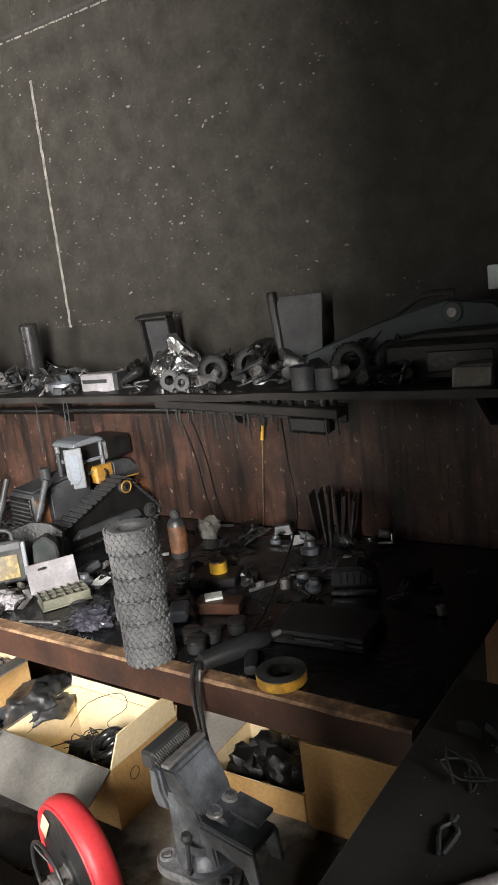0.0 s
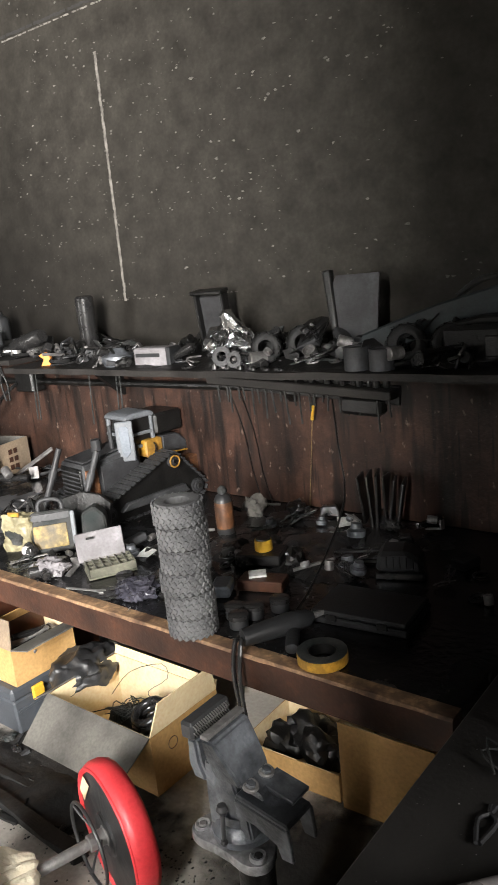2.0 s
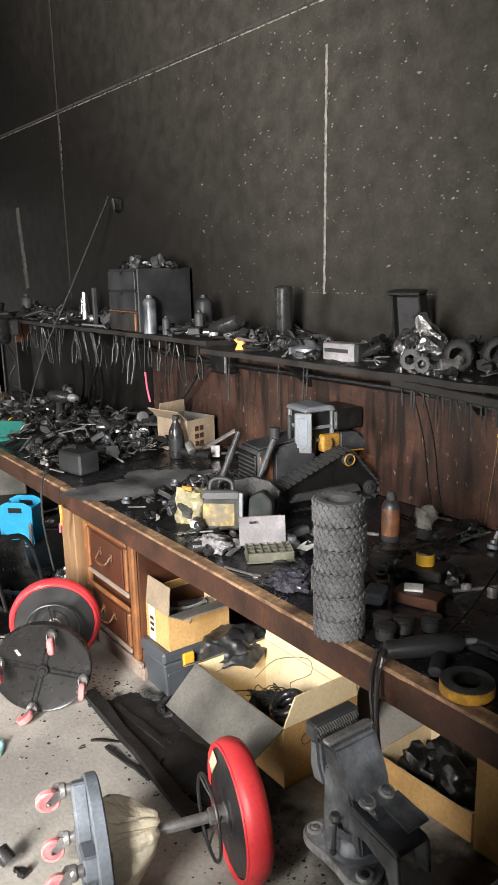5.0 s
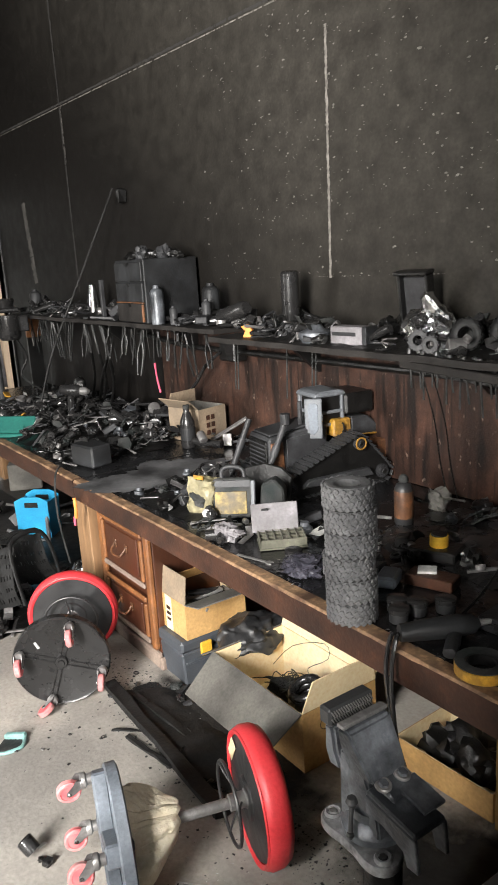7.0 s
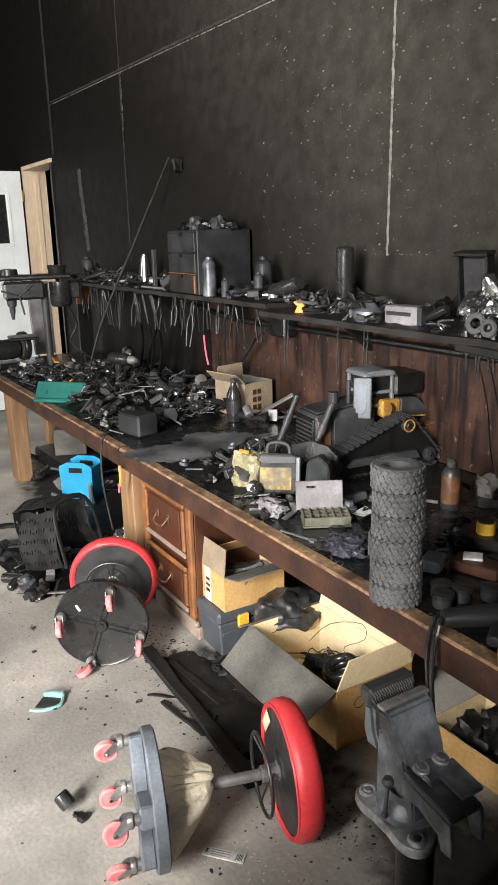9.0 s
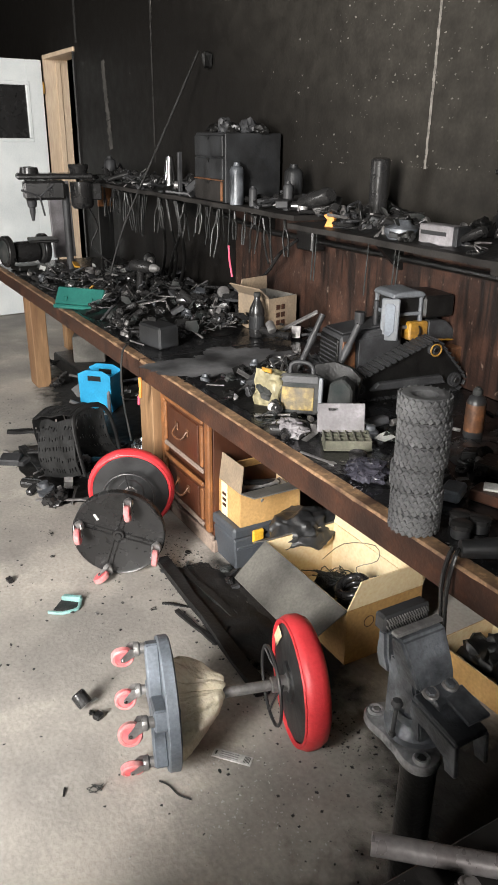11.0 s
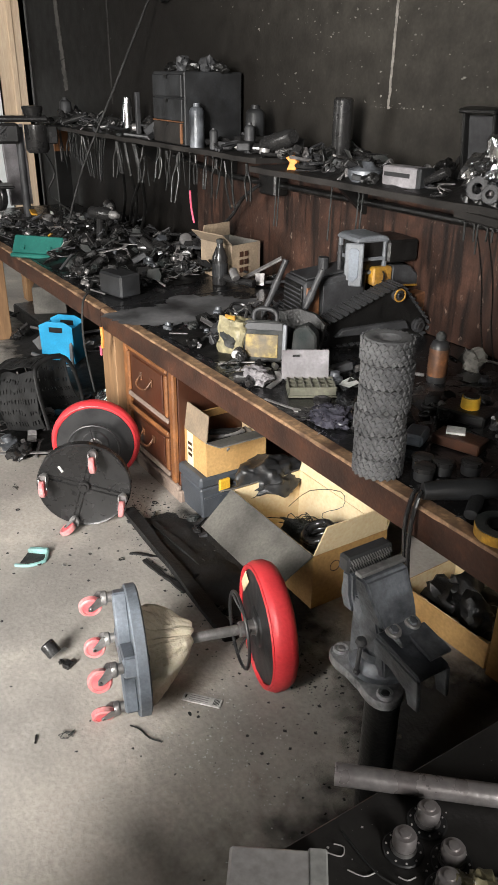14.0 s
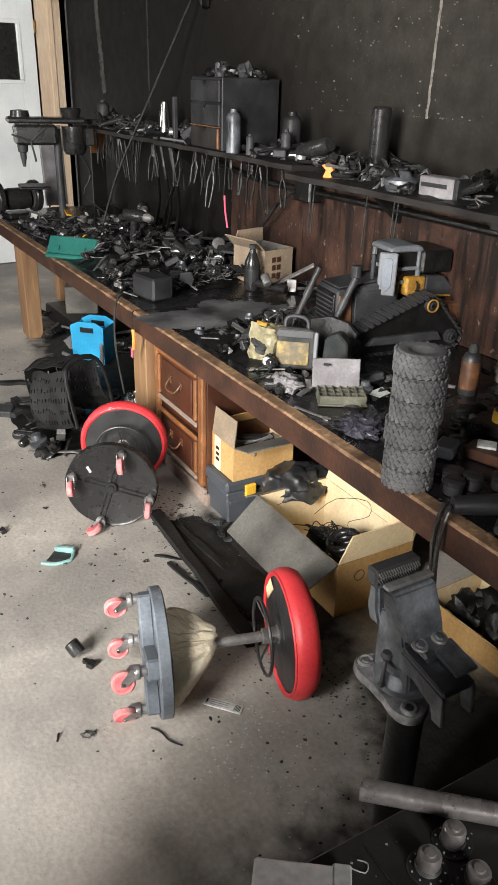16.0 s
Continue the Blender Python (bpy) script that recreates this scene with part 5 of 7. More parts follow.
part("cord", tube([(-0.085, 0.01, 0.023), (-0.105, 0.0, 0.015), (-0.12, -0.015, -0.06), (-0.105, -0.03, -0.2), (-0.06, 0.0, -0.35)], 0.005, 8), M_black, tool)
t2 = part("hand_file", rough_up(lathe([(0, 0), (0.014, 0.002), (0.016, 0.05), (0.012, 0.1), (0.017, 0.15), (0, 0.155)], 16, squash=0.8), 0.002, 0.02), M_grey, None, smooth=True)
t2.matrix_world = pose(0.762, -0.83, BENCH + 0.014, -90, 0, 32)
tagged(t2, "sooty grey tool handle on the bench", "tool")
tray = thing("flat_case", pose(0.817, -0.6, BENCH, 0, 0, 6), "flat grey case lying in the shade", "case")
part("body", box(0.23, 0.15, 0.016, (0, 0, 0.008), 0.003), M_grey, tray)
part("lid", rough_up(box(0.226, 0.146, 0.0125, (0, 0, 0.0235), 0.004), 0.0015, 0.06), M_grey, tray)
for x in (-0.06, 0.06):
    part("latch", box(0.024, 0.005, 0.014, (x, -0.0765, 0.018), 0.001), M_char, tray)
sander = thing("palm_sander", pose(0.777, -0.37, BENCH, 0, 0, 20), "sooty grey palm sander", "power tool")
part("foot", box(0.12, 0.09, 0.016, (0, 0, 0.008), 0.004), M_black, sander)
part("body", prism([(-0.06, 0.017), (0.06, 0.017), (0.055, 0.05), (0.02, 0.075), (-0.05, 0.07)], 0.08, bevel=0.01), M_grey, sander)
# dark bars set on the closed body paint the shade of vents
for k in range(5):
    part("vent_slot_inlay", box(0.004, 0.004, 0.03, (-0.03 + 0.016 * k, -0.0405, 0.045), 0.001), M_char, sander)
for k in range(6):
    f = part("charred_strip", rough_up(box(0.008, 0.06, 0.17 - 0.012 * abs(k - 2), (0, 0, 0.085), 0.002), 0.008, 0.05, k), M_char)
    f.matrix_world = pose(0.53 + 0.02 * k, -0.1, BENCH, 0, -6 + 3 * k, 20)
    tagged(f, "charred upright strip by the backboard", "debris", "charred strips")
pencil = thing("screwdriver", pose(0.325, -0.05, 0.955, 0, 0, 0), "yellow and black screwdriver hanging from the shelf", "screwdriver")
part("blade", tube([(0, 0, 0), (-0.05, 0.02, -0.295)], 0.0011, 6, smooth=0), M_label, pencil)
part("handle", tube([(0.03, -0.015, 0.11), (0.018, -0.008, 0.07), (0.01, -0.004, 0.04), (0, 0, 0.0)], 0.005, 8), M_yellow2, pencil)
part("grip", tube([(0.021, -0.01, 0.08), (0.013, -0.006, 0.05)], 0.0065, 8, smooth=0), M_char, pencil)
hang = part("hanging_cable", tube([(0.55, -0.28, 1.12), (0.54, -0.25, 0.95), (0.58, -0.3, 0.8), (0.64, -0.55, 0.69), (0.68, -0.7, 0.675)], 0.003, 6), M_char)
tagged(hang, "charred cord hanging from the shelf to the bench", "cord")

# soda bottle and torn carton
bot = thing("bottle", pose(-1.14, -0.29, BENCH), "sooty dark plastic bottle standing on the bench", "bottle")
part("body", lathe([(0, 0), (0.03, 0), (0.033, 0.01), (0.033, 0.1), (0.031, 0.12), (0.018, 0.15), (0.013, 0.16), (0.013, 0.175), (0, 0.175)], 24), M_black, bot, smooth=True)
part("cap", rod(0.015, 0.016, 18, 0.002, Matrix.Translation((0, 0, 0.172))), M_ash, bot)
part("label", lathe([(0.0332, 0.035), (0.0338, 0.04), (0.0338, 0.085), (0.0332, 0.09)], 24), M_grey, bot)
tc = carton(pose(-1.27, -0.16, BENCH, 0, 0, 12), 0.2, 0.17, 0.15, "scorched cardboard carton with torn flaps on the bench", {"front": (40, 0.07, M_dustcard, 0.0), "left": (100, 0.06, M_dustcard, 0.01)}, M_dustcard, M_cardash)
for i in range(3):
    for j in range(2):
        part("printed_mark", box(0.002, 0.022, 0.022, (0.1015, -0.05 + 0.03 * j + 0.02, 0.04 + 0.034 * i), 0.0005), M_fascia, tc, "dark printed mark")
bb = part("black_case", box(0.16, 0.12, 0.075, (0, 0, 0.0375), 0.008), M_char)
bb.matrix_world = pose(-0.345, -0.075, BENCH + 0.236, 0, 0, -9)
tagged(bb, "charred black case on the toy bulldozer", "case")


# ---- doorway, open door and the room behind ----
frame_ = tagged(new("door_frame_1"), "pale bare timber door frame", "door frame", kind="structure")
part("jamb", box(0.03, 0.2, 2.0, (-5.035, 0.085, 1.0), 0.003), M_jamb, frame_)
part("jamb", box(0.03, 0.2, 2.0, (-4.265, 0.085, 1.0), 0.003), M_char, frame_)
part("head", box(0.8, 0.2, 0.03, (-4.65, 0.085, 2.015), 0.003), M_jamb, frame_)
part("stop", box(0.012, 0.04, 1.98, (-5.013, 0.1, 0.99), 0.002), M_jamb, frame_)
door = tagged(new("door_1"), "white panelled door with a window standing open", "door", kind="structure")
door.matrix_world = pose(-5.02, -0.03, 0.012, 0, 0, 4)
part("leaf", box(0.04, 0.13, 1.98, (0, -0.075, 0.99), 0.003), M_white, door)
part("leaf", box(0.04, 0.15, 1.98, (0, -0.755, 0.99), 0.003), M_white, door)
part("leaf", box(0.04, 0.54, 1.4, (0, -0.41, 0.7), 0.001), M_white, door)
part("leaf", box(0.04, 0.54, 0.16, (0, -0.41, 1.9), 0.001), M_white, door)
pane = part("pane", box(0.006, 0.54, 0.42, (0, -0.41, 1.61), 0), M_black, door, "dark window glass")
for z in (1.39, 1.81):
    part("window_trim", box(0.052, 0.58, 0.03, (0, -0.41, z), 0.004), M_white, door)
for y in (-0.135, -0.685):
    part("window_trim", box(0.052, 0.03, 0.39, (0, y, 1.6), 0.004), M_white, door)
part("hinge", box(0.05, 0.012, 0.09, (0.0, -0.004, 1.78), 0.002), M_yellow, door, "brass hinge")
part("hinge", box(0.05, 0.012, 0.09, (0.0, -0.004, 0.25), 0.002), M_yellow, door, "brass hinge")
chest = thing("tool_chest", pose(-5.75, 0.62, 0), "grey steel tool chest in the next room", "tool chest")
part("body", box(0.6, 0.5, 1.5, (0, 0, 0.75), 0.01), M_grey, chest)
for k in range(7):
    dr = part("drawer", box(0.02, 0.46, 0.1, (0.305, 0, 0.75 + 0.115 * k), 0.004), M_pale, chest)
    part("pull", box(0.02, 0.44, 0.016, (0.318, 0, 0.79 + 0.115 * k), 0.004), M_steel, dr)
jar_ = part("glass_jug", lathe([(0, 0), (0.05, 0), (0.06, 0.05), (0.04, 0.1), (0.02, 0.13), (0, 0.13)], 16), M_paper, None, smooth=True)
jar_.location = (-5.55, 0.55, 1.5)
tagged(jar_, "pale jug standing on the tool chest", "jug")
brd = part("white_board", box(0.02, 0.16, 0.5, (0, 0, 0.25), 0.003), M_offwhite)
brd.matrix_world = pose(-3.66, -0.36, 0.66, 0, -4, 10)
tagged(brd, "pale board leaning behind the drill press", "board")
blk = part("timber_offcut", box(0.1, 0.08, 0.62, (0, 0, 0.31), 0.003), M_raw)
blk.matrix_world = pose(-3.7, -0.36, 0)
tagged(blk, "raw timber offcut standing behind the bench", "timber")
orange = part("orange_board", box(0.02, 0.1, 0.18, (0, 0, 0.09), 0.002), M_mahogpale)
orange.location = (-3.52, -0.1, 1.0)
tagged(orange, "orange-brown board end below the shelf", "board")
rail_ = part("support_rail", box(0.02, 0.1, 0.36, (0, 0, 0.18), 0.002), M_char)
rail_.location = (-3.52, -0.1, 0.64)
tagged(rail_, "charred rail under the shelf end", "rail")


# ---- drill press and grinder ----
def drill_press(m):
    d = thing("drill_press", m, "soot-black bench drill press with round column", "drill press")
    part("base", box(0.2, 0.3, 0.035, (0, 0, 0.018), 0.008), M_char, d)
    part("column", rod(0.02, 0.46, 20, 0.002, Matrix.Translation((0, 0.08, 0.03))), M_dozer, d, "sooty steel column", True)
    part("table", box(0.16, 0.16, 0.016, (0, -0.06, 0.2), 0.006), M_char, d)
    h = part("head", box(0.11, 0.22, 0.1, (0, -0.03, 0.46), 0.014), M_black, d)
    part("belt_cover", box(0.13, 0.4, 0.03, (0, 0.03, 0.53), 0.01), M_black, h)
    part("pulley_cap", lathe([(0, 0.545), (0.05, 0.545), (0.045, 0.575), (0, 0.58)], 20, Matrix.Translation((0, -0.1, 0))), M_black, h, smooth=True)
    part("pulley_cap", lathe([(0, 0.545), (0.045, 0.545), (0.055, 0.58), (0.05, 0.59), (0, 0.59)], 20, Matrix.Translation((0, 0.16, 0))), M_black, h, smooth=True)
    part("motor", lathe([(0, 0.36), (0.05, 0.362), (0.062, 0.38), (0.062, 0.5), (0, 0.5)], 24, Matrix.Translation((0, 0.17, 0))), M_black, d, smooth=True)
    part("motor_box", box(0.06, 0.05, 0.09, (0.0, 0.25, 0.45), 0.006), M_black, d)
    part("spindle", lathe([(0, 0.3), (0.008, 0.302), (0.012, 0.33), (0.016, 0.345), (0.016, 0.37), (0.024, 0.375), (0.028, 0.41), (0, 0.41)], 18, Matrix.Translation((0, -0.1, 0))), M_dozer, d, "sooty steel chuck", True)
    for k in range(3):
        a = radians(120 * k + 40)
        part("feed_handle", tube([(0.06, -0.06, 0.43), (0.065, -0.06 + 0.1 * math.cos(a), 0.43 + 0.1 * math.sin(a))], 0.005, 8, smooth=0), M_dozer, d)
    part("cord", tube([(0.03, 0.2, 0.36), (0.04, 0.24, 0.26), (0.02, 0.2, 0.16), (0.05, 0.28, 0.08), (0.06, 0.36, 0.02)], 0.005, 6), M_char, d)
    return d


drill_press(pose(-2.98, -0.62, BENCH, 0, 0, -10) @ Matrix.Scale(1.08, 4))
gr = thing("bench_grinder", pose(-3.3, -0.72, BENCH, 0, 0, 10), "soot-black bench grinder at the bench end", "grinder")
part("foot", box(0.14, 0.16, 0.03, (0, 0, 0.015), 0.006), M_char, gr)
part("motor", lathe([(0, -0.08), (0.06, -0.075), (0.065, -0.05), (0.065, 0.05), (0.06, 0.075), (0, 0.08)], 24, Matrix.Translation((0, 0, 0.11)) @ turned(rx=90)), M_black, gr, smooth=True)
for s in (-1, 1):
    g = part("wheel_guard", lathe([(0, -0.02), (0.09, -0.02), (0.095, -0.014), (0.095, 0.014), (0.09, 0.02), (0, 0.02)], 28, Matrix.Translation((0, s * 0.12, 0.12)) @ turned(rx=90)), M_black, gr, smooth=True)
    part("wheel", rod(0.07, 0.046, 24, 0.003, Matrix.Translation((0, s * 0.12 + 0.023, 0.12)) @ turned(rx=90)), M_ash, g)
teal = thing("teal_case", pose(-2.04, -0.78, BENCH, 0, 0, 42), "teal plastic case lid lying on the bench edge", "case")
part("lid", box(0.26, 0.09, 0.012, (0, 0, 0.055), 0.008, turned(rx=58)), M_teal, teal)
part("tray", box(0.25, 0.11, 0.02, (0, 0.0, 0.01), 0.006), M_teal, teal)
for x in (-0.07, 0.07):
    part("latch", box(0.02, 0.02, 0.004, (x, -0.02, 0.045), 0.001, turned(rx=58)), M_teal, teal)
grey_box = part("grey_block", box(0.15, 0.1, 0.09, (0, 0, 0.045), 0.008), M_grey)
grey_box.matrix_world = pose(-1.2, -0.72, BENCH, 0, 0, 12)
tagged(grey_box, "sooty grey box at the bench joint", "box")


def power_drill(m, mat_):
    d = thing("power_drill", m, "burnt cordless drill lying among tools", "drill", "burnt power drills")
    part("motor_housing", lathe([(0, -0.09), (0.025, -0.088), (0.032, -0.06), (0.032, 0.03), (0.024, 0.06), (0, 0.062)], 18, Matrix.Translation((0, 0, 0.17)) @ turned(ry=90)), mat_, d, smooth=True)
    part("chuck", lathe([(0, 0.06), (0.02, 0.06), (0.022, 0.085), (0.012, 0.11), (0, 0.112)], 16, Matrix.Translation((0, 0, 0.17)) @ turned(ry=90)), M_steel, d, smooth=True)
    part("grip", tube([(-0.02, 0, 0.15), (-0.03, 0, 0.09), (-0.035, 0, 0.04)], 0.02, 10), mat_, d, smooth=True)
    part("battery", box(0.11, 0.06, 0.045, (-0.03, 0, 0.022), 0.008), mat_, d)
    return d


drill0 = power_drill(pose(-2.08, -0.42, BENCH, 0, 0, 20), M_black)
copy_thing(drill0, pose(-2.28, -0.3, BENCH, 0, 0, -20))
copy_thing(drill0, pose(-1.8, -0.25, BENCH + 0.03, 78, 0, 60))
gold = part("tape_ring", lathe([(0.04, 0), (0.06, 0), (0.06, 0.025), (0.04, 0.025), (0.04, 0)], 28), M_mahogpale, None, smooth=True)
gold.matrix_world = pose(-2.3, -0.6, BENCH + 0.01, 0, 0, 0)
tagged(gold, "brown tape ring on the bench", "tape roll")

# ---- shelf things ----
SL = 1.18
cab = thing("drawer_cabinet", pose(-1.57, -0.175, SL + 0.002, 0, 0, -3), "charred three-drawer cabinet on the shelf, lowest drawer scorched orange", "drawer cabinet")
part("body", box(0.32, 0.27, 0.285, (0, 0.025, 0.1425), 0.004), M_grey, cab)
for k in range(3):
    f = part("drawer", box(0.3, 0.012, 0.086, (0, -0.115, 0.047 + 0.092 * k), 0.003), M_shelf if k == 0 else M_grey, cab)
    # flat front; the dark inlay paints the notch's shade
    part("finger_notch_inlay", prism([(-0.02, 0), (0.02, 0), (0.008, -0.016), (-0.008, -0.016)], 0.004, Matrix.Translation((0, -0.1215, 0.089 + 0.092 * k))), M_char, f)
part("scorched_strip", box(0.3, 0.014, 0.005, (0, -0.118, 0.093), 0.001), M_rust, cab)
part("scorched_strip", box(0.012, 0.014, 0.08, (0.144, -0.1195, 0.047), 0.002), M_rust, cab)
for k in range(9):
    j = part("burnt_lump", rough_up(lump(0.06 + 0.02 * (k % 3), 0.06, 0.04 + 0.02 * (k % 2), 60 + k, 3, 0.5), 0.008, 0.012), (M_char, M_dozer)[k % 2], smooth=True)
    j.location = (-1.7 + 0.033 * k, -0.2 + 0.045 * (k % 3), SL + 0.281)
    tagged(j, "burnt lump heaped on the cabinet", "debris", "burnt lumps on the cabinet")


def spray_can(m, material, label, r=0.03, h=0.16, group="spray cans on the shelf"):
    c = thing("spray_can", m, label, "can", group)
    part("body", lathe([(0, 0), (r, 0), (r, h * 0.82), (r * 0.75, h * 0.9), (r * 0.5, h * 0.92), (0, h * 0.92)], 22), material, c, smooth=True)
    part("cap", lathe([(0, h * 0.92), (r * 0.5, h * 0.92), (r * 0.42, h), (0, h)], 16), material, c, smooth=True)
    return c


spray_can(pose(-1.375, -0.26, SL), M_vise, "sooty blue-grey spray can beside the cabinet", 0.031, 0.17)
spray_can(pose(-1.13, -0.13, SL), M_grey, "dull grey spray can behind others", 0.038, 0.17)
spray_can(pose(-1.06, -0.2, SL), M_dozer, "small metal can on the shelf", 0.02, 0.11)
spray_can(pose(-1.27, -0.24, SL), M_dozer, "tiny steel canister on the shelf", 0.017, 0.08)
canister = part("black_canister", rod(0.033, 0.235, 28, 0.006), M_black, None, smooth=True)
canister.matrix_world = pose(-0.58, -0.13, 1.155, 3, 4, 0)
tagged(canister, "tall dark plain canister standing on the shelf", "canister")
spray_can(pose(-3.1, -0.2, SL), M_dozer, "shiny metal can on the far shelf", 0.035, 0.15)
cone = part("metal_cone", lathe([(0, 0), (0.045, 0), (0.018, 0.17), (0, 0.18)], 18), M_chrome, None, smooth=True)
cone.location = (-2.25, -0.18, SL)
tagged(cone, "bright metal cone on the shelf", "cone")
post = part("shelf_post", box(0.02, 0.02, 0.2, (0, 0, 0.1), 0.002), M_dozer)
post.location = (-1.93, -0.27, SL)
tagged(post, "dark upright bar at the shelf edge", "bar")
roll = part("black_cylinder", lathe([(0, 0), (0.028, 0), (0.032, 0.02), (0.032, 0.15), (0.024, 0.17), (0, 0.17)], 20), M_black, None, smooth=True)
roll.matrix_world = lying((-0.92, -0.22, SL + 0.035), (-0.68, -0.2, SL + 0.1), 0)
tagged(roll, "black cylinder lying on the shelf", "cylinder")
chunk = part("orange_scrap", prism([(-0.02, 0), (0.015, 0.0), (0.02, 0.03), (0.0, 0.05), (-0.025, 0.04), (-0.008, 0.025)], 0.02, bevel=0.002), M_orange)
chunk.matrix_world = pose(-0.68, -0.26, 1.155, 0, 0, 30)
tagged(chunk, "broken orange plastic piece on the shelf", "debris")
wb = thing("white_battery", pose(-0.13, -0.24, 1.157, 0, 0, 5), "pale grey oblong box on the shelf", "box")
part("body", box(0.14, 0.06, 0.058, (0, 0, 0.03), 0.004), M_offwhite, wb)
part("end_cap", box(0.018, 0.061, 0.06, (0.072, 0, 0.03), 0.003), M_grey, wb)
part("label", box(0.1, 0.002, 0.012, (-0.01, -0.031, 0.036), 0.0005), M_grey, wb)
dish = part("metal_dish", lathe([(0, 0), (0.045, 0), (0.058, 0.02), (0.056, 0.035), (0.03, 0.045), (0.02, 0.06), (0, 0.06)], 28), M_vise, None, smooth=True)
dish.location = (-0.3, -0.25, 1.156)
tagged(dish, "dark metal dish on the shelf edge", "dish")
fr = thing("display_box", pose(0.015, -0.1, 1.156, 8, 0, 8), "dark empty box frame standing on the shelf", "frame")
part("back", box(0.1, 0.02, 0.2, (0, 0.03, 0.1), 0.003), M_dozer, fr)
for x in (-0.05, 0.05):
    part("side", box(0.01, 0.04, 0.21, (x, 0.015, 0.105), 0.003), M_char, fr)
part("top", box(0.12, 0.05, 0.012, (0, 0.01, 0.216), 0.003), M_char, fr)
fo = part("crumpled_foil", rough_up(lump(0.13, 0.1, 0.13, 15, 4, 0.5), 0.024, 0.055), M_foil, None)
fo.matrix_world = pose(0.16, -0.2, 1.156, 0, 0, 20)
tagged(fo, "crumpled silver foil on the shelf", "foil")
pl = thing("bent_plate", pose(0.55, -0.14, 1.156, -6, 0, 4), "dark grey sheet plate standing with melted edge", "plate")
part("sheet", prism([(-0.05, 0.05), (0.065, 0.03), (0.075, 0.235), (-0.055, 0.235), (-0.075, 0.2)], 0.006, bevel=0.001), M_dozer, pl)
part("edge", rough_up(prism([(-0.055, 0.0), (-0.035, 0.0), (-0.07, 0.25), (-0.095, 0.25)], 0.025, bevel=0.004), 0.006, 0.02), M_char, pl, "melted black edge")
arm = thing("excavator_arm", pose(0.82, -0.15, 1.25, 0, -12, 2), "long dark teal-grey model excavator boom lying on the shelf", "model part")
part("boom", prism([(-0.26, -0.012), (-0.22, 0.03), (0.0, 0.055), (0.18, 0.06), (0.29, 0.02), (0.34, -0.06), (0.29, -0.09), (0.22, -0.02), (0.0, -0.015), (-0.2, -0.035)], 0.05, bevel=0.005), M_boom, arm)
for x, z, rr in ((-0.235, 0.0, 0.012), (0.19, 0.025, 0.026), (-0.13, 0.015, 0.014)):
    p = part("pivot", rod(rr, 0.06, 20, 0.002, Matrix.Translation((x, 0.03, z)) @ turned(rx=90)), M_boom, arm, smooth=True)
    part("pin", rod(rr * 0.5, 0.066, 14, 0.002, Matrix.Translation((x, 0.033, z)) @ turned(rx=90)), M_steel, p)
part("hose", tube([(0.05, 0, 0.06), (0.12, 0, 0.085), (0.2, 0, 0.07)], 0.008, 8), M_char, arm)
carb = thing("black_casing", pose(1.05, -0.13, 1.156, 0, 0, 2), "large charred casing under the boom", "casing")
part("body", rough_up(box(0.42, 0.2, 0.1, (0, 0, 0.05), 0.012), 0.004, 0.08), M_charplastic, carb)
part("cover", prism([(-0.2, 0.1), (0.2, 0.1), (0.17, 0.125), (-0.12, 0.12)], 0.18, bevel=0.006), M_charplastic, carb)
# dark panel on the front, painted for the shade of a recess
part("front_recess_inlay", box(0.16, 0.006, 0.05, (-0.02, -0.101, 0.05), 0.004), M_char, carb)
for x in (-0.14, 0.13):
    part("foot", rod(0.016, 0.03, 14, 0.002, Matrix.Translation((x, -0.1, 0.03)) @ turned(rx=90)), M_dozer, carb)
rt = part("scorched_block", rough_up(box(0.09, 0.08, 0.05, (0, 0, 0.025), 0.006), 0.006, 0.02), M_cardash)
rt.matrix_world = pose(1.08, -0.27, 1.156, 0, 0, 10)
tagged(rt, "scorched pale block on the shelf edge", "block")
for x, r_, h_ in ((0.64, 0.034, 0.06), (0.71, 0.032, 0.055)):
    t = thing("tin_can", pose(x, -0.285, 1.157), "short dull metal tin on the shelf edge", "tin", "tins on the shelf")
    part("body", lathe([(0, 0), (r_, 0), (r_ * 1.02, 0.004), (r_, 0.008), (r_, h_ - 0.006), (r_ * 1.03, h_ - 0.003), (r_, h_), (r_ * 0.9, h_ - 0.004), (0, h_ - 0.005)], 24), M_dozer, t, smooth=True)
for x, y, R in ((0.31, -0.22, 0.045), (0.19, -0.28, 0.03), (0.25, -0.3, 0.024), (0.74, -0.2, 0.05), (0.86, -0.2, 0.05), (0.4, -0.16, 0.05)):
    tyre(pose(x, y, 1.16 + R, 80, 0, 20), R, R * 0.7, "small charred model wheel on the shelf", "model wheels on the shelf", 14, M_charplastic if R > 0.04 else M_rubber, "toy_tyre")

# ---- conduit, rack and hanging tools ----
con = thing("electrical_conduit", pose(0, 0, 0), "charred black conduit with junction box under the shelf", "conduit")
part("pipe", tube([(-1.45, -0.06, 1.05), (-0.4, -0.06, 1.055), (0.2, -0.06, 1.055)], 0.013, 10, smooth=0), M_char, con)
part("pipe", tube([(-2.0, -0.05, 1.09), (-1.5, -0.05, 1.05)], 0.013, 10, smooth=0), M_char, con)
part("junction_box", box(0.12, 0.07, 0.1, (-1.1, -0.055, 1.06), 0.006), M_char, con)
part("cable", tube([(-1.14, -0.09, 1.05), (-1.25, -0.11, 0.98), (-1.4, -0.1, 0.86), (-1.62, -0.12, 0.77), (-1.85, -0.18, 0.74)], 0.008, 8), M_black, con)
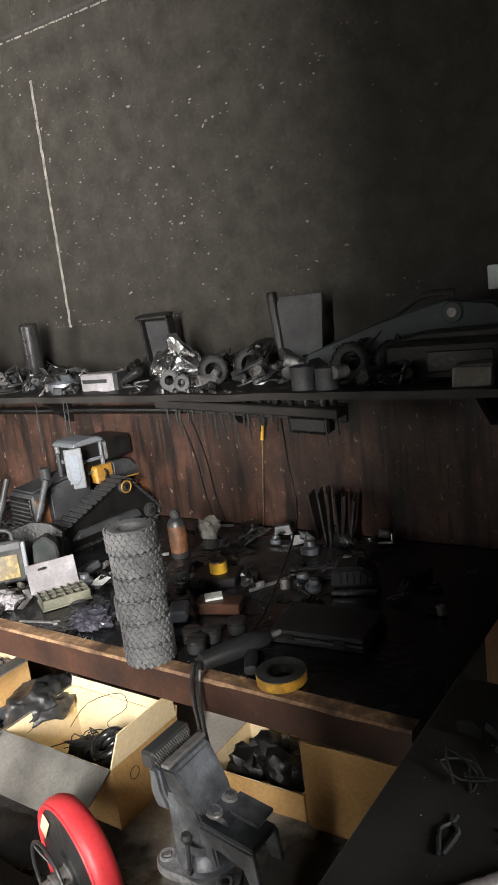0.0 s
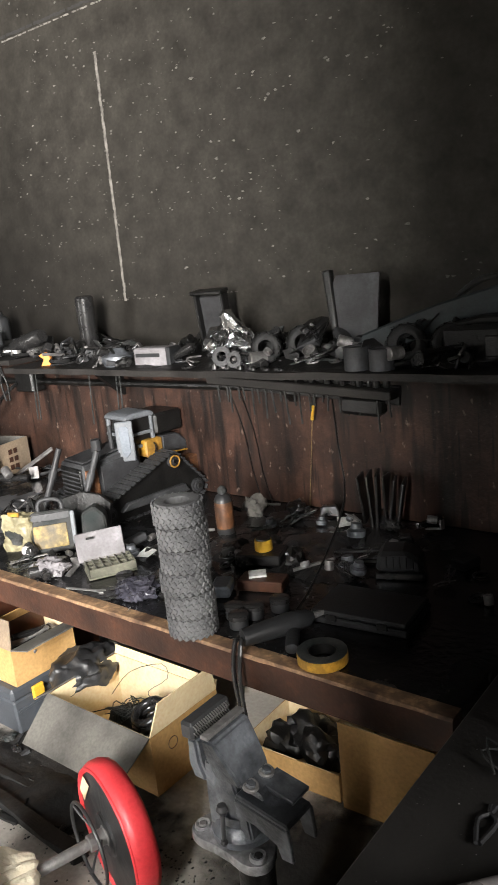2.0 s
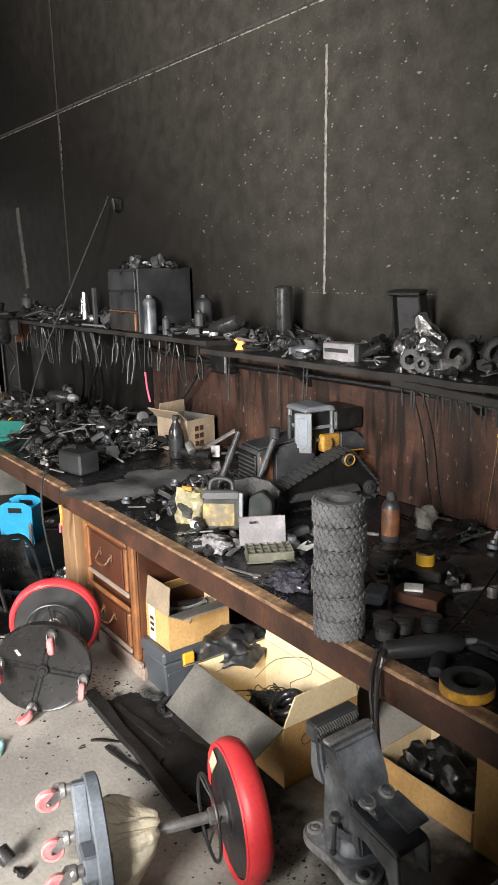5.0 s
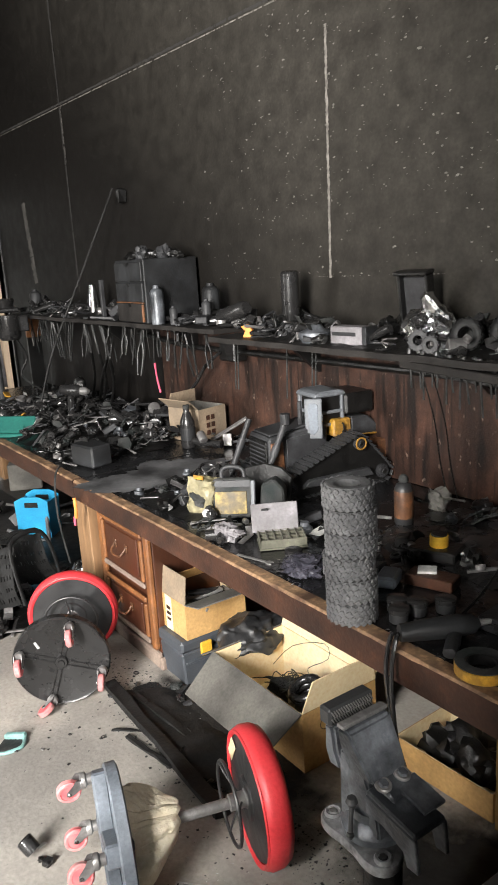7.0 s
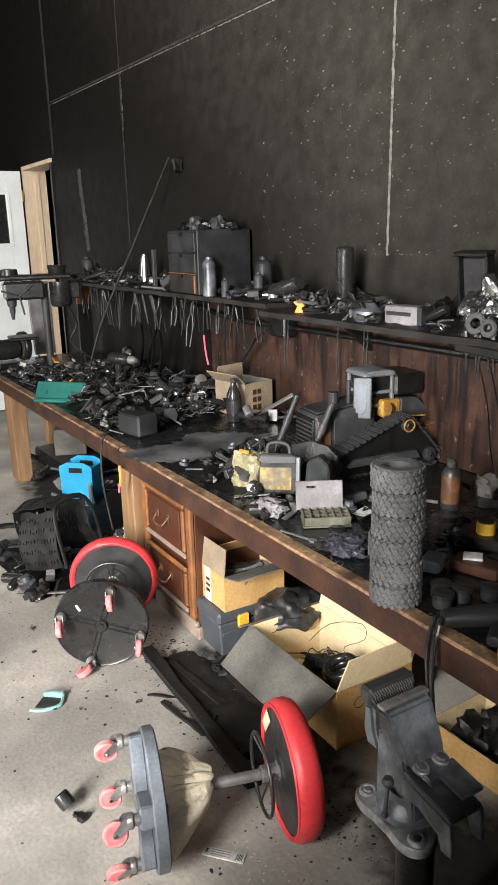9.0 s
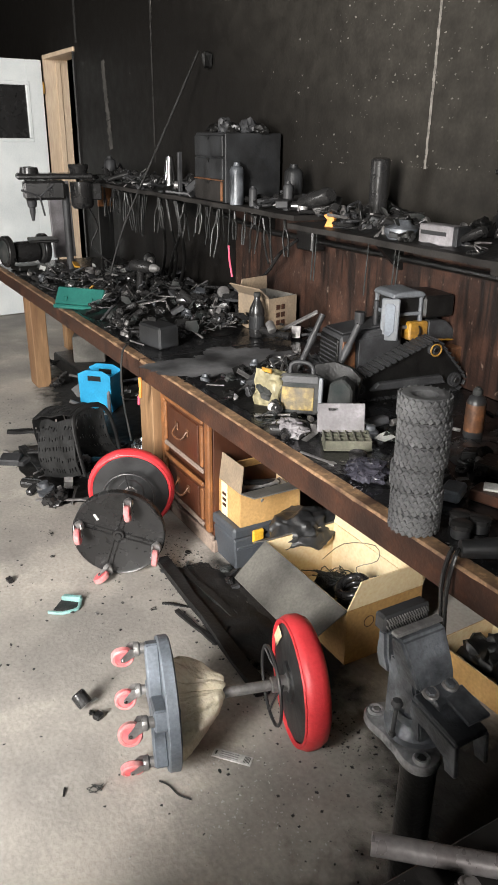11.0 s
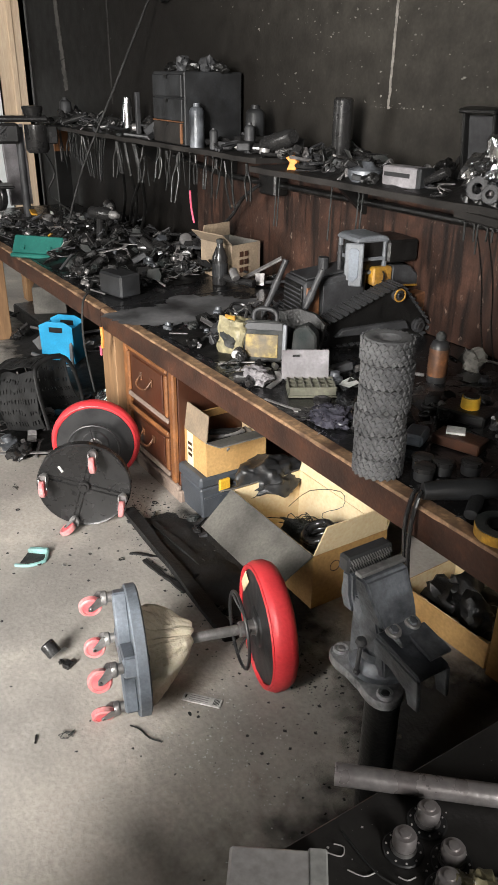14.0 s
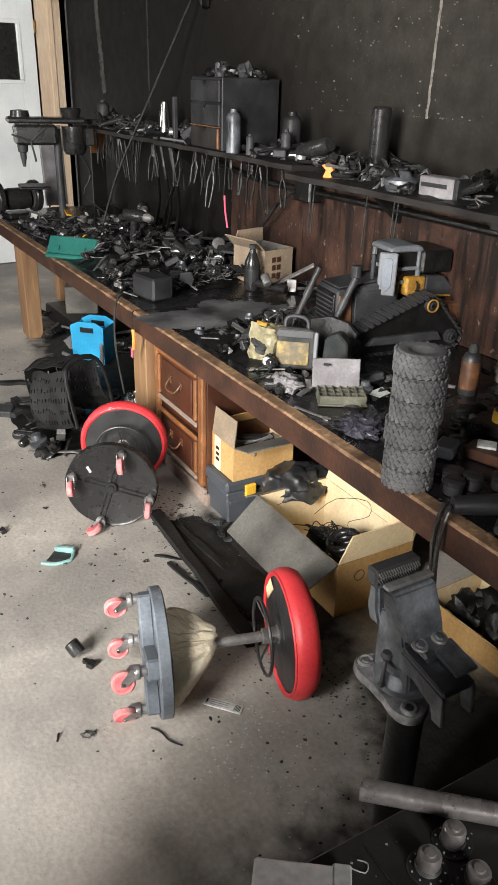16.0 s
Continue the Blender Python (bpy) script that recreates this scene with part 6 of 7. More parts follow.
rack = thing("tool_rack", pose(0.45, -0.3, 1.125, 0, 3, 0), "charred tool rack strip under the shelf", "rack")
part("strip", box(0.6, 0.05, 0.024, (0, 0, -0.012), 0.003), M_shelf, rack)
part("back_lip", box(0.6, 0.01, 0.05, (0, 0.03, -0.02), 0.002), M_char, rack)
part("dark_block", box(0.12, 0.05, 0.05, (0.2, 0.02, -0.05), 0.01), M_char, rack)


def driver(m, L, mat_, label):
    d = thing("screwdriver", m, label, "screwdriver", "screwdrivers in the rack")
    part("shaft", tube([(0, 0, 0), (0.002, 0, -L)], 0.0028, 6, smooth=0), M_steel if mat_ != M_char else M_ash, d)
    part("handle", lathe([(0, 0), (0.008, 0), (0.01, 0.01), (0.009, 0.03), (0, 0.035)], 10), mat_, d)
    return d


rnd = random.Random(4)
for k in range(24):
    x = 0.17 + 0.024 * k
    driver(pose(x, -0.3 + 0.012 * (k % 2), 1.126 - 0.0 - (x - 0.45) * 0.05, rnd.uniform(-5, 5), rnd.uniform(-6, 6), 0), rnd.uniform(0.05, 0.13), M_char, "charred screwdriver hanging in the rack")
for k in range(5):
    x = (-0.45, -0.43, -0.95, -0.93, -0.6)[k]
    driver(pose(x, -0.14, 1.15, 0, 4, 0), 0.24, M_char, "long charred bit hanging from the shelf")


def pliers(m, mat_, label):
    p = thing("pliers", m, label, "pliers", "pliers hanging below the shelf")
    part("jaw", rough_up(box(0.022, 0.012, 0.06, (0, 0, -0.03), 0.005), 0.002, 0.02), M_char, p)
    for s in (-1, 1):
        part("handle", tube([(0.006 * s, 0, -0.055), (0.02 * s, 0, -0.1), (0.016 * s, 0, -0.17), (0.012 * s, 0, -0.2)], 0.006, 8), mat_, p)
    return p


for k in range(46):
    x = -3.1 + k * 0.045 + rnd.uniform(-0.02, 0.02)
    if -2.2 < x < -1.95:
        continue
    z = SL - 0.035
    m = pose(x, -0.24 + rnd.uniform(-0.03, 0.03), z, rnd.uniform(-8, 8), rnd.uniform(-10, 10), rnd.uniform(0, 180))
    m = m @ Matrix.Diagonal((0.75, 0.75, 0.6 + 0.5 * rnd.random(), 1))
    if k % 2 == 0:
        driver(m, rnd.uniform(0.12, 0.22), M_char, "charred long tool hanging below the shelf")
    else:
        pliers(m, M_char, "charred pliers hanging below the shelf")
pk = part("pink_screwdriver", tube([(-1.43, -0.27, 1.0), (-1.44, -0.26, 0.93), (-1.435, -0.25, 0.86)], 0.0045, 8), M_pink)
tagged(pk, "long pink plastic strip hanging below the shelf", "tool")
for k, (x0, x1) in enumerate(((-2.2, -2.4), (-2.1, -2.25), (-2.0, -2.3), (-1.98, -2.15))):
    c = part("hanging_cable", tube([(x0, -0.27, 1.15), (x0 + 0.03, -0.26, 1.0), (x1 + 0.1, -0.2, 0.85), (x1, -0.18, 0.72)], 0.008, 8), M_char)
    tagged(c, "charred cable hanging from the shelf", "cable", "hanging cables")
for x in (0.16, 0.2):
    c = part("hanging_wire", tube([(x, -0.26, 1.14), (x + 0.01, -0.2, 0.95), (x - 0.01, -0.15, 0.8), (x, -0.12, BENCH + 0.005)], 0.002, 6), M_char)
    tagged(c, "thin charred wire hanging to the bench", "wire")
fallen = part("fallen_rod", tube([(-2.13, -0.06, 1.84), (-2.32, -0.2, 1.42), (-2.47, -0.36, 1.0), (-2.55, -0.45, 0.67)], 0.006, 8, smooth=4), M_char)
tagged(fallen, "drooping charred cable from wall to bench", "cable")
hook = part("wall_hook", rough_up(box(0.03, 0.05, 0.07, (0, 0, 0), 0.01), 0.012, 0.03), M_char)
hook.location = (-2.1, -0.03, 1.8)
tagged(hook, "burnt wall bracket holding a cable", "bracket")
drape = part("edge_cable", tube([(-1.22, -0.84, BENCH + 0.02), (-1.15, -0.9, BENCH), (-1.12, -0.92, 0.5), (-1.1, -0.9, 0.3)], 0.004, 6), M_ash)
tagged(drape, "grey cable draped over the bench corner", "cable")
cl = thing("pliers", pose(-1.0, -0.89, BENCH - 0.06, 0, 5, 0), "orange-handled pliers hanging at the bench corner", "pliers")
part("handle", tube([(0, 0, 0), (0.008, 0, -0.04), (0.004, 0, -0.08)], 0.007, 8), M_orange, cl, "orange handle")
part("jaw", box(0.012, 0.008, 0.04, (-0.012, 0, -0.1), 0.003), M_pink, cl)
tagp = part("white_wall_box", box(0.035, 0.012, 0.06, (0, 0, 0), 0.003), M_white)
tagp.location = (1.06, -0.01, 1.38)
tagged(tagp, "small bright white box on the wall", "tag")


# ---- burnt clutter ----
def clutter_kinds():
    kinds = []

    def add(name, bm, material, label, category, smooth=False):
        ob = part(name, bm, material, None, smooth=smooth)
        kinds.append(tagged(ob, label, category))

    r = random.Random(11)
    for k in range(5):
        add("burnt_lump", rough_up(lump(0.09, 0.06, 0.04, k + 100, 3, 0.5), 0.008, 0.012, k), (M_char, M_black, M_ash)[k % 3], "shapeless charred lump of melted plastic", "debris", True)
    for k in range(3):
        add("plastic_shard", rough_up(prism([(-0.05, 0), (0.04, 0.005), (0.055, 0.04), (0.0, 0.06), (-0.04, 0.035)], 0.005, turned(rx=70 - 30 * k)), 0.006, 0.03, k), (M_black, M_ash, M_char)[k], "warped burnt plastic shard", "debris")
    add("socket", lathe([(0.008, 0), (0.014, 0), (0.015, 0.002), (0.015, 0.03), (0.012, 0.032), (0.008, 0.032), (0.008, 0)], 14), M_steel, "sooty steel socket among the clutter", "socket", True)
    add("rubber_loop", ring(0.024, 0.007, 20, 8, Matrix.Translation((0, 0, 0.007))), M_char, "charred rubber ring among the clutter", "ring", True)
    add("metal_rod", rod(0.006, 0.14, 8, 0.001, Matrix.Translation((-0.07, 0, 0.006)) @ turned(ry=90)), M_steel, "sooty metal rod among the clutter", "rod")
    add("burnt_chisel", lathe([(0, 0), (0.012, 0.002), (0.015, 0.04), (0.011, 0.08), (0.014, 0.11), (0, 0.112)], 12, Matrix.Translation((-0.05, 0, 0.014)) @ turned(ry=90)), M_black, "burnt tool handle among the clutter", "tool", True)
    add("wrench", prism([(-0.09, -0.006), (0.06, -0.006), (0.075, -0.016), (0.095, -0.012), (0.08, 0), (0.095, 0.012), (0.075, 0.016), (0.06, 0.006), (-0.09, 0.006)], 0.006, Matrix.Translation((0, 0, 0.004)) @ turned(rx=90), bevel=0.001), M_steel, "sooty steel wrench among the clutter", "wrench")
    add("small_case", box(0.08, 0.055, 0.03, (0, 0, 0.015), 0.004), M_dozer, "sooty small plastic case", "case")
    add("gearbox", rough_up(lathe([(0, 0), (0.03, 0), (0.032, 0.02), (0.02, 0.028), (0.018, 0.045), (0, 0.046)], 18), 0.002, 0.02), M_vise, "dark metal gear housing", "part", True)
    add("cable_coil", ring(0.035, 0.006, 24, 6, Matrix.Translation((0, 0, 0.006))), M_black, "small coil of burnt cable", "cable", True)
    add("angle_iron", prism([(-0.04, 0), (0.04, 0), (0.04, 0.005), (-0.034, 0.005), (-0.034, 0.04), (-0.04, 0.04)], 0.03, bevel=0.001), M_steel, "bent sooty metal bracket", "bracket")
    add("tin_disc", lathe([(0, 0), (0.016, 0), (0.016, 0.012), (0, 0.014)], 16), M_ash, "ashy round cap among the clutter", "cap", True)
    add("motor_can", rod(0.02, 0.05, 18, 0.003, Matrix.Translation((-0.025, 0, 0.02)) @ turned(ry=90)), M_steel, "sooty small electric motor", "motor", True)
    add("paper_scrap", rough_up(prism([(-0.04, 0), (0.05, 0), (0.035, 0.06), (-0.03, 0.05)], 0.002, Matrix.Translation((0, 0, 0.012)) @ turned(rx=82)), 0.01, 0.04), M_paper, "scorched pale paper scrap", "paper")
    add("yellow_packet", rough_up(box(0.1, 0.05, 0.018, (0, 0, 0.01), 0.003), 0.004, 0.03), M_yellow, "scorched yellow packet among clutter", "packet")
    add("metal_flake", rough_up(prism([(-0.03, 0), (0.03, 0), (0.02, 0.035), (-0.02, 0.03)], 0.002, Matrix.Translation((0, 0, 0.01)) @ turned(rx=60)), 0.01, 0.02), M_foil, "shiny crumpled metal scrap", "scrap")
    for k in range(3):
        bm = tube([(r.uniform(-0.06, 0.06), r.uniform(-0.045, 0.045), r.uniform(0.004, 0.03)) for j in range(11)], (0.0022, 0.003, 0.0018)[k], 5)
        add("cable_tangle", bm, (M_char, M_ash, M_steel)[k], "tangle of burnt thin cables", "cable")
    bm = prism([(-0.1, -0.008), (0.1, -0.01), (0.1, 0.01), (-0.1, 0.008)], 0.01, Matrix.Translation((0, 0, 0.006)) @ turned(rx=90), bevel=0.002)
    add("metal_bar", bm, M_dozer, "flat sooty metal bar", "bar")
    bm = rod(0.022, 0.12, 16, 0.004, Matrix.Translation((-0.06, 0, 0.022)) @ turned(ry=90))
    box(0.03, 0.03, 0.07, (-0.03, 0.03, 0.02), 0.006, turned(rx=80), bm)
    add("burnt_grinder", bm, M_black, "burnt angle grinder body", "power tool")
    bm = prism([(-0.05, 0), (0.05, 0), (0.04, 0.05), (-0.03, 0.055)], 0.06, bevel=0.006)
    add("battery_pack", bm, M_black, "charred cordless battery pack", "battery")
    bm = bmesh.new()
    for j in range(2):
        tube([(-0.08, 0.004 * (2 * j - 1), 0.006), (0, 0.022 * (2 * j - 1), 0.006), (0.03, 0.0, 0.006), (0.06, -0.006 * (2 * j - 1), 0.006)], 0.006, 6, bm)
    add("burnt_pliers", bm, M_dozer, "sooty pliers lying in the heap", "pliers")
    add("screw_tin", lathe([(0, 0), (0.03, 0), (0.031, 0.03), (0.028, 0.03), (0.027, 0.004), (0, 0.004)], 20), M_steel, "small open metal tin", "tin", True)
    return kinds


KINDS = clutter_kinds()
WEIGHTS = [2, 2, 2, 2, 2, 3, 3, 3, 4, 3, 5, 4, 5, 3, 3, 3, 4, 3, 4, 2, 0.7, 2.5, 5, 4, 3, 4, 3, 3, 5, 3]
used = set()


def strew(n, x0, x1, y0, y1, z, seed, s0=0.6, s1=1.3, pile=0.0, group="", hollow=None, bright=1.0):
    r = random.Random(seed)
    weights = [w * (bright if KINDS[q_].data.materials[0] in (M_steel, M_foil, M_paper, M_yellow, M_vise) else 1) for q_, w in enumerate(WEIGHTS[: len(KINDS)])]
    for i in range(n):
        x, y = r.uniform(x0, x1), r.uniform(y0, y1)
        k = r.choices(range(len(KINDS)), weights)[0]
        s, h = r.uniform(s0, s1), pile * r.random() ** 1.6
        a, b, c = r.uniform(-15, 15) + (r.uniform(-50, 50) if h > 0.02 else 0), r.uniform(-12, 12) + (r.uniform(-40, 40) if h > 0.02 else 0), r.uniform(0, 360)
        if hollow and any(hx0 < x < hx1 and hy0 < y < hy1 for hx0, hx1, hy0, hy1 in hollow):
            continue
        m = pose(x, y, z + h, a, b, c)
        if k in used:
            ob = copy_thing(KINDS[k], m)
            ob.scale = (s, s, s)
        else:
            used.add(k)
            ob = KINDS[k]
            ob.matrix_world = m
            ob.scale = (s, s, s)
        ob["group"] = group


# heaps on the long bench, on the near bench and on the shelves
strew(620, -2.95, -1.2, -0.82, -0.06, BENCH + 0.01, 1, 0.3, 0.9, 0.06, "burnt clutter on the long bench", [(-2.25, -1.9, -0.86, -0.68)], 0.55)
strew(70, -1.75, -1.0, -0.35, -0.05, BENCH, 12, 0.8, 1.6, 0.06, "burnt clutter on the long bench", [(-1.4, -1.05, -0.36, -0.03)])
strew(100, -0.66, -0.25, -0.8, -0.35, BENCH, 2, 0.35, 0.95, 0.05, "burnt clutter on the near bench", [(-0.4, -0.2, -0.72, -0.6)])
strew(70, -0.3, 0.4, -0.82, -0.45, BENCH, 3, 0.35, 0.8, 0.01, "burnt clutter on the near bench", [(-0.02, 0.14, -0.77, -0.62), (0.2, 0.35, -0.84, -0.72), (-0.36, -0.17, -0.75, -0.57)])
strew(45, 0.1, 0.75, -0.5, -0.06, BENCH + 0.008, 5, 0.4, 0.9, 0.02, "burnt clutter on the near bench", [(0.36, 0.5, -0.52, -0.4), (0.12, 0.21, -0.37, -0.28)])
strew(20, 0.6, 1.05, -0.78, -0.2, BENCH, 6, 0.4, 0.9, 0.0, "burnt clutter on the near bench", [(0.6, 1.0, -0.9, -0.45), (0.72, 0.88, -0.45, -0.3)])
strew(120, -3.2, -1.75, -0.28, -0.04, SL, 7, 0.6, 1.3, 0.05, "burnt clutter on the far shelf", None, 0.15)
strew(60, -1.38, -0.55, -0.28, -0.05, SL, 8, 0.5, 1.1, 0.03, "burnt clutter on the far shelf", [(-1.42, -1.33, -0.3, -0.22)], 0.2)
strew(150, -0.6, 0.95, -0.3, -0.05, 1.157, 9, 0.45, 1.1, 0.055, "burnt clutter on the near shelf", [(-0.22, -0.04, -0.3, -0.2)], 0.35)
strew(120, -0.75, 0.95, -0.28, -0.06, 1.16, 14, 0.3, 0.75, 0.04, "burnt clutter on the near shelf", [(-0.22, -0.04, -0.3, -0.2)], 0.25)
strew(45, 0.3, 0.95, -0.2, -0.05, 1.157, 13, 0.6, 1.2, 0.08, "burnt clutter on the near shelf")



def melted_sheet(x0, x1, y0, y1, z, high, label, seed, material=M_black):
    """A wrinkled melted layer with a ragged outline."""
    nx, ny = int((x1 - x0) / 0.012), int((y1 - y0) / 0.012)
    vs, fs = [], []
    for j in range(ny + 1):
        for i in range(nx + 1):
            x, y = x0 + (x1 - x0) * i / nx, y0 + (y1 - y0) * j / ny
            e = min(i, nx - i) / nx * 2.4, min(j, ny - j) / ny * 2.4
            p = Vector((x, y, seed))
            h = 0.55 + 0.6 * noise.noise(p * 6) + 0.35 * noise.noise(p * 17) + 0.2 * abs(noise.noise(p * 45))
            h *= min(1, e[0] * 1.6) * min(1, e[1] * 1.6)
            vs.append((x + 0.01 * noise.noise(p * 20), y + 0.01 * noise.noise(p * 23), z + max(-0.002, high * (h - 0.12))))
    for j in range(ny):
        for i in range(nx):
            k = j * (nx + 1) + i
            if max(vs[q_][2] for q_ in (k, k + 1, k + nx + 2, k + nx + 1)) > z + 0.0005:
                fs.append((k, k + 1, k + nx + 2, k + nx + 1))
    m_ = bpy.data.meshes.new("melted_sheet")
    m_.from_pydata(vs, [], fs)
    m_.materials.append(material)
    for f in m_.polygons:
        f.use_smooth = True
    return tagged(new("melted_sheet", m_), label, "debris")


melted_sheet(0.12, 0.78, -0.52, -0.05, BENCH, 0.03, "crumpled wet black sheet melted onto the bench", 1)
melted_sheet(-2.95, -1.15, -0.84, -0.04, BENCH, 0.07, "melted black layer under the burnt tools", 2, M_char)
melted_sheet(-0.68, -0.2, -0.82, -0.35, BENCH, 0.03, "melted black layer around the carrying case", 3, M_char)
melted_sheet(-3.3, -1.72, -0.29, -0.03, SL, 0.05, "charred crust on the far shelf", 4, M_char)
melted_sheet(-0.8, 1.0, -0.3, -0.03, 1.157, 0.045, "charred crust on the near shelf", 5, M_char)
melted_sheet(-0.6, 0.1, -1.02, -0.8, 0, 0.02, "charred crust on the floor before the boxes", 6, M_charplastic)
melted_sheet(-2.0, -1.2, -1.25, -0.8, 0, 0.03, "melted black plastic crust on the floor", 7, M_char)

# floor debris
strew(40, -3.3, -1.4, -0.75, -0.2, 0, 21, 0.8, 1.8, 0.05, "burnt debris under the long bench", [(-2.55, -2.25, -0.75, -0.45)])
strew(45, -2.0, -1.25, -1.25, -0.75, 0, 22, 0.5, 1.4, 0.02, "burnt debris by the basket")
strew(22, -0.75, 0.2, -1.02, -0.78, 0, 23, 0.2, 0.5, 0.0, "burnt debris on the floor before the boxes", [(-0.6, -0.4, -0.8, -0.4)], 0.1)
strew(14, -1.3, 0.5, -1.7, -1.1, 0, 24, 0.15, 0.35, 0.0, "crumbs on the open floor")
strew(34, 1.24, 1.9, -1.15, -0.85, 0.7, 25, 0.35, 0.8, 0.02, "burnt scraps on the steel table", None, 0.1)
for x0, y0, x1, y1, w in ((-0.62, -0.985, 0.16, -1.02, 0.04), (-0.51, -0.94, -0.06, -0.906, 0.024), (-0.325, -1.065, -0.1, -1.03, 0.016), (-0.39, -1.09, -0.3, -0.99, 0.01), (-1.95, -1.16, -1.64, -1.15, 0.03), (-2.2, -1.17, -2.1, -0.98, 0.03), (-0.3, -0.93, -0.02, -0.99, 0.008), (-0.42, -0.9, -0.2, -1.0, 0.006)):
    a, b = Vector((x0, y0, w * 0.35)), Vector((x1, y1, w * 0.35))
    L = (b - a).length
    bm = bmesh.new()
    bmesh.ops.create_cube(bm, size=1, matrix=Matrix.Diagonal((L, w, w * 0.6, 1)))
    bmesh.ops.subdivide_edges(bm, edges=bm.edges[:], cuts=5, use_grid_fill=True)
    rough_up(bm, 0.008, 0.05, x0)
    st = part("charred_stick", bm, M_charplastic)
    st.matrix_world = Matrix.Translation((a + b) / 2) @ turned(rz=math.degrees(math.atan2(y1 - y0, x1 - x0)))
    tagged(st, "long charred timber stick lying on the floor", "timber", "charred sticks on the floor")

# fine ash crumbs on the concrete; the black films follow below
rnd = random.Random(8)
verts, faces = [], []
for i in range(7500):
    x = rnd.uniform(-4.2, 1.2)
    y = -0.95 - abs(rnd.gauss(0, 0.33))
    if rnd.random() < 0.72:
        x, y = rnd.gauss(-0.2, 0.32), -0.92 + rnd.gauss(0, 0.055)
    s = 0.0008 + 0.0055 * rnd.random() ** 5
    a = rnd.uniform(0, 6.28)
    n = len(verts)
    for k in range(4):
        b = a + k * 1.571 + rnd.uniform(-0.4, 0.4)
        verts.append((x + s * math.cos(b) * rnd.uniform(0.5, 1.4), y + s * math.sin(b), 0.0005))
    verts.append((x, y, s * 0.5))
    faces += [(n + k, n + (k + 1) % 4, n + 4) for k in range(4)]
me = bpy.data.meshes.new("ash_crumbs")
me.from_pydata(verts, [], faces)
me.materials.append(M_char)
tagged(new("ash_crumbs", me), "fine black ash crumbs scattered on the concrete", "ash", kind="stuff")

# thin dark flakes and scuffs on the open concrete
verts, faces = [], []
for i in range(240):
    cx, cy = rnd.uniform(-2.6, 0.7), rnd.uniform(-2.2, -1.1)
    if noise.noise(Vector((cx * 1.7, cy * 1.7, 6))) < -0.05:
        continue
    s = 0.002 + 0.011 * rnd.random() ** 3
    a, n = rnd.uniform(0, 6.28), len(verts)
    for k in range(7):
        b = a + k * 0.8976
        q_ = rnd.uniform(0.45, 1.25)
        verts.append((cx + 1.5 * s * q_ * math.cos(b), cy + s * q_ * math.sin(b), 0.0012 + 0.0015 * rnd.random()))
    faces.append(tuple(range(n, n + 7)))
me = bpy.data.meshes.new("soot_flakes")
me.from_pydata(verts, [], faces)
me.materials.append(M_ash)
tagged(new("soot_flakes", me), "thin dark soot flakes lying on the concrete", "soot", kind="stuff")

# pale slivers on the concrete
verts, faces = [], []
for i in range(520):
    x, y = rnd.gauss(0.5, 0.12), rnd.gauss(-1.24, 0.09)
    a, L = rnd.uniform(0, 6.28), 0.0006 + 0.0035 * rnd.random() ** 3
    n = len(verts)
    for u, w in ((-1, -0.45), (rnd.uniform(0.3, 1), -0.5), (0.8, 0.45), (-0.5, rnd.uniform(0.2, 0.7))):
        verts.append((x + L * (u * math.cos(a) - w * math.sin(a)), y + L * (u * math.sin(a) + w * math.cos(a)), 0.0042))
    faces.append((n, n + 1, n + 2, n + 3))
me = bpy.data.meshes.new("pale_slivers")
me.from_pydata(verts, [], faces)
me.materials.append(M_paper)
tagged(new("pale_slivers", me), "pale slivers strewn on the concrete", "slivers", kind="stuff")

# pale chips where plaster shows through the soot
verts, faces = [], []
for i in range(420):
    if rnd.random() < 0.4:
        cx, cz = rnd.gauss(-0.4, 0.6), rnd.gauss(1.85, 0.35)
        pts = [(cx + rnd.gauss(0, 0.05), cz + rnd.gauss(0, 0.04)) for _ in range(rnd.randint(2, 7))]
    else:
        pts = [(rnd.uniform(-4.2, 1.4), rnd.uniform(1.35, 3.2))]
    for x, z in pts:
        if x < -1.4 and rnd.random() < 0.75:
            continue
        s = 0.001 + 0.0036 * rnd.random() ** 2.2
        a = rnd.uniform(0, 6.28)
        n = len(verts)
        for k in range(5):
            b = a + k * 1.2566
            q_ = rnd.uniform(0.4, 1.3)
            verts.append((x + 1.7 * s * q_ * math.cos(b), -0.0012, max(1.36, z) + s * q_ * math.sin(b)))
        faces.append((n, n + 1, n + 2, n + 3, n + 4))
me = bpy.data.meshes.new("plaster_chips")
me.from_pydata(verts, [], faces)
me.materials.append(M_flake)
tagged(new("plaster_chips", me), "pale plaster chips showing through the soot", "chips", kind="stuff")


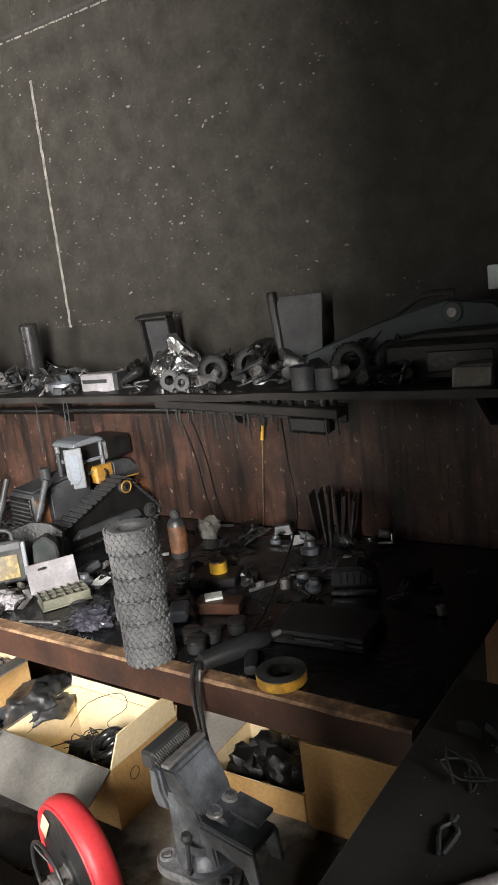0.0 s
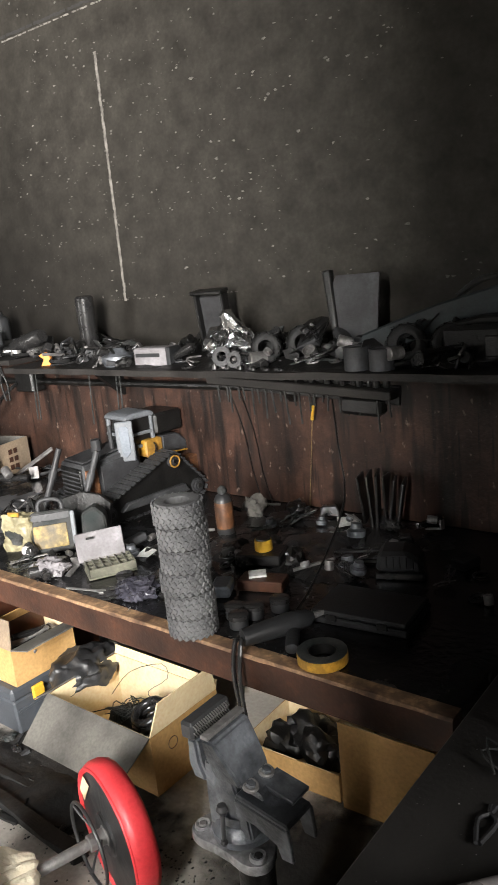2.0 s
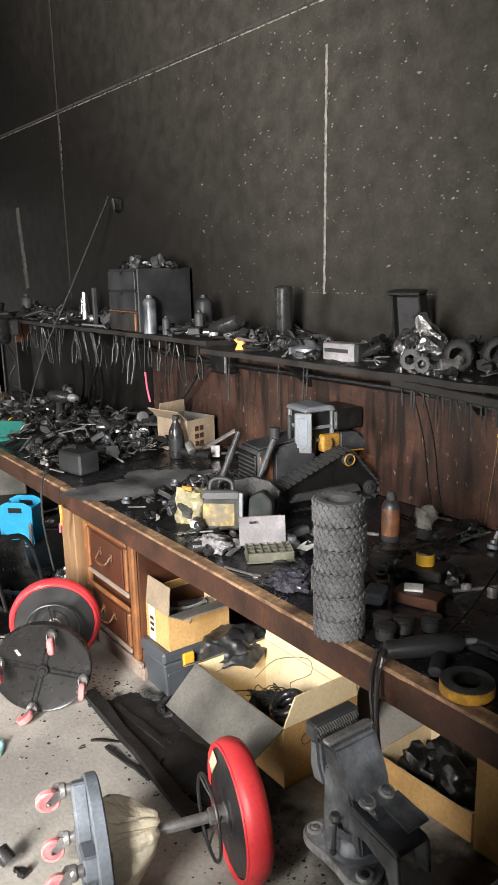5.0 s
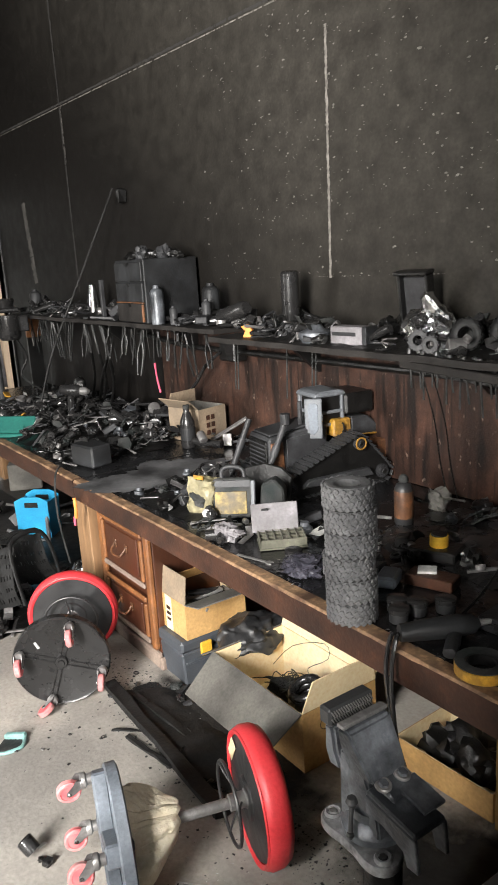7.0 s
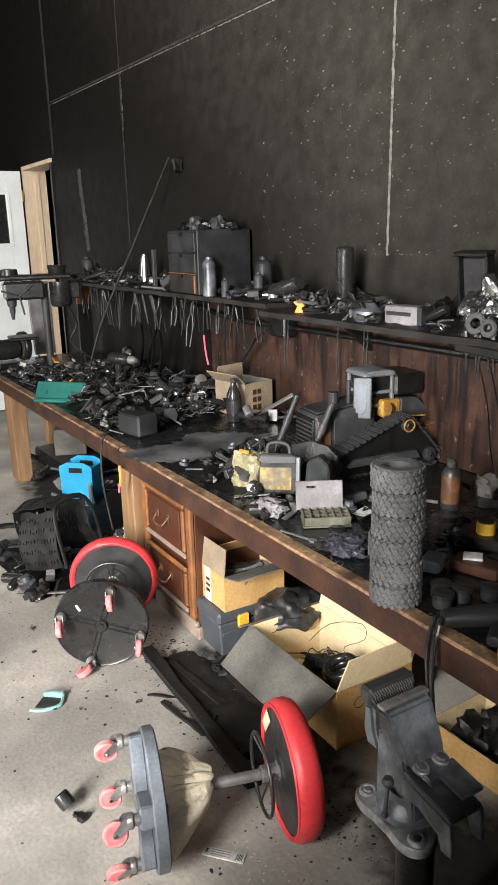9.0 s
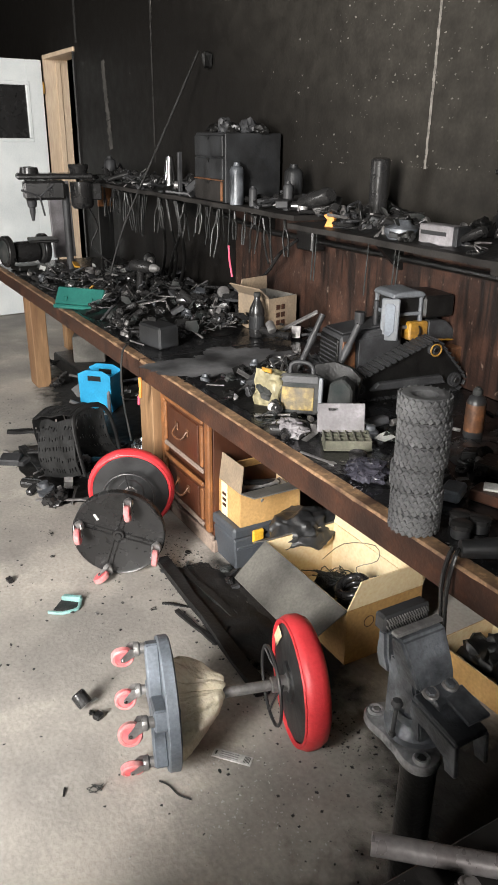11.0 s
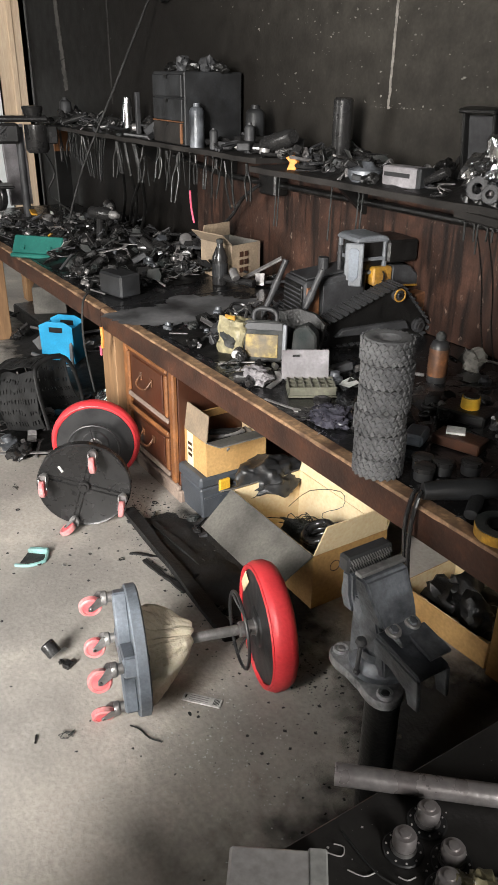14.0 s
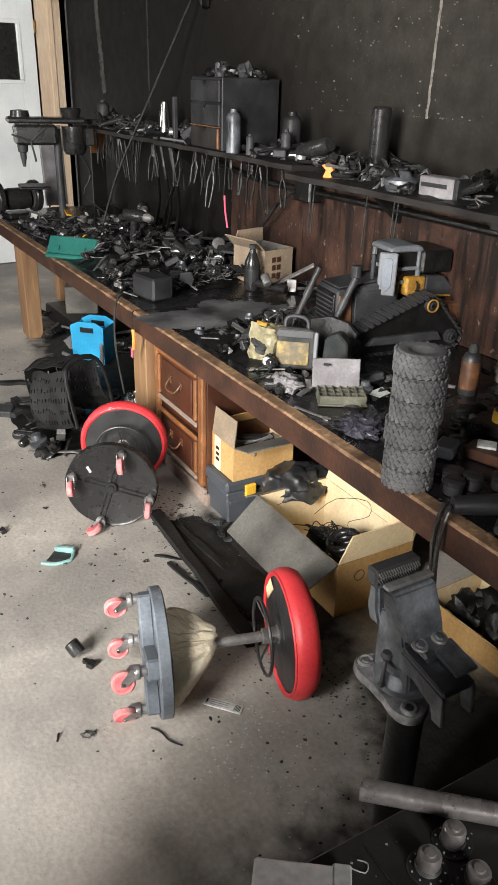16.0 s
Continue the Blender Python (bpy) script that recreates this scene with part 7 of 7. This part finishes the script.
# board joints: ragged pale filler lines
def joint(name, x0, z0, x1, z1, w, material, gap, seed):
    r = random.Random(seed)
    vs, fs = [], []
    L = math.hypot(x1 - x0, z1 - z0)
    n = int(L / 0.007)
    ux, uz = (x1 - x0) / L, (z1 - z0) / L
    for i in range(n):
        if r.random() < gap:
            continue
        s, e = L * i / n, L * (i + 1.25) / n
        ww, o = w * r.uniform(0.7, 1.1), w * 0.3 * noise.noise(Vector((i * 0.21, seed, 0)))
        k = len(vs)
        for t_, side in ((s, -1), (e, -1), (e, 1), (s, 1)):
            vs.append((x0 + ux * t_ - uz * (side * ww / 2 + o), -0.0022 - 0.0004 * (i % 2), z0 + uz * t_ + ux * (side * ww / 2 + o)))
        fs.append((k, k + 1, k + 2, k + 3))
    m_ = bpy.data.meshes.new(name)
    m_.from_pydata(vs, [], fs)
    m_.materials.append(material)
    return tagged(new(name, m_), "ragged filler line of a plasterboard joint", "wall joint", kind="structure")


joint("trim_joint_1", -0.497, 1.355, -0.484, 2.2, 0.013, M_seam, 0.0, 1)
# next: a pale vertical streak on the wall, not a board joint
joint("trim_streak_1", -3.6, 1.36, -3.68, 1.9, 0.075, M_streak, 0.03, 11)
joint("trim_joint_2", -2.855, 1.3, -2.855, 2.37, 0.02, M_dark, 0.05, 2)
joint("trim_joint_3", -2.84, 2.05, -2.84, 2.37, 0.008, M_flake, 0.35, 3)
joint("trim_joint_4", -4.2, 2.385, 1.0, 2.33, 0.006, M_seam, 0.3, 4)
joint("trim_joint_5", -4.2, 2.4, 1.0, 2.345, 0.012, M_dark, 0.05, 5)
joint("trim_joint_6", -4.2, 2.05, -4.2, 3.4, 0.05, M_dark, 0.02, 6)
joint("trim_joint_7", -2.855, 2.39, -2.855, 3.4, 0.02, M_dark, 0.05, 7)
joint("trim_joint_8", -0.525, 2.39, -0.525, 3.4, 0.008, M_dark, 0.1, 8)


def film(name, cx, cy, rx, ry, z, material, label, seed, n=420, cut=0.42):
    """A thin ragged-edged film lying flat."""
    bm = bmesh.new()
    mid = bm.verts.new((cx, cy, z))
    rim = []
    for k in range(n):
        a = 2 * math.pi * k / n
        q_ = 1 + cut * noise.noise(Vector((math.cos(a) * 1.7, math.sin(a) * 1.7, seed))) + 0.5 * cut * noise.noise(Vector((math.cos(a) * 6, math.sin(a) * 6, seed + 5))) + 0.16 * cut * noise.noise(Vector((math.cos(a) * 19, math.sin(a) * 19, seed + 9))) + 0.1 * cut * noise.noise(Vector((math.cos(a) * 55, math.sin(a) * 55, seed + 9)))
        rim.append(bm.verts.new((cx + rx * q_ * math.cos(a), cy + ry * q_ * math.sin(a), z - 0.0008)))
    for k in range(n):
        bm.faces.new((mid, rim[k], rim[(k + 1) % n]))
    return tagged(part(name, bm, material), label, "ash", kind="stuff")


# by the vise and the bench's right end these films paint shade in black
film("ash_shade_film", 0.88, -0.72, 0.62, 0.4, 0.0032, M_ashshade, "black film for ash and painted shade under the bench", 1, cut=0.06)
film("ash_shade_film", 1.15, -1.2, 0.66, 0.62, 0.0044, M_ashshade, "black film for ash and painted shade round the vise post", 5, cut=0.06)
film("ash_shade_film", -0.12, -0.84, 0.62, 0.24, 0.0024, M_ashshade, "wet black ash before the cardboard boxes", 2, cut=0.06)
film("ash_shade_film", -2.4, -0.55, 1.1, 0.42, 0.0017, M_ashshade, "black film on the floor under the long bench", 3, cut=0.06)
film("ash_shade_film", -1.6, -1.05, 0.45, 0.17, 0.0038, M_ashshade, "black ash around the melted basket", 4, cut=0.06)
film("ash_shade_film", 1.2, -0.45, 0.6, 0.42, 0.0013, M_ashshade, "black film painted for the shade beyond the bench end", 8, cut=0.06)
film("ash_dust", -0.85, -0.58, 0.19, 0.27, BENCH + 0.0012, M_topdust, "grey ash dust on the bench top", 6)

# bright foil specks that imitate wet glints on the near bench
verts, faces = [], []
for i in range(1800):
    x, y = rnd.uniform(-0.75, 0.8), -0.84 + 0.7 * rnd.random() ** 1.5
    if noise.noise(Vector((x * 5, y * 5, 2))) < -0.05:
        continue
    s, a, t_ = 0.001 + 0.004 * rnd.random() ** 2, rnd.uniform(0, 6.28), rnd.uniform(-0.5, 0.5)
    n = len(verts)
    for k in range(4):
        b = a + k * 1.571
        verts.append((x + s * math.cos(b) * (2.2 if k % 2 else 0.7), y + s * math.sin(b) * (2.2 if k % 2 else 0.7), BENCH + 0.002 + 0.3 * s + s * t_ * math.cos(b)))
    faces.append((n, n + 1, n + 2, n + 3))
me = bpy.data.meshes.new("glint_specks")
me.from_pydata(verts, [], faces)
me.materials.append(M_foil)
tagged(new("glint_specks", me), "bright foil specks imitating wet glints on the bench", "residue", kind="stuff")
